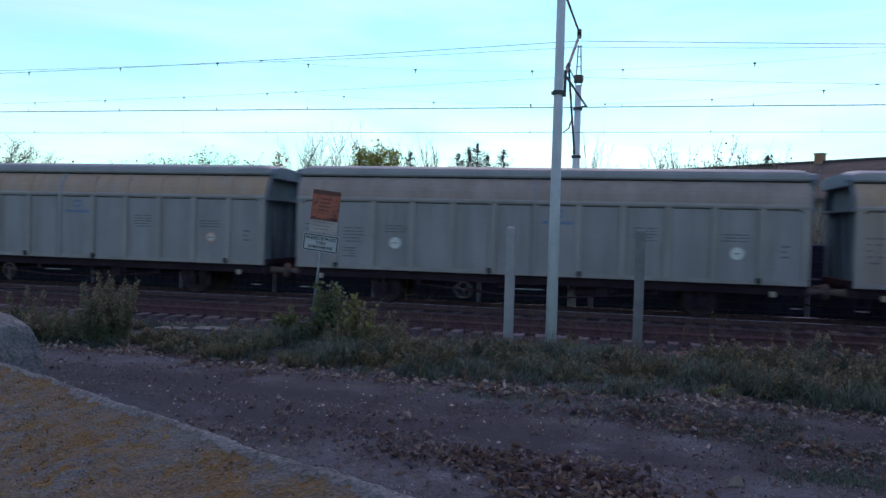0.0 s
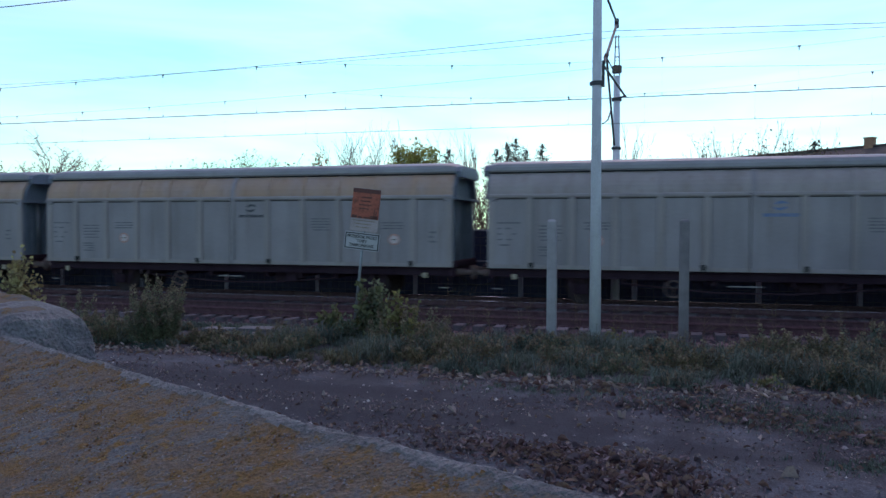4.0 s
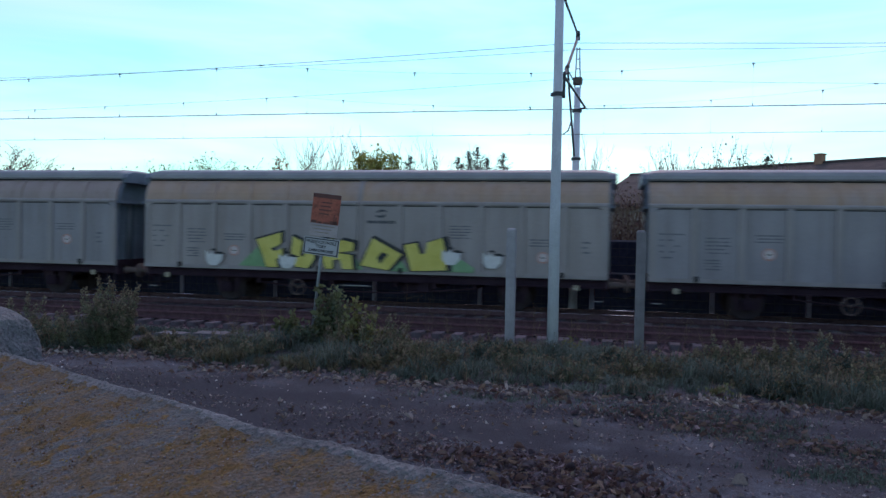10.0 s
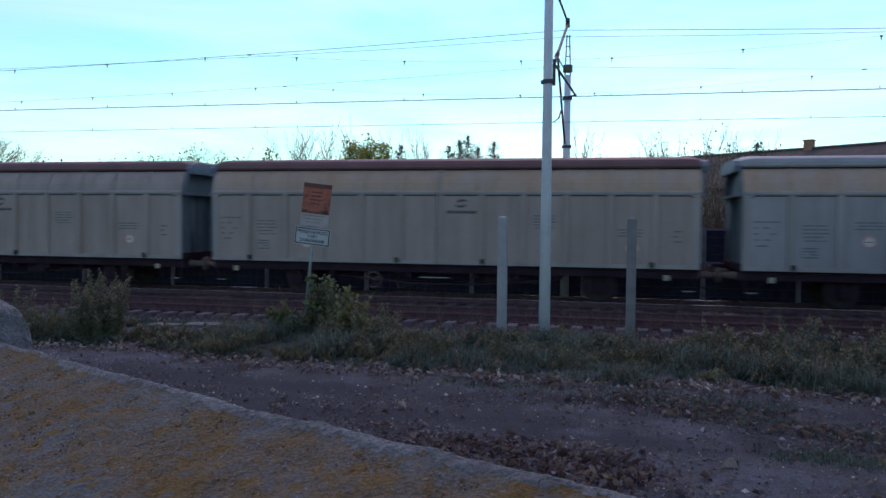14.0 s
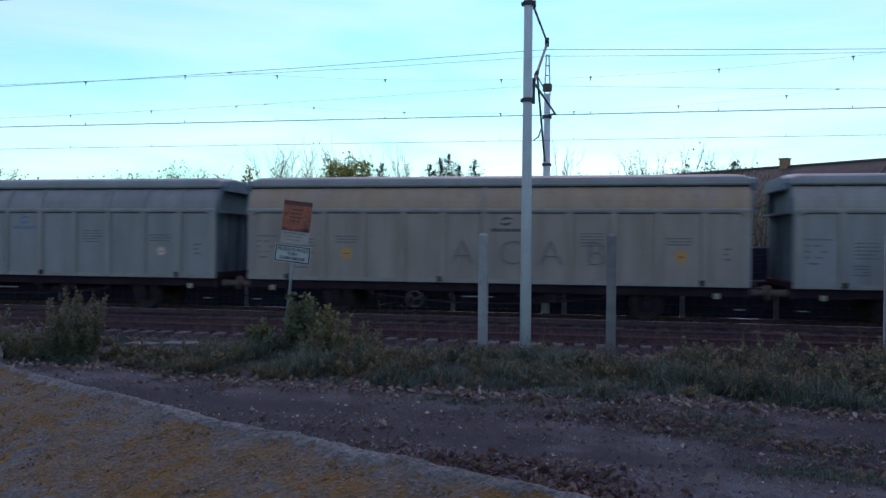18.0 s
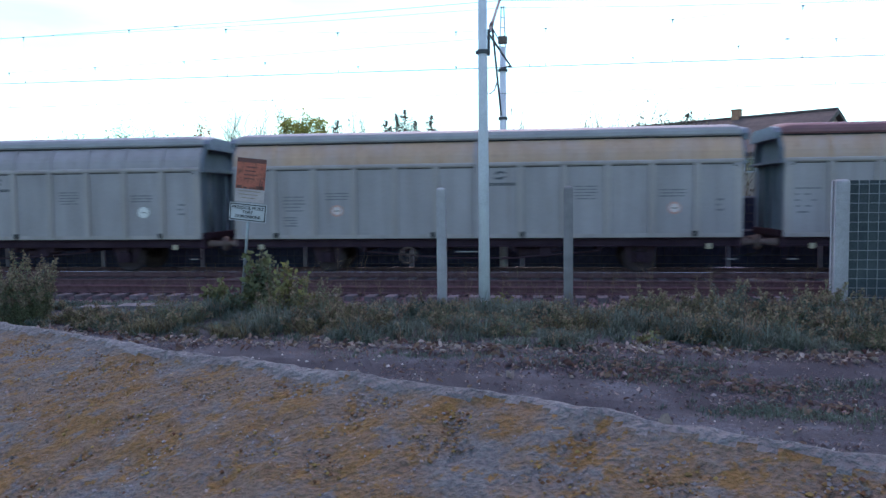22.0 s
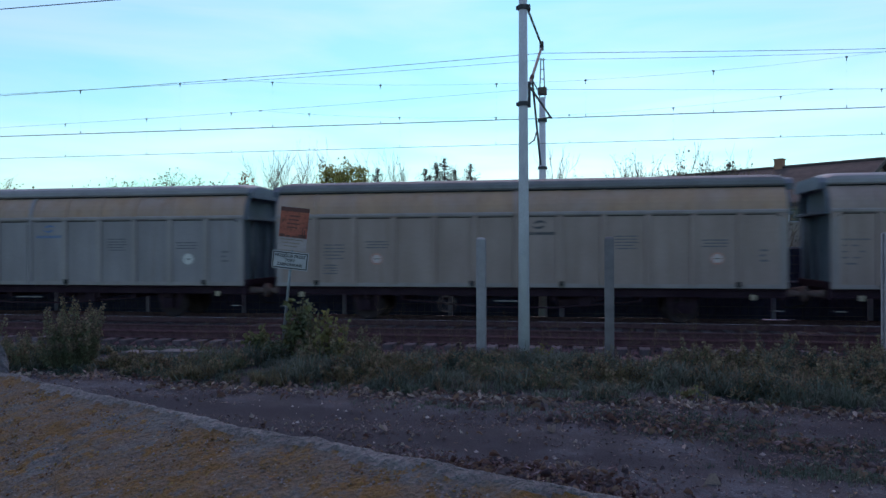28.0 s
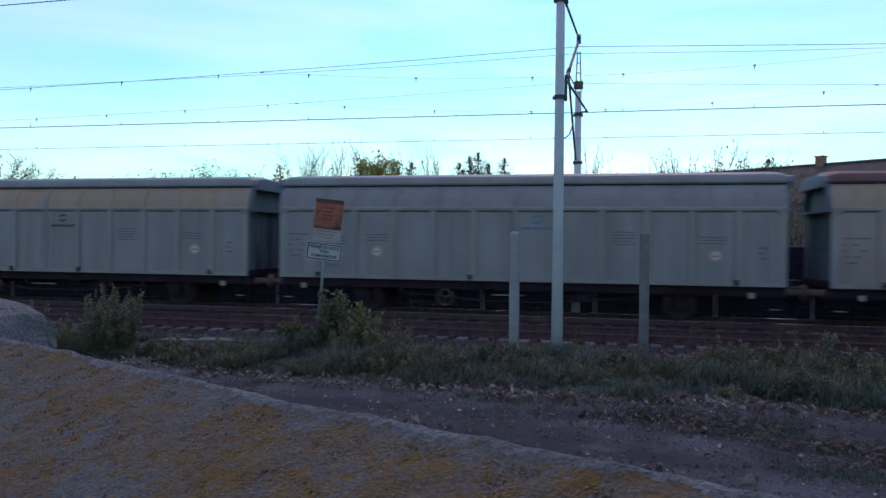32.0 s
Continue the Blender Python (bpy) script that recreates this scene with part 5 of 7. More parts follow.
# ---------------------------------------------------------------- crossing sign
def crossing_sign():
    e = tagged(new("warning_sign"), "leaning steel post with orange warning board and white plate", "sign")
    e.matrix_world = pose(-5.29, 15.0, 0.15, 0, 6.3, 0)
    bm = bmesh.new()
    rod(bm, (0, 0, 0), (0, 0, 2.9), 0.03, seg=10)
    part("post", bm, M["steel"], e, smooth=True)
    bm = bmesh.new()
    box(bm, -0.29, 0.3, -0.05, -0.04, 2.17, 3.02, 0.003)
    bd = part("board", bm, M["sign_strip"], e, "stained pinkish-grey backing board")
    bm = bmesh.new()
    box(bm, -0.288, 0.298, -0.056, -0.051, 2.42, 3.015)
    part("picture", bm, M["sign_orange"], bd, "faded orange and dark red printed panel")
    bm = bmesh.new()
    box(bm, -0.288, 0.298, -0.0595, -0.0565, 2.93, 3.015)
    part("head_band", bm, M["sign_print"], bd, "dark red band across the panel")
    for k, (x0, x1, h) in enumerate(((-0.27, -0.16, 0.05), (-0.14, -0.05, 0.03), (-0.02, 0.1, 0.025), (0.12, 0.28, 0.06), (0.19, 0.21, 0.19), (0.23, 0.25, 0.16))):
        bm = bmesh.new()
        box(bm, x0, x1, -0.0595, -0.0565, 2.425, 2.43 + h)
        part("print_shape", bm, M["sign_print"], bd)
    for i, (a, b) in enumerate(((-0.1, 0.12), (-0.12, 0.1), (-0.14, 0.12), (-0.12, 0.08))):
        bm = bmesh.new()
        box(bm, a, b, -0.0595, -0.0565, 2.83 - 0.075 * i, 2.855 - 0.075 * i)
        part("lettering", bm, M["sign_print"], bd)
    for i in range(3):
        bm = bmesh.new()
        box(bm, -0.24 + 0.04 * i, 0.22 - 0.05 * i, -0.0545, -0.0515, 2.37 - 0.065 * i, 2.382 - 0.065 * i)
        part("lettering", bm, M["leaf_rust"], bd)
    bm = bmesh.new()
    box(bm, -0.38, 0.37, -0.05, -0.04, 1.79, 2.14, 0.003)
    pl = part("plate", bm, M["sign_white"], e, "white enamel plate with a black border")
    bm = bmesh.new()
    for q in ((-0.365, 0.355, 2.105, 2.125), (-0.365, 0.355, 1.805, 1.825), (-0.365, -0.345, 1.825, 2.105), (0.335, 0.355, 1.825, 2.105)):
        box(bm, q[0], q[1], -0.054, -0.0505, q[2], q[3])
    part("border", bm, M["sign_black"], pl)
    for txt, z in (("PRZEJŚCIE PRZEZ", 2.05), ("TORY", 1.965), ("ZABRONIONE", 1.88)):
        bm = letters(txt, 0.082)
        bmesh.ops.transform(bm, matrix=Matrix.Translation((-0.005, -0.0535, z)), verts=bm.verts)
        part("lettering", bm, M["sign_black"], pl)


crossing_sign()


# ---------------------------------------------------------------- foreground parapet
def coping_z(p, u):
    """Height of the coping: a tilted plane that sags a little halfway along."""
    return 0.1587 * p.x + 0.2705 * p.y + 1.626 - 0.006 * max(0.0, 1 - ((u - 1.0) / 0.5) ** 2)


def parapet():
    """Weathered concrete coping that falls away from its far edge towards the camera."""
    a, b = Vector((0.777, 1.373, 0)), Vector((-0.714, 2.176, 0))
    along = (b - a).normalized()
    near = Vector((-along.y, along.x, 0))
    if near.y > 0:
        near = -near
    us = np.linspace(-0.9, 2.05, 640)
    vs = np.concatenate([[0, 0.003, 0.006, 0.01, 0.014, 0.018, 0.023, 0.028], np.linspace(0.033, 0.62, 128)])
    verts, faces, bare = [], [], []
    n = len(us)
    for v in vs:
        for u in us:
            edge = 0.008 * noise.noise(Vector((u * 5, 1.3, 0))) + 0.003 * noise.noise(Vector((u * 27, 4.3, 0))) + 0.0022 * noise.noise(Vector((u * 80, 2.3, 0)))
            p = a + along * u + near * (v + edge * max(0.0, 1 - v / 0.08) - 0.004)
            z = coping_z(p, u)
            # pale broken arris: a ragged step down into the crusted field
            lim = 0.015 + 0.018 * noise.noise(Vector((u * 4.5, 3.0, 1))) + 0.012 * noise.noise(Vector((u * 30, v * 30, 4)))
            k = min(1.0, max(0.0, (v - lim) / 0.01))
            bare.append(1 if v < lim + 0.003 else 0)
            z -= 0.004 * k + 0.01 * max(0.0, 1 - v / 0.01) ** 2
            g = noise.noise(Vector((u * 75, v * 75, 5)))
            z += 0.003 * noise.noise(Vector((u * 18, v * 18, 2))) + k * (0.0022 * g * abs(g) * 2 + 0.0028 * noise.noise(Vector((u * 34, v * 34, 7))))
            verts.append((p.x, p.y, z))
    for j in range(len(vs) - 1):
        for i in range(n - 1):
            faces.append((j * n + i, j * n + i + 1, (j + 1) * n + i + 1, (j + 1) * n + i))
    base = len(verts)
    last = (len(vs) - 1) * n
    for row in (0, last):
        for i in range(n):
            x, y, z = verts[row + i]
            verts.append((x, y, 0.1))
    for i in range(n - 1):
        faces.append((i, base + i, base + i + 1, i + 1))
        faces.append((last + i, last + i + 1, base + n + i + 1, base + n + i))
    rows = len(vs)
    for i, s in ((0, 1), (n - 1, -1)):
        ring = [j * n + i for j in range(rows)] + [base + n + i, base + i]
        faces.append(ring if s > 0 else ring[::-1])
    ob = soup("parapet", verts, faces, M["slab"], True)
    ob.data.materials.append(M["block"])
    top = (len(vs) - 1) * (n - 1)
    idx = [1 if k >= top else bare[k // (n - 1) * n + k % (n - 1)] for k in range(len(faces))]
    ob.data.polygons.foreach_set("material_index", idx)
    return tagged(ob, "weathered concrete parapet coping crusted with orange lichen", "parapet", kind="structure")


parapet()


def crumbs(name, n, size, material, label, seed):
    """Loose granules of lichen and grit lying on the coping."""
    r = np.random.default_rng(seed)
    a, b = Vector((0.777, 1.373, 0)), Vector((-0.714, 2.176, 0))
    along = (b - a).normalized()
    near = Vector((along.y, -along.x, 0)) if along.x > 0 else Vector((-along.y, along.x, 0))
    if near.y > 0:
        near = -near
    v, f = [], []
    while len(v) < 6 * n:
        u, w = r.uniform(-0.5, 1.95), 0.03 + 0.56 * r.random() ** 1.3
        if noise.noise(Vector((u * 14, w * 14, seed))) < -0.05:
            continue
        p = a + along * u + near * w
        z = coping_z(p, u) - 0.004
        s = size * r.uniform(0.5, 1.5)
        k = len(v)
        for dx, dy, dz in ((1, 0, 0), (0, 1, 0.1), (-1, 0, 0), (0, -1, -0.1), (0.1, 0.1, 0.7), (0, 0, -0.8)):
            v.append((p.x + s * dx * r.uniform(0.6, 1.4), p.y + s * dy * r.uniform(0.6, 1.4), z + s * dz * r.uniform(0.7, 1.3)))
        f += [[k + i for i in q] for q in ((0, 1, 4), (1, 2, 4), (2, 3, 4), (3, 0, 4), (1, 0, 5), (2, 1, 5), (3, 2, 5), (0, 3, 5))]
    tagged(soup(name, v, f, material), label, "lichen", kind="stuff")


crumbs("lichen_crumbs", 7000, 0.0017, M["lichen"], "orange-brown lichen granules on the coping", 3)
crumbs("pale_grit", 4500, 0.0016, M["post_dark"], "pale mineral grit on the coping", 5)
crumbs("dark_grit", 2600, 0.0017, M["bark"], "dark grit lodged in the coping", 7)


def broken_block():
    """Rounded lump of concrete rising at the parapet's far end."""
    bm = bmesh.new()
    bmesh.ops.create_cube(bm, size=1.0)
    bmesh.ops.subdivide_edges(bm, edges=bm.edges[:], cuts=22, use_grid_fill=True)
    for v in bm.verts:
        p = v.co.copy()
        r = (abs(p.x * 2) ** 14 + abs(p.y * 2) ** 14 + abs(p.z * 2) ** 14) ** (1 / 14)
        p = p / max(r, 1e-6) * max(abs(p.x), abs(p.y), abs(p.z)) * 2
        q = Vector((p.x * 0.95, p.y * 0.5, p.z * 0.7))
        # the end face slants and its upper arris is knocked off
        q.x -= 0.12 * (q.z + 0.35) * (1 if q.x > 0.3 else 0)
        cut = (q.x - 0.29) * 0.75 + (q.z - 0.35) * 0.66 - 0.015 * noise.noise(q * 9)
        if cut > 0:
            q -= Vector((0.75, 0, 0.66)) * cut
        q += Vector((0.6, -0.4, 0.75)) * (0.05 * abs(noise.noise(q * 3.1 + Vector((2, 5, 1)))) - 0.02 + 0.016 * noise.noise(q * 6) + 0.008 * noise.noise(q * 22) + 0.004 * noise.noise(q * 60))
        v.co = q
    bm.normal_update()
    for f in bm.faces:
        c = f.calc_center_median()
        f.material_index = 1 if f.normal.z > 0.55 and c.x < 0.1 + 0.25 * noise.noise(c * 5) else 0
    ob = part("concrete_block", bm, [M["block"], M["slab"]])
    ob.matrix_world = pose(-1.45, 2.59, 1.785, 0, 3, -28.3)
    tagged(ob, "broken angular lump of bare concrete beside the parapet", "concrete block")
    bm = bmesh.new()
    box(bm, -0.42, 0.4, -0.2, 0.22, 0.1, 1.5, 0.02)
    pier = part("pier", bm, M["block"])
    pier.matrix_world = pose(-1.45, 2.59, 0, 0, 0, -28.3)
    tagged(pier, "bare concrete pier carrying the broken lump", "pier", kind="structure")


broken_block()


# ---------------------------------------------------------------- vegetation
def blades(name, cx, cy, cz, hts, spread, material, label, per=9, width=0.006, lean=0.55, seed=1):
    """Tufts of bent tapered blades: per blades round every centre, joined as one mass."""
    r = np.random.default_rng(seed)
    n = len(cx) * per
    c = np.repeat(np.stack([cx, cy, cz], 1), per, 0)
    h = np.repeat(hts, per) * r.uniform(0.55, 1.15, n)
    c[:, 0] += r.normal(0, spread, n)
    c[:, 1] += r.normal(0, spread, n)
    az = r.uniform(0, 2 * np.pi, n)
    ln = r.uniform(0.1, lean, n) * h
    d = np.stack([np.cos(az), np.sin(az), np.zeros(n)], 1)
    s = np.stack([-np.sin(az + r.normal(0, 0.5, n)), np.cos(az), np.zeros(n)], 1) * (width * r.uniform(0.6, 1.5, n))[:, None]
    up = np.array([0, 0, 1.0])
    mid = c + d * (ln * 0.4)[:, None] + up * (h * r.uniform(0.5, 0.75, n))[:, None]
    tip = c + d * ln[:, None] + up * (h * r.uniform(0.45, 1.0, n))[:, None]
    v = np.stack([c - s, c + s, mid + s * 0.8, mid - s * 0.8, tip], 1).reshape(-1, 3)
    me = bpy.data.meshes.new(name)
    me.vertices.add(len(v))
    me.vertices.foreach_set("co", v.ravel())
    b = np.arange(n) * 5
    quads = np.stack([b, b + 1, b + 2, b + 3], 1)
    tris = np.stack([b + 3, b + 2, b + 4], 1)
    loops = np.concatenate([quads, tris], 1).ravel()
    me.loops.add(len(loops))
    me.loops.foreach_set("vertex_index", loops)
    starts = np.stack([np.arange(n) * 7, np.arange(n) * 7 + 4], 1).ravel()
    me.polygons.add(2 * n)
    me.polygons.foreach_set("loop_start", starts)
    me.update(calc_edges=True)
    me.materials.append(material)
    return tagged(new(name, me), label, "grass", kind="stuff")


def tussocks(name, cx, cy, cz, hts, material, label, per=80, seed=1, width=0.006):
    """Arching grass clumps: blades fan out from each root and droop."""
    r = np.random.default_rng(seed)
    n = len(cx) * per
    c = np.repeat(np.stack([cx, cy, cz], 1), per, 0)
    h = np.repeat(hts, per) * r.uniform(0.5, 1.2, n)
    az = r.uniform(0, 2 * np.pi, n)
    d = np.stack([np.cos(az), np.sin(az), np.zeros(n)], 1)
    out = r.beta(1.9, 1.3, n) * 1.25
    c = c + d * (0.05 * r.random(n) + 0.05 * np.repeat(hts, per))[:, None]
    s = np.stack([-np.sin(az), np.cos(az), np.zeros(n)], 1) * (width * r.uniform(0.6, 1.5, n))[:, None]
    up = np.array([0, 0, 1.0])
    p1 = c + d * (out * h * 0.25)[:, None] + up * (h * 0.5)[:, None]
    p2 = c + d * (out * h * 0.62)[:, None] + up * (h * (0.86 - 0.22 * out))[:, None]
    tip = c + d * (out * h * 1.05)[:, None] + up * (h * (0.98 - 0.62 * out))[:, None]
    v = np.stack([c - s, c + s, p1 + s, p1 - s, p2 + s * 0.7, p2 - s * 0.7, tip], 1).reshape(-1, 3)
    me = bpy.data.meshes.new(name)
    me.vertices.add(len(v))
    me.vertices.foreach_set("co", v.ravel())
    b = np.arange(n) * 7
    loops = np.stack([b, b + 1, b + 2, b + 3, b + 3, b + 2, b + 4, b + 5, b + 5, b + 4, b + 6], 1).ravel()
    me.loops.add(len(loops))
    me.loops.foreach_set("vertex_index", loops)
    k = np.arange(n) * 11
    me.polygons.add(3 * n)
    me.polygons.foreach_set("loop_start", np.stack([k, k + 4, k + 8], 1).ravel())
    me.update(calc_edges=True)
    me.materials.append(material)
    return tagged(new(name, me), label, "grass", kind="stuff")


def leaf_cloud(pts, size, seed, curl=0.4, flat=False, narrow=1.0):
    """Arrays of pointed leaves, one at every point: vertices and faces."""
    r = np.random.default_rng(seed)
    n = len(pts)
    sz = size * r.uniform(0.55, 1.4, n)
    q = r.normal(0, 1, (n, 3))
    if flat:
        q[:, 2] = np.abs(q[:, 2]) * 0.5
        q[:, 2] *= 0.7
    q /= np.linalg.norm(q, axis=1)[:, None]
    t = np.cross(q, r.normal(0, 1, (n, 3)))
    t /= np.linalg.norm(t, axis=1)[:, None]
    nn = np.cross(q, t)
    if flat:
        nn = r.normal(0, 0.42, (n, 3)) + np.array([0, 0, 1.0])
        nn /= np.linalg.norm(nn, axis=1)[:, None]
        q = np.cross(nn, r.normal(0, 1, (n, 3)))
        q /= np.linalg.norm(q, axis=1)[:, None]
        t = np.cross(nn, q)
    P = np.asarray(pts)
    lift = (sz * curl * 0.3)[:, None] * nn
    bend = (sz * curl * r.uniform(-0.25, 0.35, n))[:, None] * nn
    a = P - q * sz[:, None] * 0.5 + bend
    c = P + q * sz[:, None] * 0.55 + bend
    s1, s2 = t * (narrow * sz * r.uniform(0.26, 0.4, n))[:, None], t * (narrow * sz * r.uniform(0.2, 0.34, n))[:, None]
    k1, k2 = q * (sz * 0.2)[:, None], q * (sz * 0.18)[:, None]
    v = np.stack([a, P - k1 + s1 + lift, P + k2 + s2 + lift * 0.8, c, P + k2 - s2 + lift * 0.7, P - k1 - s1 + lift], 1).reshape(-1, 3)
    k = np.arange(n) * 6
    f = np.concatenate([np.stack([k, k + 1, k + 2, k + 3], 1), np.stack([k, k + 3, k + 4, k + 5], 1)])
    return v, f


def leaves(name, pts, size, material, label, category, parent=None, seed=3, flat=False, kind="stuff", curl=0.4, narrow=1.0):
    v, f = leaf_cloud(pts, size, seed, curl, flat, narrow)
    me = bpy.data.meshes.new(name)
    me.from_pydata(v.tolist(), [], f.tolist())
    me.materials.append(material)
    ob = new(name, me)
    ob.parent = parent
    return tagged(ob, label, category if parent is None else "", kind=kind if parent is None else "")


def verge_front(x):
    return 11.55 - 0.055 * (x + 2) + 0.45 * noise.noise(Vector((x * 0.8, 0, 11))) + 0.25 * noise.noise(Vector((x * 2.3, 0, 15))) + (0.5 if x < -6 else 0)


def verge():
    r = np.random.default_rng(21)
    low, tall, dry, stalk = [], [], [], []
    for _ in range(14000):
        x, y = r.uniform(-26, 17), r.uniform(10.9, 15.7)
        f = verge_front(x)
        back = 15.35 + 0.3 * noise.noise(Vector((x * 0.9, 0, 5))) if x > -6.2 else 14.1 + 0.15 * noise.noise(Vector((x, 0, 5))) if x > -9 else 15.2
        if y < f or y > back:
            continue
        k = noise.noise(Vector((x * 0.8, y * 0.9, 1)))
        edge = min(1.0, (y - f) / 0.8 + 0.3)
        k2 = noise.noise(Vector((x * 1.7, y * 2.1, 6)))
        h = (0.08 + 0.42 * max(0, k + 0.25) + 0.3 * max(0, k2)) * edge * (1.0 + 0.7 * noise.noise(Vector((x * 1.1, y * 1.3, 44))))
        if x > 2.5:
            h *= 1.2
        if y > back - 0.8:
            h = min(h, 0.4 if x > 2.2 else 0.24 if x > -6.2 else 0.2)
        h = min(h, 0.4)
        row = (x, y, ground_height(x, y) - 0.02, h)
        u = r.random()
        if k2 < -0.35 and r.random() < 0.7:
            continue
        if u < 0.42 and k > -0.45:
            low.append(row)
        elif u < 0.62 + 0.18 * k:
            tall.append((*row[:3], h * r.uniform(0.9, 1.3)))
        elif u > 0.965:
            dry.append((*row[:3], h * r.uniform(0.9, 1.5)))
        elif u > 0.93 and y > f + 0.6:
            stalk.append((*row[:3], h * r.uniform(1.5, 2.6)))
    low, tall, dry, stalk = (np.array(a) for a in (low, tall, dry, stalk))
    sere = np.array([noise.noise(Vector((x * 0.55, y * 0.7, 31))) + (0.22 if x > 2.8 else 0.0) > 0.27 for x, y, _, _ in tall])
    tussocks("olive_tussocks", *tall[sere].T, M["grass_olive"], "yellowed olive grass tussocks in the verge", per=46, seed=16, width=0.005)
    tall = tall[~sere]
    blades("verge_grass", *low.T, 0.09, M["grass"], "dull green autumn grass along the track", per=9, width=0.006, lean=1.5, seed=4)
    tussocks("grass_tussocks", *tall.T, M["grass"], "arching grey-green grass tussocks in the verge", per=52, seed=14, width=0.005)
    tussocks("dry_tussocks", *dry.T, M["straw"], "straw-coloured dry grass clumps in the verge", per=24, seed=15, width=0.004)
    blades("dry_stalks", *stalk.T, 0.05, M["straw"], "thin dry straw-coloured stalks in the verge", per=3, width=0.003, lean=0.4, seed=5)
    # low tufts that creep over the road
    ux, uy, uh = [], [], []
    for bx, by, n, sp in ((2.0, 9.9, 150, 0.45), (3.2, 9.4, 130, 0.5), (4.6, 9.6, 160, 0.7), (1.2, 10.6, 130, 0.7), (3.6, 8.3, 130, 0.4), (-1.0, 10.9, 90, 0.8), (5.5, 8.6, 120, 0.6), (2.9, 8.5, 260, 0.35), (2.2, 10.3, 120, 0.4)):
        for _ in range(n):
            ux.append(r.normal(bx, sp)), uy.append(r.normal(by, 0.18)), uh.append(r.uniform(0.04, 0.11))
    uz = [ground_height(a, b) - 0.01 for a, b in zip(ux, uy)]
    blades("road_tufts", np.array(ux), np.array(uy), np.array(uz), np.array(uh), 0.05, M["grass"], "short grass tufts creeping over the road", per=8, width=0.004, lean=1.0, seed=6)
    # thin grass in the edge of the ballast
    tx, ty = r.uniform(-10.5, -5.6, 1500), r.uniform(14.95, 15.75, 1500)
    free = np.array([noise.noise(Vector((a * 1.3, b * 2.0, 8))) > -0.2 for a, b in zip(tx, ty)]) & ((np.abs(tx + 7.4) > 0.5) | (ty > 15.3))
    tx, ty = tx[free], ty[free]
    blades("trackside_grass", tx, ty, np.full(len(tx), 0.17), r.uniform(0.06, 0.16, len(tx)), 0.05, M["grass"], "thin low grass in the edge of the ballast", per=8, width=0.005, lean=1.0, seed=26)


verge()


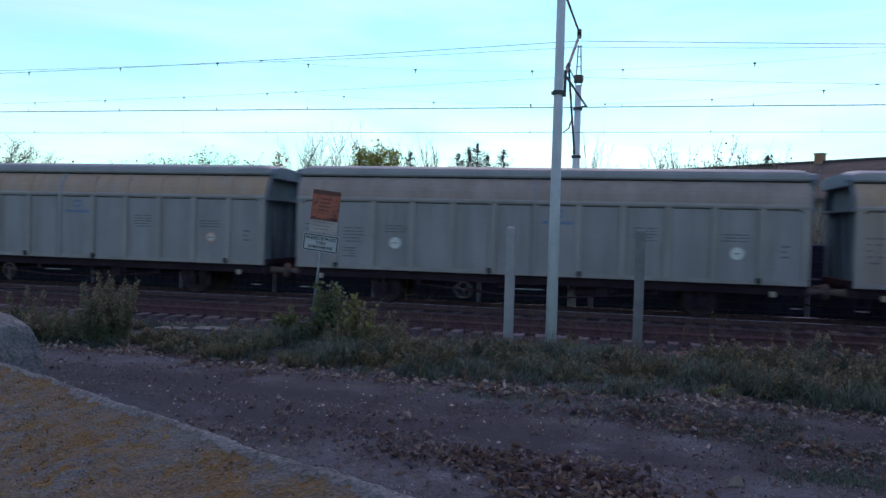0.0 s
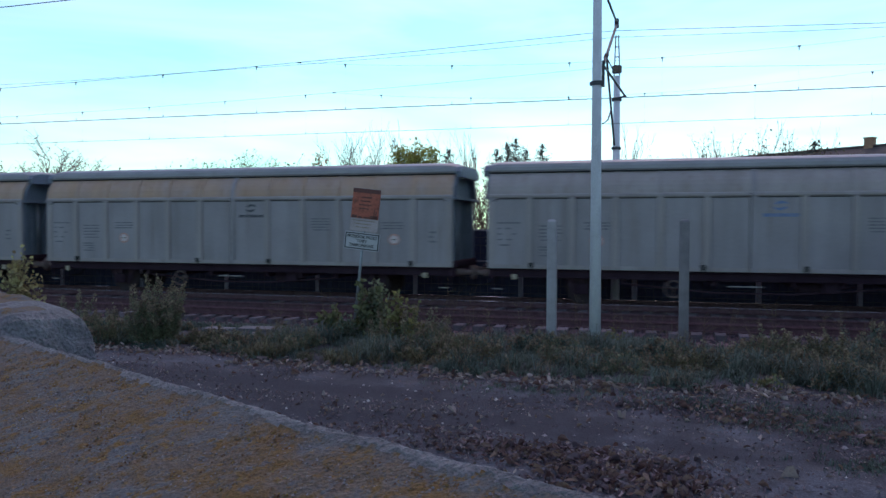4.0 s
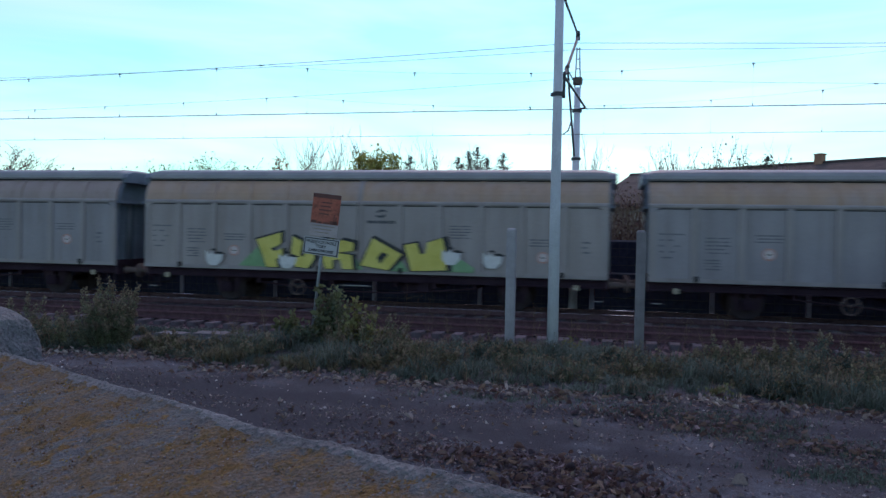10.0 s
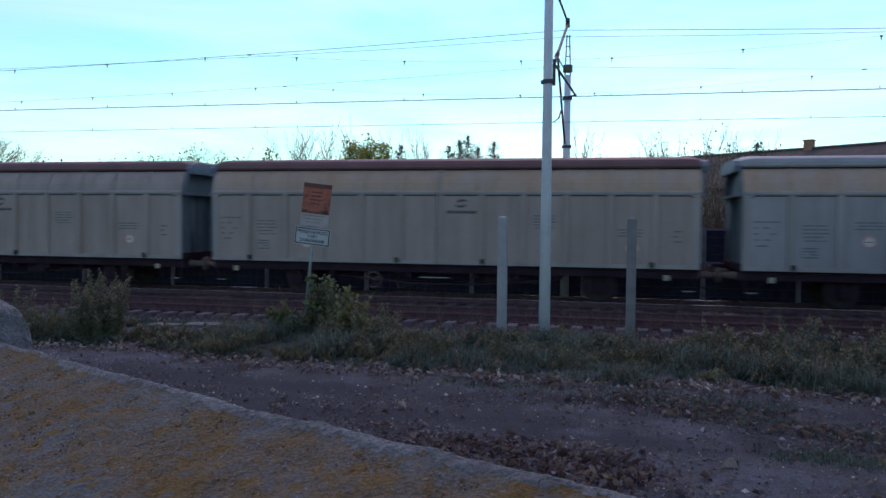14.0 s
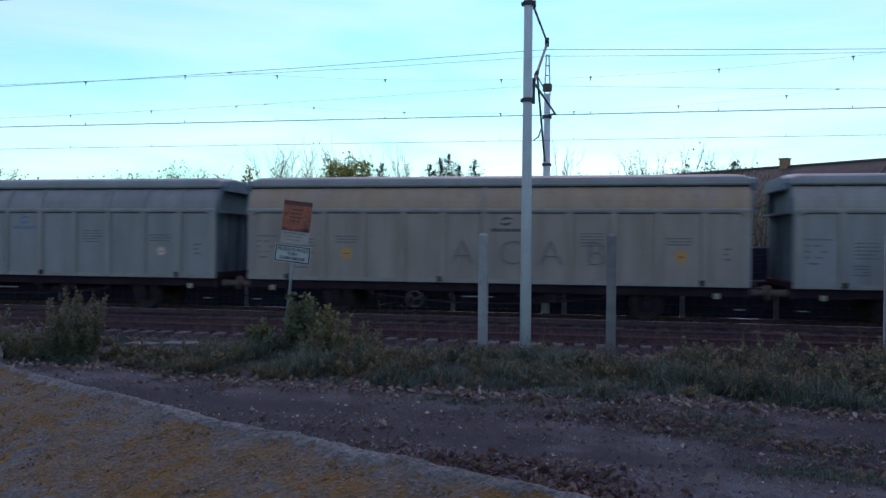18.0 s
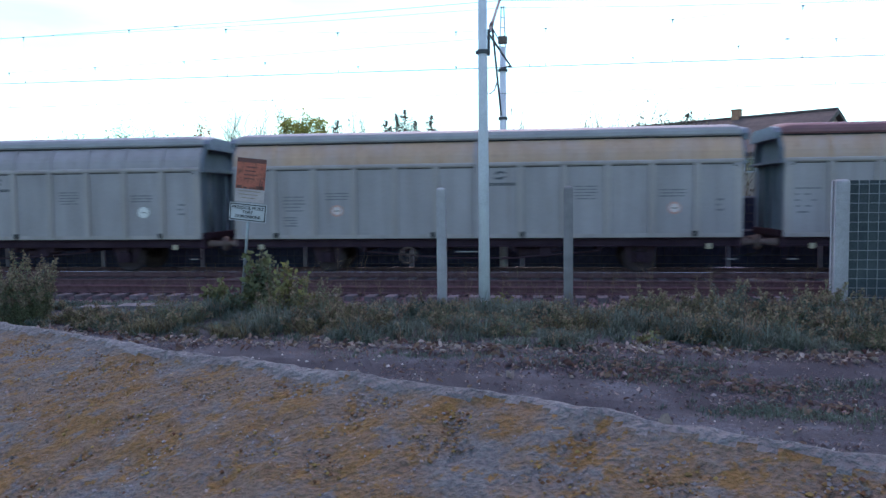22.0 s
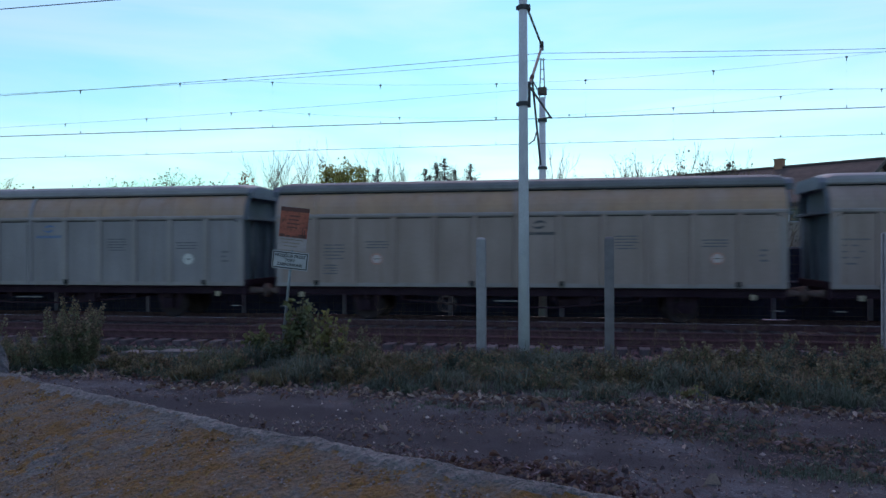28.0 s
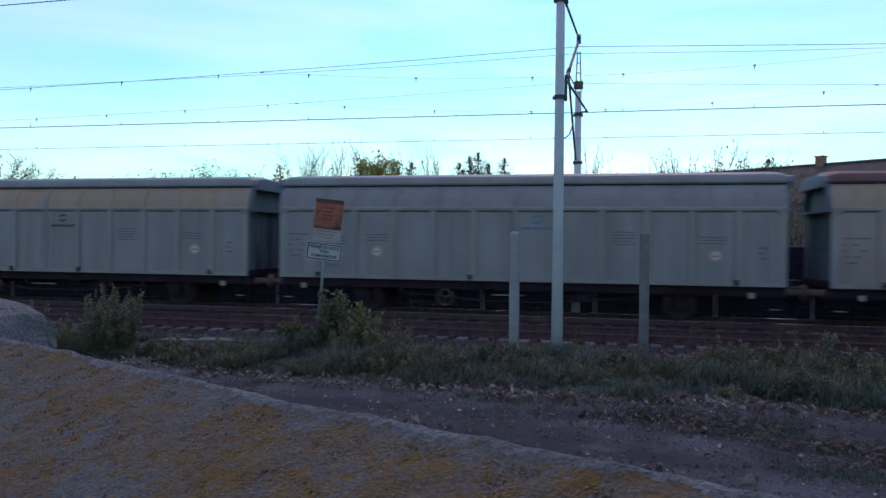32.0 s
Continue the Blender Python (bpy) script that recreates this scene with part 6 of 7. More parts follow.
def litter():
    r = np.random.default_rng(33)
    pts = []
    blobs = [(-0.5, 8.05, 0.7, 0.2, 1150), (0.3, 7.45, 0.45, 0.24, 1000), (-1.7, 8.5, 0.5, 0.2, 300), (1.8, 10.1, 0.5, 0.22, 520), (1.2, 10.6, 0.5, 0.2, 260), (3.0, 9.5, 0.6, 0.25, 420), (3.2, 8.7, 0.5, 0.2, 300),
             (-2.5, 9.2, 0.9, 0.2, 170), (0.3, 10.2, 1.2, 0.3, 260), (-3.0, 8.2, 0.6, 0.25, 150), (1.8, 7.0, 0.9, 0.4, 260)]
    for bx, by, sx, sy, n in blobs:
        for _ in range(n):
            pts.append((r.normal(bx, sx), r.normal(by, sy)))
    drift = []
    for bx, by, sx, sy, n in ((-0.3, 7.95, 0.6, 0.2, 260), (0.4, 7.4, 0.4, 0.22, 240), (1.75, 10.05, 0.4, 0.16, 120), (2.9, 9.45, 0.3, 0.13, 90), (3.3, 8.6, 0.3, 0.14, 80), (0.5, 10.3, 0.4, 0.12, 45), (-0.6, 10.9, 0.6, 0.15, 40)):
        for _ in range(n):
            x, y = r.normal(bx, sx), r.normal(by, sy)
            drift.append((x, y, ground_height(x, y) + r.uniform(0.015, 0.05)))
    leaves("drifted_leaves", np.array(drift[::2]), 0.095, M["leaf_rust"], "large curled brown leaves drifted together on the road", "leaf litter", seed=88, flat=True, curl=1.2, narrow=0.62)
    leaves("drifted_leaves", np.array(drift[1::2]), 0.085, M["leaf_dead"], "curled dead leaves drifted together on the road", "leaf litter", seed=89, flat=True, curl=1.3, narrow=0.55)
    for _ in range(2600):
        x = r.uniform(-20, 14)
        pts.append((x, verge_front(x) + r.normal(-0.15, 0.28)))
    for _ in range(2600):
        x, y = r.uniform(-9, 8), r.uniform(5.6, 11.5)
        if noise.noise(Vector((x * 0.6, y * 1.1, 19))) > -0.1:
            pts.append((x, y))
    for _ in range(900):
        x = r.uniform(-14, 12)
        pts.append((x, r.uniform(11.6, 16)))
    foot = np.array([(x, verge_front(x) + r.normal(-0.14, 0.22)) for x in r.uniform(-16, 12, 1700)])
    F = np.array([(x, y, ground_height(x, y) + r.uniform(0.01, 0.06)) for x, y in foot])
    leaves("maple_leaves", F[:750], 0.1, M["leaf_rust"], "large brown fallen leaves at the verge's foot", "leaf litter", seed=28, flat=True, curl=0.9, narrow=0.58)
    leaves("pale_maple_leaves", F[750:], 0.1, M["leaf_tan"], "large pale fallen leaves at the verge's foot", "leaf litter", seed=29, flat=True, curl=0.9, narrow=0.58)
    P = np.array([(x, y, ground_height(x, y) + r.uniform(0.004, 0.03)) for x, y in pts])
    k = r.random(len(P))
    leaves("fallen_leaves", P[k < 0.62], 0.046, M["leaf_dead"], "brown curled leaves littering the road", "leaf litter", seed=8, flat=True, curl=1.2, narrow=0.62)
    leaves("pale_leaves", P[(k >= 0.62) & (k < 0.84)], 0.05, M["leaf_tan"], "pale dry leaves littering the road", "leaf litter", seed=9, flat=True, curl=1.1, narrow=0.55)
    leaves("rusty_leaves", P[(k >= 0.84)], 0.07, M["leaf_rust"], "rust-coloured leaves littering the road", "leaf litter", seed=10, flat=True, curl=0.9, narrow=0.7)
    bits = np.array([(x, y, ground_height(x, y) + 0.006) for x, y in zip(r.uniform(-9, 8, 26000), r.uniform(5.4, 11.9, 26000)) if noise.noise(Vector((x * 0.5, y * 1.5, 4))) + 0.3 * noise.noise(Vector((x * 2.1, y * 4.5, 5))) > -0.05])
    leaves("leaf_crumbs", bits[::3], 0.036, M["leaf_dead"], "crumbled leaf scraps trodden into the road", "leaf litter", seed=18, flat=True, curl=0.6, narrow=0.5)
    leaves("pale_crumbs", bits[1::3], 0.036, M["leaf_tan"], "pale straw and leaf scraps trodden into the road", "leaf litter", seed=20, flat=True, curl=0.5, narrow=0.38)
    leaves("dirt_crumbs", bits[2::6], 0.022, M["bark"], "dark scraps of bark and dirt on the road", "leaf litter", seed=19, flat=True, curl=0.9)
    for k, (x, y) in enumerate(((1.7, 7.95), (1.62, 9.1), (-1.75, 9.4), (2.7, 9.9), (0.2, 9.7), (-3.6, 9.9))):
        b = np.array([(x, y, ground_height(x, y) + 0.035)])
        leaves("dry_leaf", b, 0.17 if k == 0 else 0.12, M["leaf_tan"], "single large curled tan leaf on the road", "leaf", seed=70 + k, flat=True, curl=1.3, narrow=0.8, kind="")
    # pale stones
    v, f = [], []
    for i in range(520):
        x, y = r.uniform(-9, 8), r.uniform(5.5, 11.8)
        s = abs(r.normal(0, 0.011)) + 0.006
        z = ground_height(x, y) + s * 0.2
        b = len(v)
        for dx, dy, dz in ((1, 0, 0), (0, 1, 0.1), (-1, 0, 0), (0, -1, -0.1), (0.1, 0.1, 0.8), (0, 0, -0.6)):
            v.append((x + s * dx * r.uniform(0.7, 1.3), y + s * dy * r.uniform(0.7, 1.3), z + s * dz))
        for q in ((0, 1, 4), (1, 2, 4), (2, 3, 4), (3, 0, 4), (1, 0, 5), (2, 1, 5), (3, 2, 5), (0, 3, 5)):
            f.append([b + k for k in q])
    tagged(soup("road_stones", v, f, M["stone"]), "small pale stones scattered over the road", "stones", kind="stuff")
    # loose ballast stones beside the near track
    v, f = [], []
    for i in range(21000):
        x, y = r.uniform(-24, 14), r.uniform(15.4, 22.4)
        s = r.uniform(0.02, 0.045)
        top = float(np.interp(y, (15.25, 15.7, 16.2, 17.0, 17.8, 18.5, 19.0), (0.185, 0.225, 0.2, 0.02, -0.11, -0.12, -0.01)))
        if 18.4 < y < 21.1 and (x + 38.13) % 0.5 < 0.26:
            continue
        z = top + r.uniform(-0.01, 0.02)
        b = len(v)
        for dx, dy, dz in ((1, 0, 0), (0, 1, 0.2), (-1, 0, 0), (0, -1, -0.2), (0.1, 0.1, 0.9), (0, 0, -0.6)):
            v.append((x + s * dx * r.uniform(0.6, 1.3), y + s * dy * r.uniform(0.6, 1.3), z + s * dz))
        for q in ((0, 1, 4), (1, 2, 4), (2, 3, 4), (3, 0, 4), (1, 0, 5), (2, 1, 5), (3, 2, 5), (0, 3, 5)):
            f.append([b + k for k in q])
    tagged(soup("ballast_stones", v, f, M["ballast_stone"]), "loose brown crushed stones of the track bed", "ballast", kind="stuff")


litter()


def weed_bush(x, y, h, rad, stems, leafmat, label, seed, per=55, size=0.05, tip_straw=True):
    r = np.random.default_rng(seed)
    e = tagged(new("shrub"), label, "shrub", "roadside shrubs")
    e.matrix_world = pose(x, y, ground_height(x, y) - 0.03)
    bm = bmesh.new()
    pts = []
    for i in range(stems):
        a = r.uniform(0, 2 * math.pi)
        b = abs(r.normal(0, 0.45)) * rad
        hh = h * r.uniform(0.55, 1.0) * (1 - 0.35 * b / rad)
        p0 = Vector((b * 0.4 * math.cos(a), b * 0.4 * math.sin(a), 0))
        p1 = Vector((b * math.cos(a) + r.normal(0, 0.04), b * math.sin(a) + r.normal(0, 0.04), hh * 0.6))
        p2 = p1 + Vector((0.25 * b * math.cos(a) + r.normal(0, 0.05), 0.25 * b * math.sin(a) + r.normal(0, 0.05), hh * 0.4))
        rod(bm, p0, p1, 0.006, 0.004, 4, False)
        rod(bm, p1, p2, 0.004, 0.0015, 4, False)
        for k in range(per):
            t = r.uniform(0.08, 1.0)
            q = p0.lerp(p1, t / 0.6) if t < 0.6 else p1.lerp(p2, (t - 0.6) / 0.4)
            w = 0.11 * (1.15 - t) + 0.015
            pts.append((q.x + r.normal(0, w), q.y + r.normal(0, w), max(0.02, q.z + r.normal(0, w * 0.6))))
    part("stalk", bm, M["twig"], e)
    leaves("foliage", np.array(pts), size, leafmat, "", "", e, seed + 1)
    return e


def plume_bush(x, y, h, rad, stems, leafmat, label, seed, per=75, size=0.055):
    """Feathery upright weed: every stem carries a narrow plume of small leaves."""
    r = np.random.default_rng(seed)
    e = tagged(new("shrub"), label, "shrub", "roadside shrubs")
    e.matrix_world = pose(x, y, ground_height(x, y) - 0.03)
    bm = bmesh.new()
    pts, tips = [], []
    for i in range(stems):
        a, b = r.uniform(0, 2 * math.pi), rad * math.sqrt(r.random())
        hh = h * (r.uniform(0.8, 1.0) if i % 4 == 0 else r.uniform(0.35, 0.68)) * (1 - 0.35 * (b / rad) ** 2)
        p0 = Vector((b * 0.55 * math.cos(a), b * 0.55 * math.sin(a), 0))
        p2 = Vector((b * 1.1 * math.cos(a) + r.normal(0, 0.05), b * 1.1 * math.sin(a) + r.normal(0, 0.05), hh))
        rod(bm, p0, p2, 0.006, 0.002, 4, False)
        for k in range(int(per * 1.5)):
            t = r.beta(1.5, 1.15)
            q = p0.lerp(p2, t)
            w = 0.06 * (1.1 - t) + 0.012
            (tips if t > 0.86 else pts).append((q.x + r.normal(0, w), q.y + r.normal(0, w), max(0.02, q.z + r.normal(0, 0.03))))
    part("stalk", bm, M["twig"], e)
    leaves("foliage", np.array(pts), size * 0.85, leafmat, "", "", e, seed + 1, narrow=0.3)
    leaves("seed_head", np.array(tips), size * 0.7, M["straw"], "", "", e, seed + 2)["kind"] = "stuff"
    return e


plume_bush(-8.5, 13.1, 1.5, 0.52, 90, M["leaf_mug"], "dense feathery mugwort bush in the verge", 41, 130, 0.06)
plume_bush(-9.45, 12.9, 0.85, 0.4, 22, M["leaf_mug"], "feathery green weed beside the bush", 42, 120)
plume_bush(-10.6, 13.4, 1.0, 0.5, 26, M["leaf_mug"], "feathery green weed in the verge", 43, 120)
plume_bush(-7.7, 13.2, 0.5, 0.4, 16, M["grass_olive"], "low feathery weed in the verge", 53)
weed_bush(-4.55, 14.25, 1.35, 0.4, 24, M["leaf_mug"], "green maple seedlings beside the leaning sign", 44, 50, 0.08)
weed_bush(-4.7, 14.2, 1.5, 0.2, 7, M["leaf_maple"], "pale yellow-green maple seedling beside the sign", 54, 40, 0.11)
weed_bush(-3.95, 14.0, 1.08, 0.38, 18, M["leaf_olive"], "yellowing maple seedlings in the verge", 55, 30, 0.09)
plume_bush(-3.75, 13.9, 0.9, 0.75, 60, M["leaf_mug"], "grey-green weedy bush in the verge", 45, 110)
weed_bush(-5.45, 14.3, 0.8, 0.28, 12, M["leaf_maple"], "yellow-green seedling at the foot of the sign", 46, 42, 0.1)
weed_bush(-4.95, 14.0, 0.6, 0.3, 12, M["leaf_green"], "low green weed beside the sign", 47, 50, 0.05)
weed_bush(-12.45, 13.9, 1.9, 0.5, 26, M["leaf_sere"], "yellow-tan leafed shrub at the road's edge", 48, 42, 0.1)
weed_bush(2.02, 11.7, 0.22, 0.12, 8, M["leaf_maple"], "small yellow-green weed at the road edge", 49, 9, 0.06)
weed_bush(-0.2, 14.7, 0.5, 0.25, 9, M["leaf_olive"], "yellowing weed at the foot of the mast", 51, 26, 0.05)
weed_bush(6.4, 14.9, 0.5, 0.25, 9, M["twig"], "small reddish weed against the fence", 50, 14, 0.035)
for i, (bx, by) in enumerate(((0.0, 12.6), (3.1, 12.2), (4.3, 12.5), (5.4, 12.0), (-2.3, 12.6), (-6.6, 12.8), (-0.9, 13.3), (1.2, 12.9), (2.2, 13.6), (6.6, 12.3), (7.6, 12.9), (3.6, 13.8), (-5.7, 13.1), (-3.2, 12.9), (5.2, 13.9))):
    plume_bush(bx, by, 0.4 + 0.2 * ((i * 7) % 5) / 4, 0.6, 34, M[("leaf_mug", "grass_olive", "grass")[i % 3]], "low leafy weeds mounded among the verge grass", 60 + i, 95, 0.05)
for i, (bx, by, bh, br) in enumerate(((2.4, 14.3, 0.62, 0.5), (3.2, 13.6, 0.6, 0.6), (3.9, 14.5, 0.8, 0.6), (4.7, 13.7, 0.72, 0.7), (5.5, 14.4, 0.78, 0.6), (5.0, 12.8, 0.6, 0.6), (6.3, 13.4, 0.68, 0.6), (7.2, 14.2, 0.75, 0.6), (4.2, 12.9, 0.5, 0.5), (2.7, 12.8, 0.45, 0.5), (-1.4, 13.9, 0.5, 0.5), (0.6, 13.8, 0.42, 0.5), (-3.0, 13.4, 0.55, 0.5), (-7.0, 12.9, 0.42, 0.45), (-9.9, 12.5, 0.6, 0.5))):
    plume_bush(bx, by, bh, br, 46, M[("leaf_mug", "grass", "grass", "grass_olive")[(i * 3) % 4]], "tangled mound of weeds and dying grass in the verge", 300 + i, 90, 0.06)
for i, (bx, by) in enumerate(((-2.6, 14.4), (-6.2, 13.6), (0.9, 14.4), (2.9, 14.6), (4.4, 14.4), (-1.7, 14.5), (6.0, 14.2), (3.4, 14.9), (5.0, 14.8), (1.6, 13.2))):
    plume_bush(bx, by, 0.5 + 0.1 * (i % 3), 0.45, 18, M["straw"] if i % 2 else M["grass_olive"], "dry brown weeds gone to seed in the verge", 260 + i, 30, 0.03)


def dead_weed(x, y, h, seed):
    """Bare brown stalk with side twigs."""
    r = np.random.default_rng(seed)
    weed = new("dead_weed")
    weed.matrix_world = pose(x, y, ground_height(x, y) - 0.02)
    tagged(weed, "bare brown dried weed stalks in the verge", "weed", "dried weeds")
    for s in range(3):
        bm = bmesh.new()
        top = Vector((r.normal(0, 0.12), r.normal(0, 0.1), h * r.uniform(0.7, 1)))
        rod(bm, (r.normal(0, 0.04), r.normal(0, 0.04), 0), top, 0.005, 0.002, 4, False)
        for k in range(9):
            t = r.uniform(0.35, 1)
            a = top * t
            b = a + Vector((r.normal(0, 0.1), r.normal(0, 0.08), r.uniform(0.05, 0.16)))
            rod(bm, a, b, 0.0025, 0.001, 3, False)
        tagged(part("stalk", bm, M["twig"], weed), kind="stuff")


for i, (bx, by, hh) in enumerate(((-3.3, 14.9, 1.25), (-2.9, 15.2, 1.0), (-5.9, 15.1, 0.9), (-6.4, 15.3, 0.8), (-1.9, 15.6, 0.8), (1.9, 15.8, 0.8), (2.3, 15.6, 0.7), (3.4, 15.5, 0.75), (4.6, 15.4, 0.8), (-2.4, 14.7, 0.85), (5.1, 15.7, 0.7), (-0.2, 15.9, 0.6), (0.2, 16.0, 0.75), (0.6, 15.7, 0.7), (-0.9, 15.9, 0.8), (1.5, 16.0, 0.7), (2.8, 16.0, 0.85), (3.9, 16.1, 0.9), (4.2, 15.8, 0.75), (5.6, 16.0, 0.9), (6.2, 15.8, 0.8), (-3.8, 15.3, 0.9), (-4.9, 15.4, 0.8), (-7.0, 15.0, 0.8), (-10.0, 14.3, 0.8), (7.0, 16.0, 0.9))):
    dead_weed(bx, by, hh, 80 + i)


def bare_tree(x, y, h, seed, width=0.3, leafmat=None, nleaf=0, label="leafless grey tree beyond the railway", lsize=0.14, trunk=0.09):
    r = np.random.default_rng(seed)
    e = tagged(new("tree"), label, "tree", "trees beyond the railway")
    e.matrix_world = pose(x, y, 0.1)
    bm = bmesh.new()
    tips = []

    def grow(p, d, ln, rad, lvl):
        q = p
        for k in range(3):
            d = (d + Vector(r.normal(0, 0.12, 3)) + Vector((0, 0, 0.08))).normalized()
            n = q + d * ln / 3
            rod(bm, q, n, max(0.005, rad * (1 - 0.2 * k)), max(0.005, rad * (0.8 - 0.2 * k)), 5 if lvl < 2 else 3, False)
            q = n
            if lvl < 3:
                for s in range(2 if lvl else 3):
                    a = r.uniform(0, 2 * math.pi)
                    side = Vector((math.cos(a), math.sin(a), 0))
                    nd = (d * (1.0 - width) + side * (width + 0.25) + Vector((0, 0, 0.25))).normalized()
                    if k or lvl:
                        grow(q, nd, ln * r.uniform(0.42, 0.62), max(rad * 0.55, 0.008), lvl + 1)
            else:
                tips.append(q)
        tips.append(q)
    grow(Vector((0, 0, 0)), Vector((0, 0, 1)), h * 0.56, trunk, 0)
    part("trunk", bm, M["bark"], e)
    if leafmat is not None:
        pts = np.array([tips[i] for i in r.integers(0, len(tips), nleaf)]) + r.normal(0, 0.07, (nleaf, 3))
        leaves("crown", pts, lsize, leafmat, "", "", e, seed)
    return e


def leafy_tree(x, y, h, rad, seed, leafmat, label, n=1500, size=0.2):
    r = np.random.default_rng(seed)
    e = tagged(new("tree"), label, "tree", "trees beyond the railway")
    e.matrix_world = pose(x, y, 0.1)
    bm = bmesh.new()
    rod(bm, (0, 0, 0), (0, 0, h * 0.85), 0.16, 0.03, 8, False)
    pts = []
    for k in range(26):
        a, zz = r.uniform(0, 2 * math.pi), h * (r.uniform(0.76, 1.0) if k % 4 else r.uniform(0.45, 0.8))
        rr = rad * math.sqrt(max(0.05, 1 - ((zz / h - 0.62) / 0.42) ** 2)) * r.uniform(0.4, 1.05)
        c = Vector((rr * math.cos(a), rr * math.sin(a), zz))
        rod(bm, (0, 0, zz * 0.75), c, 0.035, 0.01, 4, False)
        # upright shoots stand out of the crown
        if k % 3 == 0:
            top = c + Vector((r.normal(0, 0.08), 0, r.uniform(0.3, 0.65) * rad))
            rod(bm, c, top, 0.012, 0.005, 3, False)
            for _ in range(14):
                pts.append(np.array(c.lerp(top, r.random())) + r.normal(0, 0.05, 3))
        for _ in range(n // 26):
            pts.append(np.array(c) + r.normal(0, 1, 3) * np.array((0.42, 0.42, 0.36)) * rad * 0.5)
    part("trunk", bm, M["bark"], e)
    leaves("crown", np.array(pts), size, leafmat, "", "", e, seed)


def spruce(x, y, h, rad, seed, label="dark ragged spruce beyond the railway"):
    r = np.random.default_rng(seed)
    e = tagged(new("tree"), label, "tree", "trees beyond the railway")
    e.matrix_world = pose(x, y, 0.1)
    bm = bmesh.new()
    rod(bm, (0, 0, 0), (0, 0, h), 0.12, 0.01, 6, False)
    pts = []
    z = h * 0.45
    while z < h:
        ln = min(2.6 * rad, 0.05 + 0.72 * (h - z)) * r.uniform(0.4, 1.2)
        for k in range(4):
            a = r.uniform(0, 2 * math.pi)
            tip = Vector((ln * math.cos(a), ln * math.sin(a), z + ln * r.uniform(0.0, 0.5)))
            rod(bm, (0, 0, z), tip, 0.016, 0.006, 3, False)
            for _ in range(11):
                t = r.uniform(0.1, 1)
                pts.append(np.array(Vector((0, 0, z)).lerp(tip, t)) + r.normal(0, 0.06, 3))
        z += r.uniform(0.06, 0.14)
    part("trunk", bm, M["bark"], e)
    leaves("needles", np.array(pts), 0.07, M["needle"], "", "", e, seed)


bare_tree(-40.2, 45, 8.6, 101, 0.5, M["leaf_rust"], 900, "bare spreading tree with a few brown leaves", 0.1, 0.1)
bare_tree(-43.0, 44, 8.0, 102, 0.5, M["leaf_rust"], 900, "bare spreading tree with a few brown leaves", 0.1, 0.1)
bare_tree(-38.2, 45, 7.5, 103, 0.5, M["leaf_rust"], 500, "bare spreading tree with a few brown leaves", 0.1, 0.08)
for i, (tx, th) in enumerate(((-26.5, 6.75), (-25.0, 6.9), (-23.6, 7.0), (-22.3, 6.9), (-28.2, 6.4))):
    bare_tree(tx, 44.5, th, 110 + i, 0.5, M["leaf_rust"] if i % 2 else M["leaf_olive"], 900, "young tree with sparse yellowing leaves", 0.09, 0.05)
leafy_tree(-19.3, 44, 6.9, 0.7, 120, M["leaf_orange"], "small tree with rust-orange leaves", 330, 0.12)
for i, (tx, th) in enumerate(((-18.45, 7.7), (-17.4, 7.6), (-16.9, 7.9), (-16.4, 7.7), (-15.9, 7.4))):
    bare_tree(tx, 45, th, 130 + i, 0.1 if i == 0 else 0.24, label="slim leafless tree beyond the railway", trunk=0.032)
bare_tree(-14.9, 45.5, 7.9, 134, 0.08, label="tall leafless sapling beyond the railway", trunk=0.035)
leafy_tree(-13.75, 44.5, 7.3, 1.2, 140, M["leaf_yellow"], "round tree with yellow-green leaves", 3400, 0.12)
leafy_tree(-12.6, 44.5, 7.15, 0.95, 141, M["leaf_yellow"], "round tree with yellow-green leaves", 2000, 0.12)
for i, (tx, th) in enumerate(((-11.0, 7.4), (-10.2, 7.5), (-9.3, 7.3), (-8.6, 7.0))):
    bare_tree(tx, 45, th, 150 + i, 0.12, label="slim leafless sapling beyond the railway", trunk=0.04)
for i, (tx, th, tr) in enumerate(((-8.35, 6.85, 0.55), (-7.7, 7.2, 0.6), (-7.2, 7.5, 0.6), (-6.62, 6.85, 0.45), (-5.65, 7.05, 0.3))):
    spruce(tx, 44.5, th, tr, 160 + i)
spruce(-11.25, 44.5, 6.95, 0.16, 168)
bare_tree(0.4, 45, 6.8, 170, 0.3, M["leaf_green"], 200, "small tree with a few leaves beyond the railway", 0.08, 0.04)
bare_tree(-0.8, 45, 7.4, 171, 0.12, label="slim leafless sapling beyond the railway", trunk=0.04)
for i, (tx, th) in enumerate(((2.95, 7.0), (3.6, 6.8), (4.9, 7.5), (5.8, 7.3), (6.65, 7.1), (7.2, 6.9), (7.6, 7.1))):
    bare_tree(tx, 45, th - 0.3, 180 + i, 0.03, M["leaf_green"], 420, "slim young tree with a few leaves", 0.08, 0.04)
spruce(8.75, 45, 7.0, 0.14, 190, "thin spruce top beyond the railway")
bare_tree(10.9, 47, 7.2, 192, 0.3, label="small leafless tree behind the house", trunk=0.04)
bare_tree(-0.4, 36, 4.8, 195, 0.35, M["leaf_rust"], 200, "twiggy brown shrub behind the far fence", 0.12, 0.04)


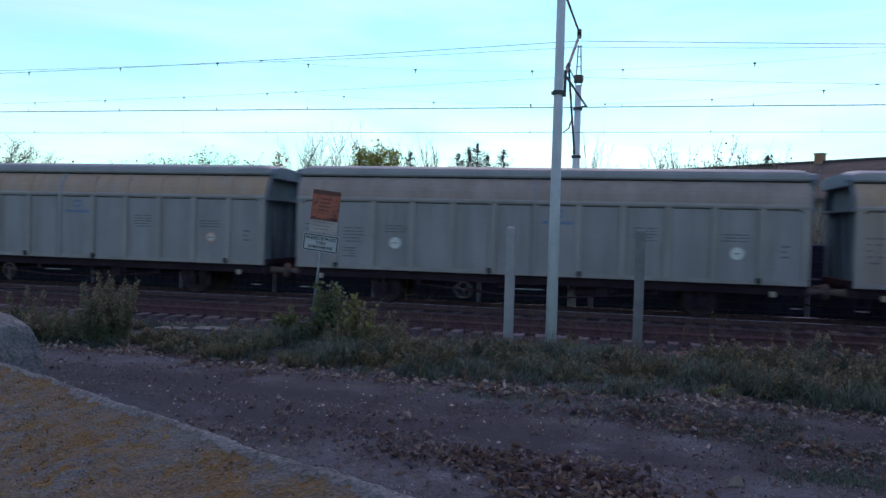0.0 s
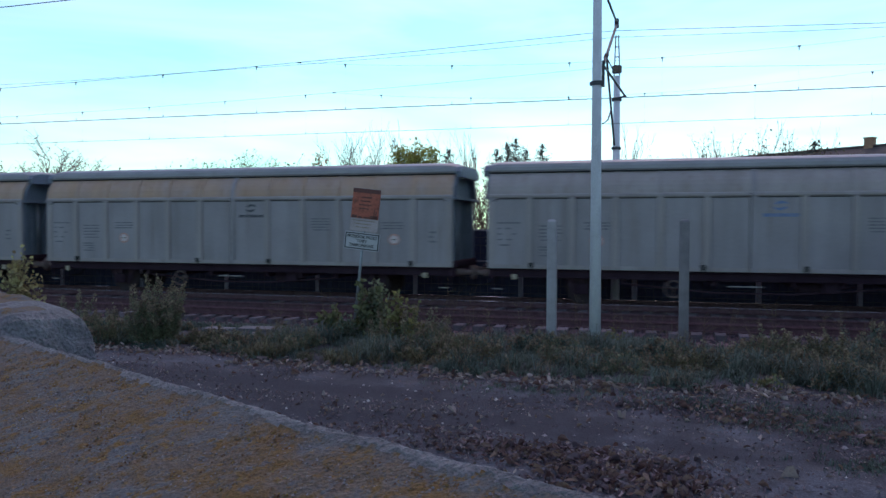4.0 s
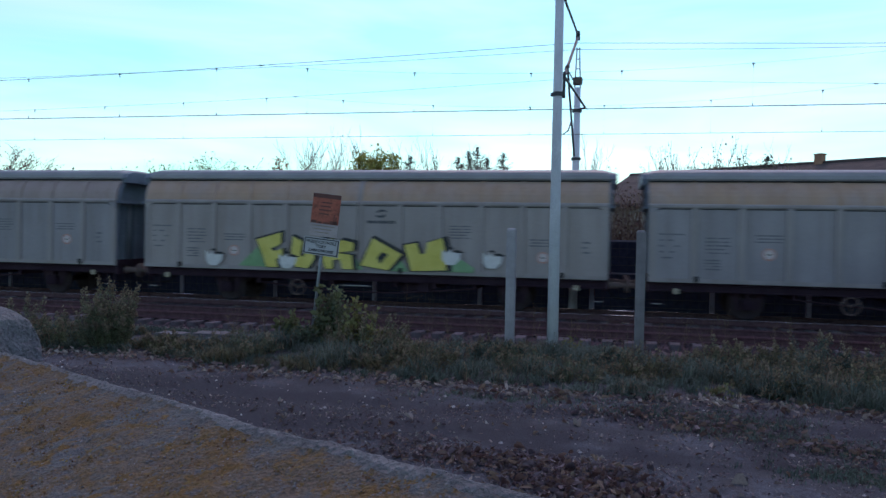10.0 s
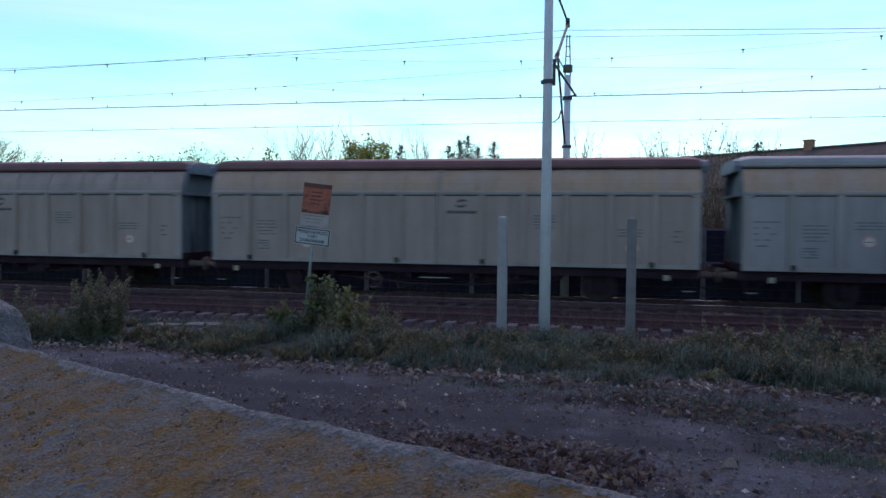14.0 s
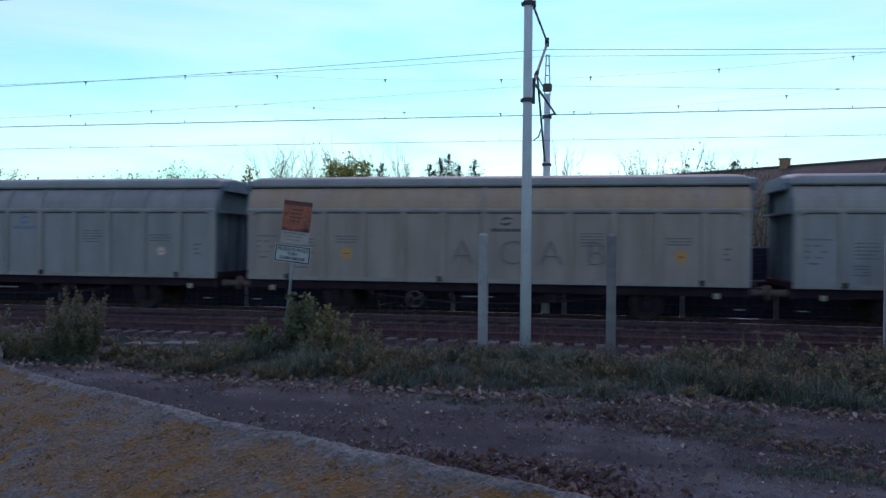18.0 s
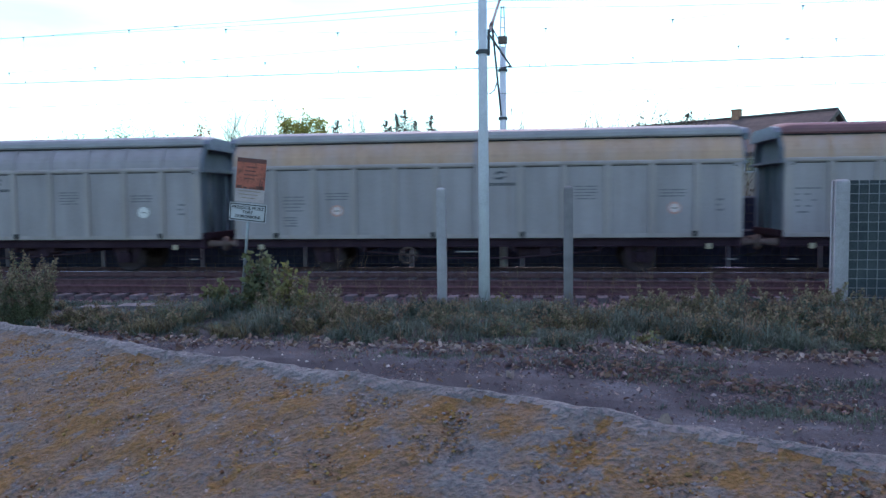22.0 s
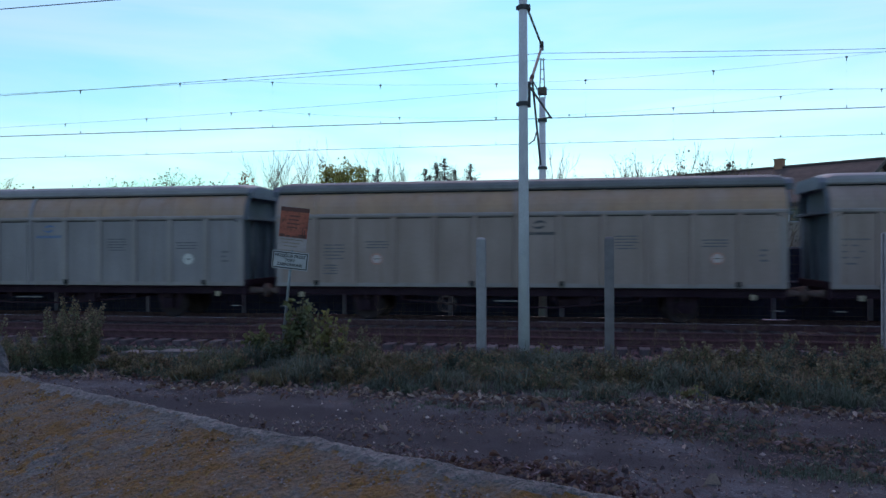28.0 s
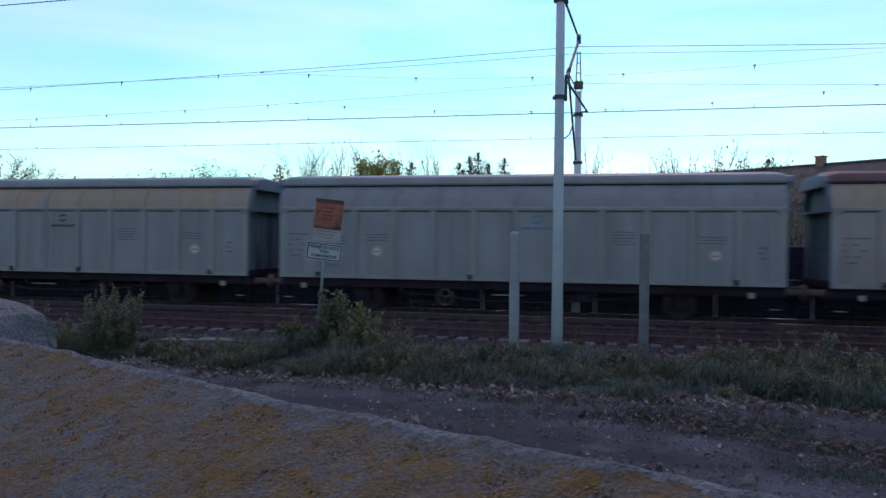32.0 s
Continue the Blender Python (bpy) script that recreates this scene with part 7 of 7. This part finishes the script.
def thicket(x0, x1, y, h, seed, material, label, dense=70, per=4, size=0.1):
    """A dense screen of fine upright twigs with leaves left on."""
    r = np.random.default_rng(seed)
    v, f, pts = [], [], []
    for i in range(int((x1 - x0) * dense)):
        x, yy = r.uniform(x0, x1), y + r.normal(0, 0.7)
        p = Vector((x, yy, 0.0))
        d = Vector((r.normal(0, 0.22), r.normal(0, 0.15), 1)).normalized()
        hh = h * r.uniform(0.5, 1.05)
        for k in range(4):
            q = p + d * hh / 4
            w = 0.02 * (1 - k / 5)
            b = len(v)
            v += [(p.x - w, p.y, p.z), (p.x + w, p.y + w, p.z), (q.x + w * 0.7, q.y + w, q.z), (q.x - w * 0.7, q.y, q.z)]
            f.append((b, b + 1, b + 2, b + 3))
            d = (d + Vector((r.normal(0, 0.22), r.normal(0, 0.15), 0))).normalized()
            p = q
            for _ in range(per):
                pts.append((q.x + r.normal(0, 0.16), q.y + r.normal(0, 0.15), q.z + r.normal(0, 0.2)))
    e = tagged(new("thicket"), label, "thicket", "thickets beyond the far fence", "stuff")
    t = soup("twigs", v, f, M["twig"])
    t.parent = e
    leaves("foliage", np.array(pts), size, material, "", "", e, seed)


thicket(-48, -22, 31.5, 4.9, 201, M["leaf_rust"], "brown autumn thicket behind the far fence")
thicket(-22, -12, 32, 5.0, 202, M["leaf_green"], "mixed green and brown thicket behind the far fence")
thicket(-12, 3.5, 30.5, 4.3, 203, M["leaf_rust"], "dense brown autumn thicket behind the far fence", 90, 4, 0.1)
thicket(3.5, 7.5, 30.5, 5.2, 204, M["straw"], "pale brown twiggy thicket behind the far fence", 130, 3, 0.09)


# ---------------------------------------------------------------- house beyond the railway
def house():
    e = tagged(new("house"), "weathered plaster house with brown tiled roof and brick chimney", "house")
    e.matrix_world = pose(14.9, 40.0, 0, 0, 0, 140)
    ln, hw, zr, ze = 17.0, 4.0, 6.5, 4.42        # length, half width, ridge and eave heights

    bm = bmesh.new()
    prof = [(-hw + 0.4, 0), (-hw + 0.4, ze + 0.1), (0, zr - 0.16), (hw - 0.4, ze + 0.1), (hw - 0.4, 0)]
    extrude_x(bm, prof, 0.25, ln)
    part("wall", bm, M["render_wall"], e)
    for s in (-1, 1):
        bm = bmesh.new()
        extrude_x(bm, [(0, zr), (s * hw, ze), (s * hw, ze - 0.12), (0, zr - 0.13)], 0, ln + 0.3)
        rf = part("roof_slope", bm, M["roof_tile"], e, "brown tiled roof slope")
        for k in range(11):
            b2 = bmesh.new()
            t0 = k / 11
            y, z = s * hw * t0, zr + (ze - zr) * t0
            box(b2, 0, ln + 0.3, min(y, y + s * 0.36), max(y, y + s * 0.36), z - 0.16, z + 0.03 - 0.2 * 0.0, 0)
            bmesh.ops.translate(b2, verts=[v for v in b2.verts if abs(v.co.y - (y + s * 0.36)) < 1e-4], vec=(0, 0, (ze - zr) / 11))
            part("tile_course", b2, M["roof_tile"], rf)
    for s in (-1, 1):
        bm = bmesh.new()
        extrude_x(bm, [(0, zr + 0.03), (s * hw, ze + 0.03), (s * hw, ze - 0.15), (0, zr - 0.18)], -0.05, 0.0)
        part("barge_board", bm, M["bark"], e)
    bm = bmesh.new()
    rod(bm, (0, 0, zr + 0.02), (ln + 0.3, 0, zr + 0.02), 0.1, seg=8)
    part("ridge_tiles", bm, M["roof_tile"], e)
    bm = bmesh.new()
    box(bm, 4.92, 5.32, -0.2, 0.2, zr - 0.5, zr + 0.45)
    ch = part("chimney", bm, M["brick"], e, "orange brick chimney")
    bm = bmesh.new()
    box(bm, 4.88, 5.36, -0.24, 0.24, zr + 0.43, zr + 0.49)
    part("chimney_cap", bm, M["brick"], ch)
    for x in (2.62,):
        for s in (1,):
            bm = bmesh.new()
            y = s * (hw - 0.4)
            for q in ((x - 0.3, x - 0.24, 3.5, 4.2), (x + 0.24, x + 0.3, 3.5, 4.2), (x - 0.24, x + 0.24, 3.5, 3.56), (x - 0.24, x + 0.24, 4.14, 4.2)):
                box(bm, q[0], q[1], y - 0.05, y + 0.05, q[2], q[3])
            wn = part("window", bm, M["sign_white"], e, "white window frame")
            bm = bmesh.new()
            box(bm, x - 0.24, x + 0.24, y - 0.012, y + 0.012, 3.56, 4.14)
            part("pane", bm, M["glass"], wn)


house()


# ---------------------------------------------------------------- concrete slabs by the track
for x, y, l, w, rz in ((-7.35, 15.05, 0.95, 0.45, 3), (-8.2, 14.75, 0.6, 0.4, -4)):
    bm = bmesh.new()
    box(bm, -l / 2, l / 2, -w / 2, w / 2, -0.15, 0.1, 0.015)
    ob = part("concrete_slab", bm, M["block"])
    ob.matrix_world = pose(x, y, 0.18, 0, 0, rz)
    tagged(ob, "pale concrete slab lying in the trackside grass", "slab", "trackside slabs")


motions()
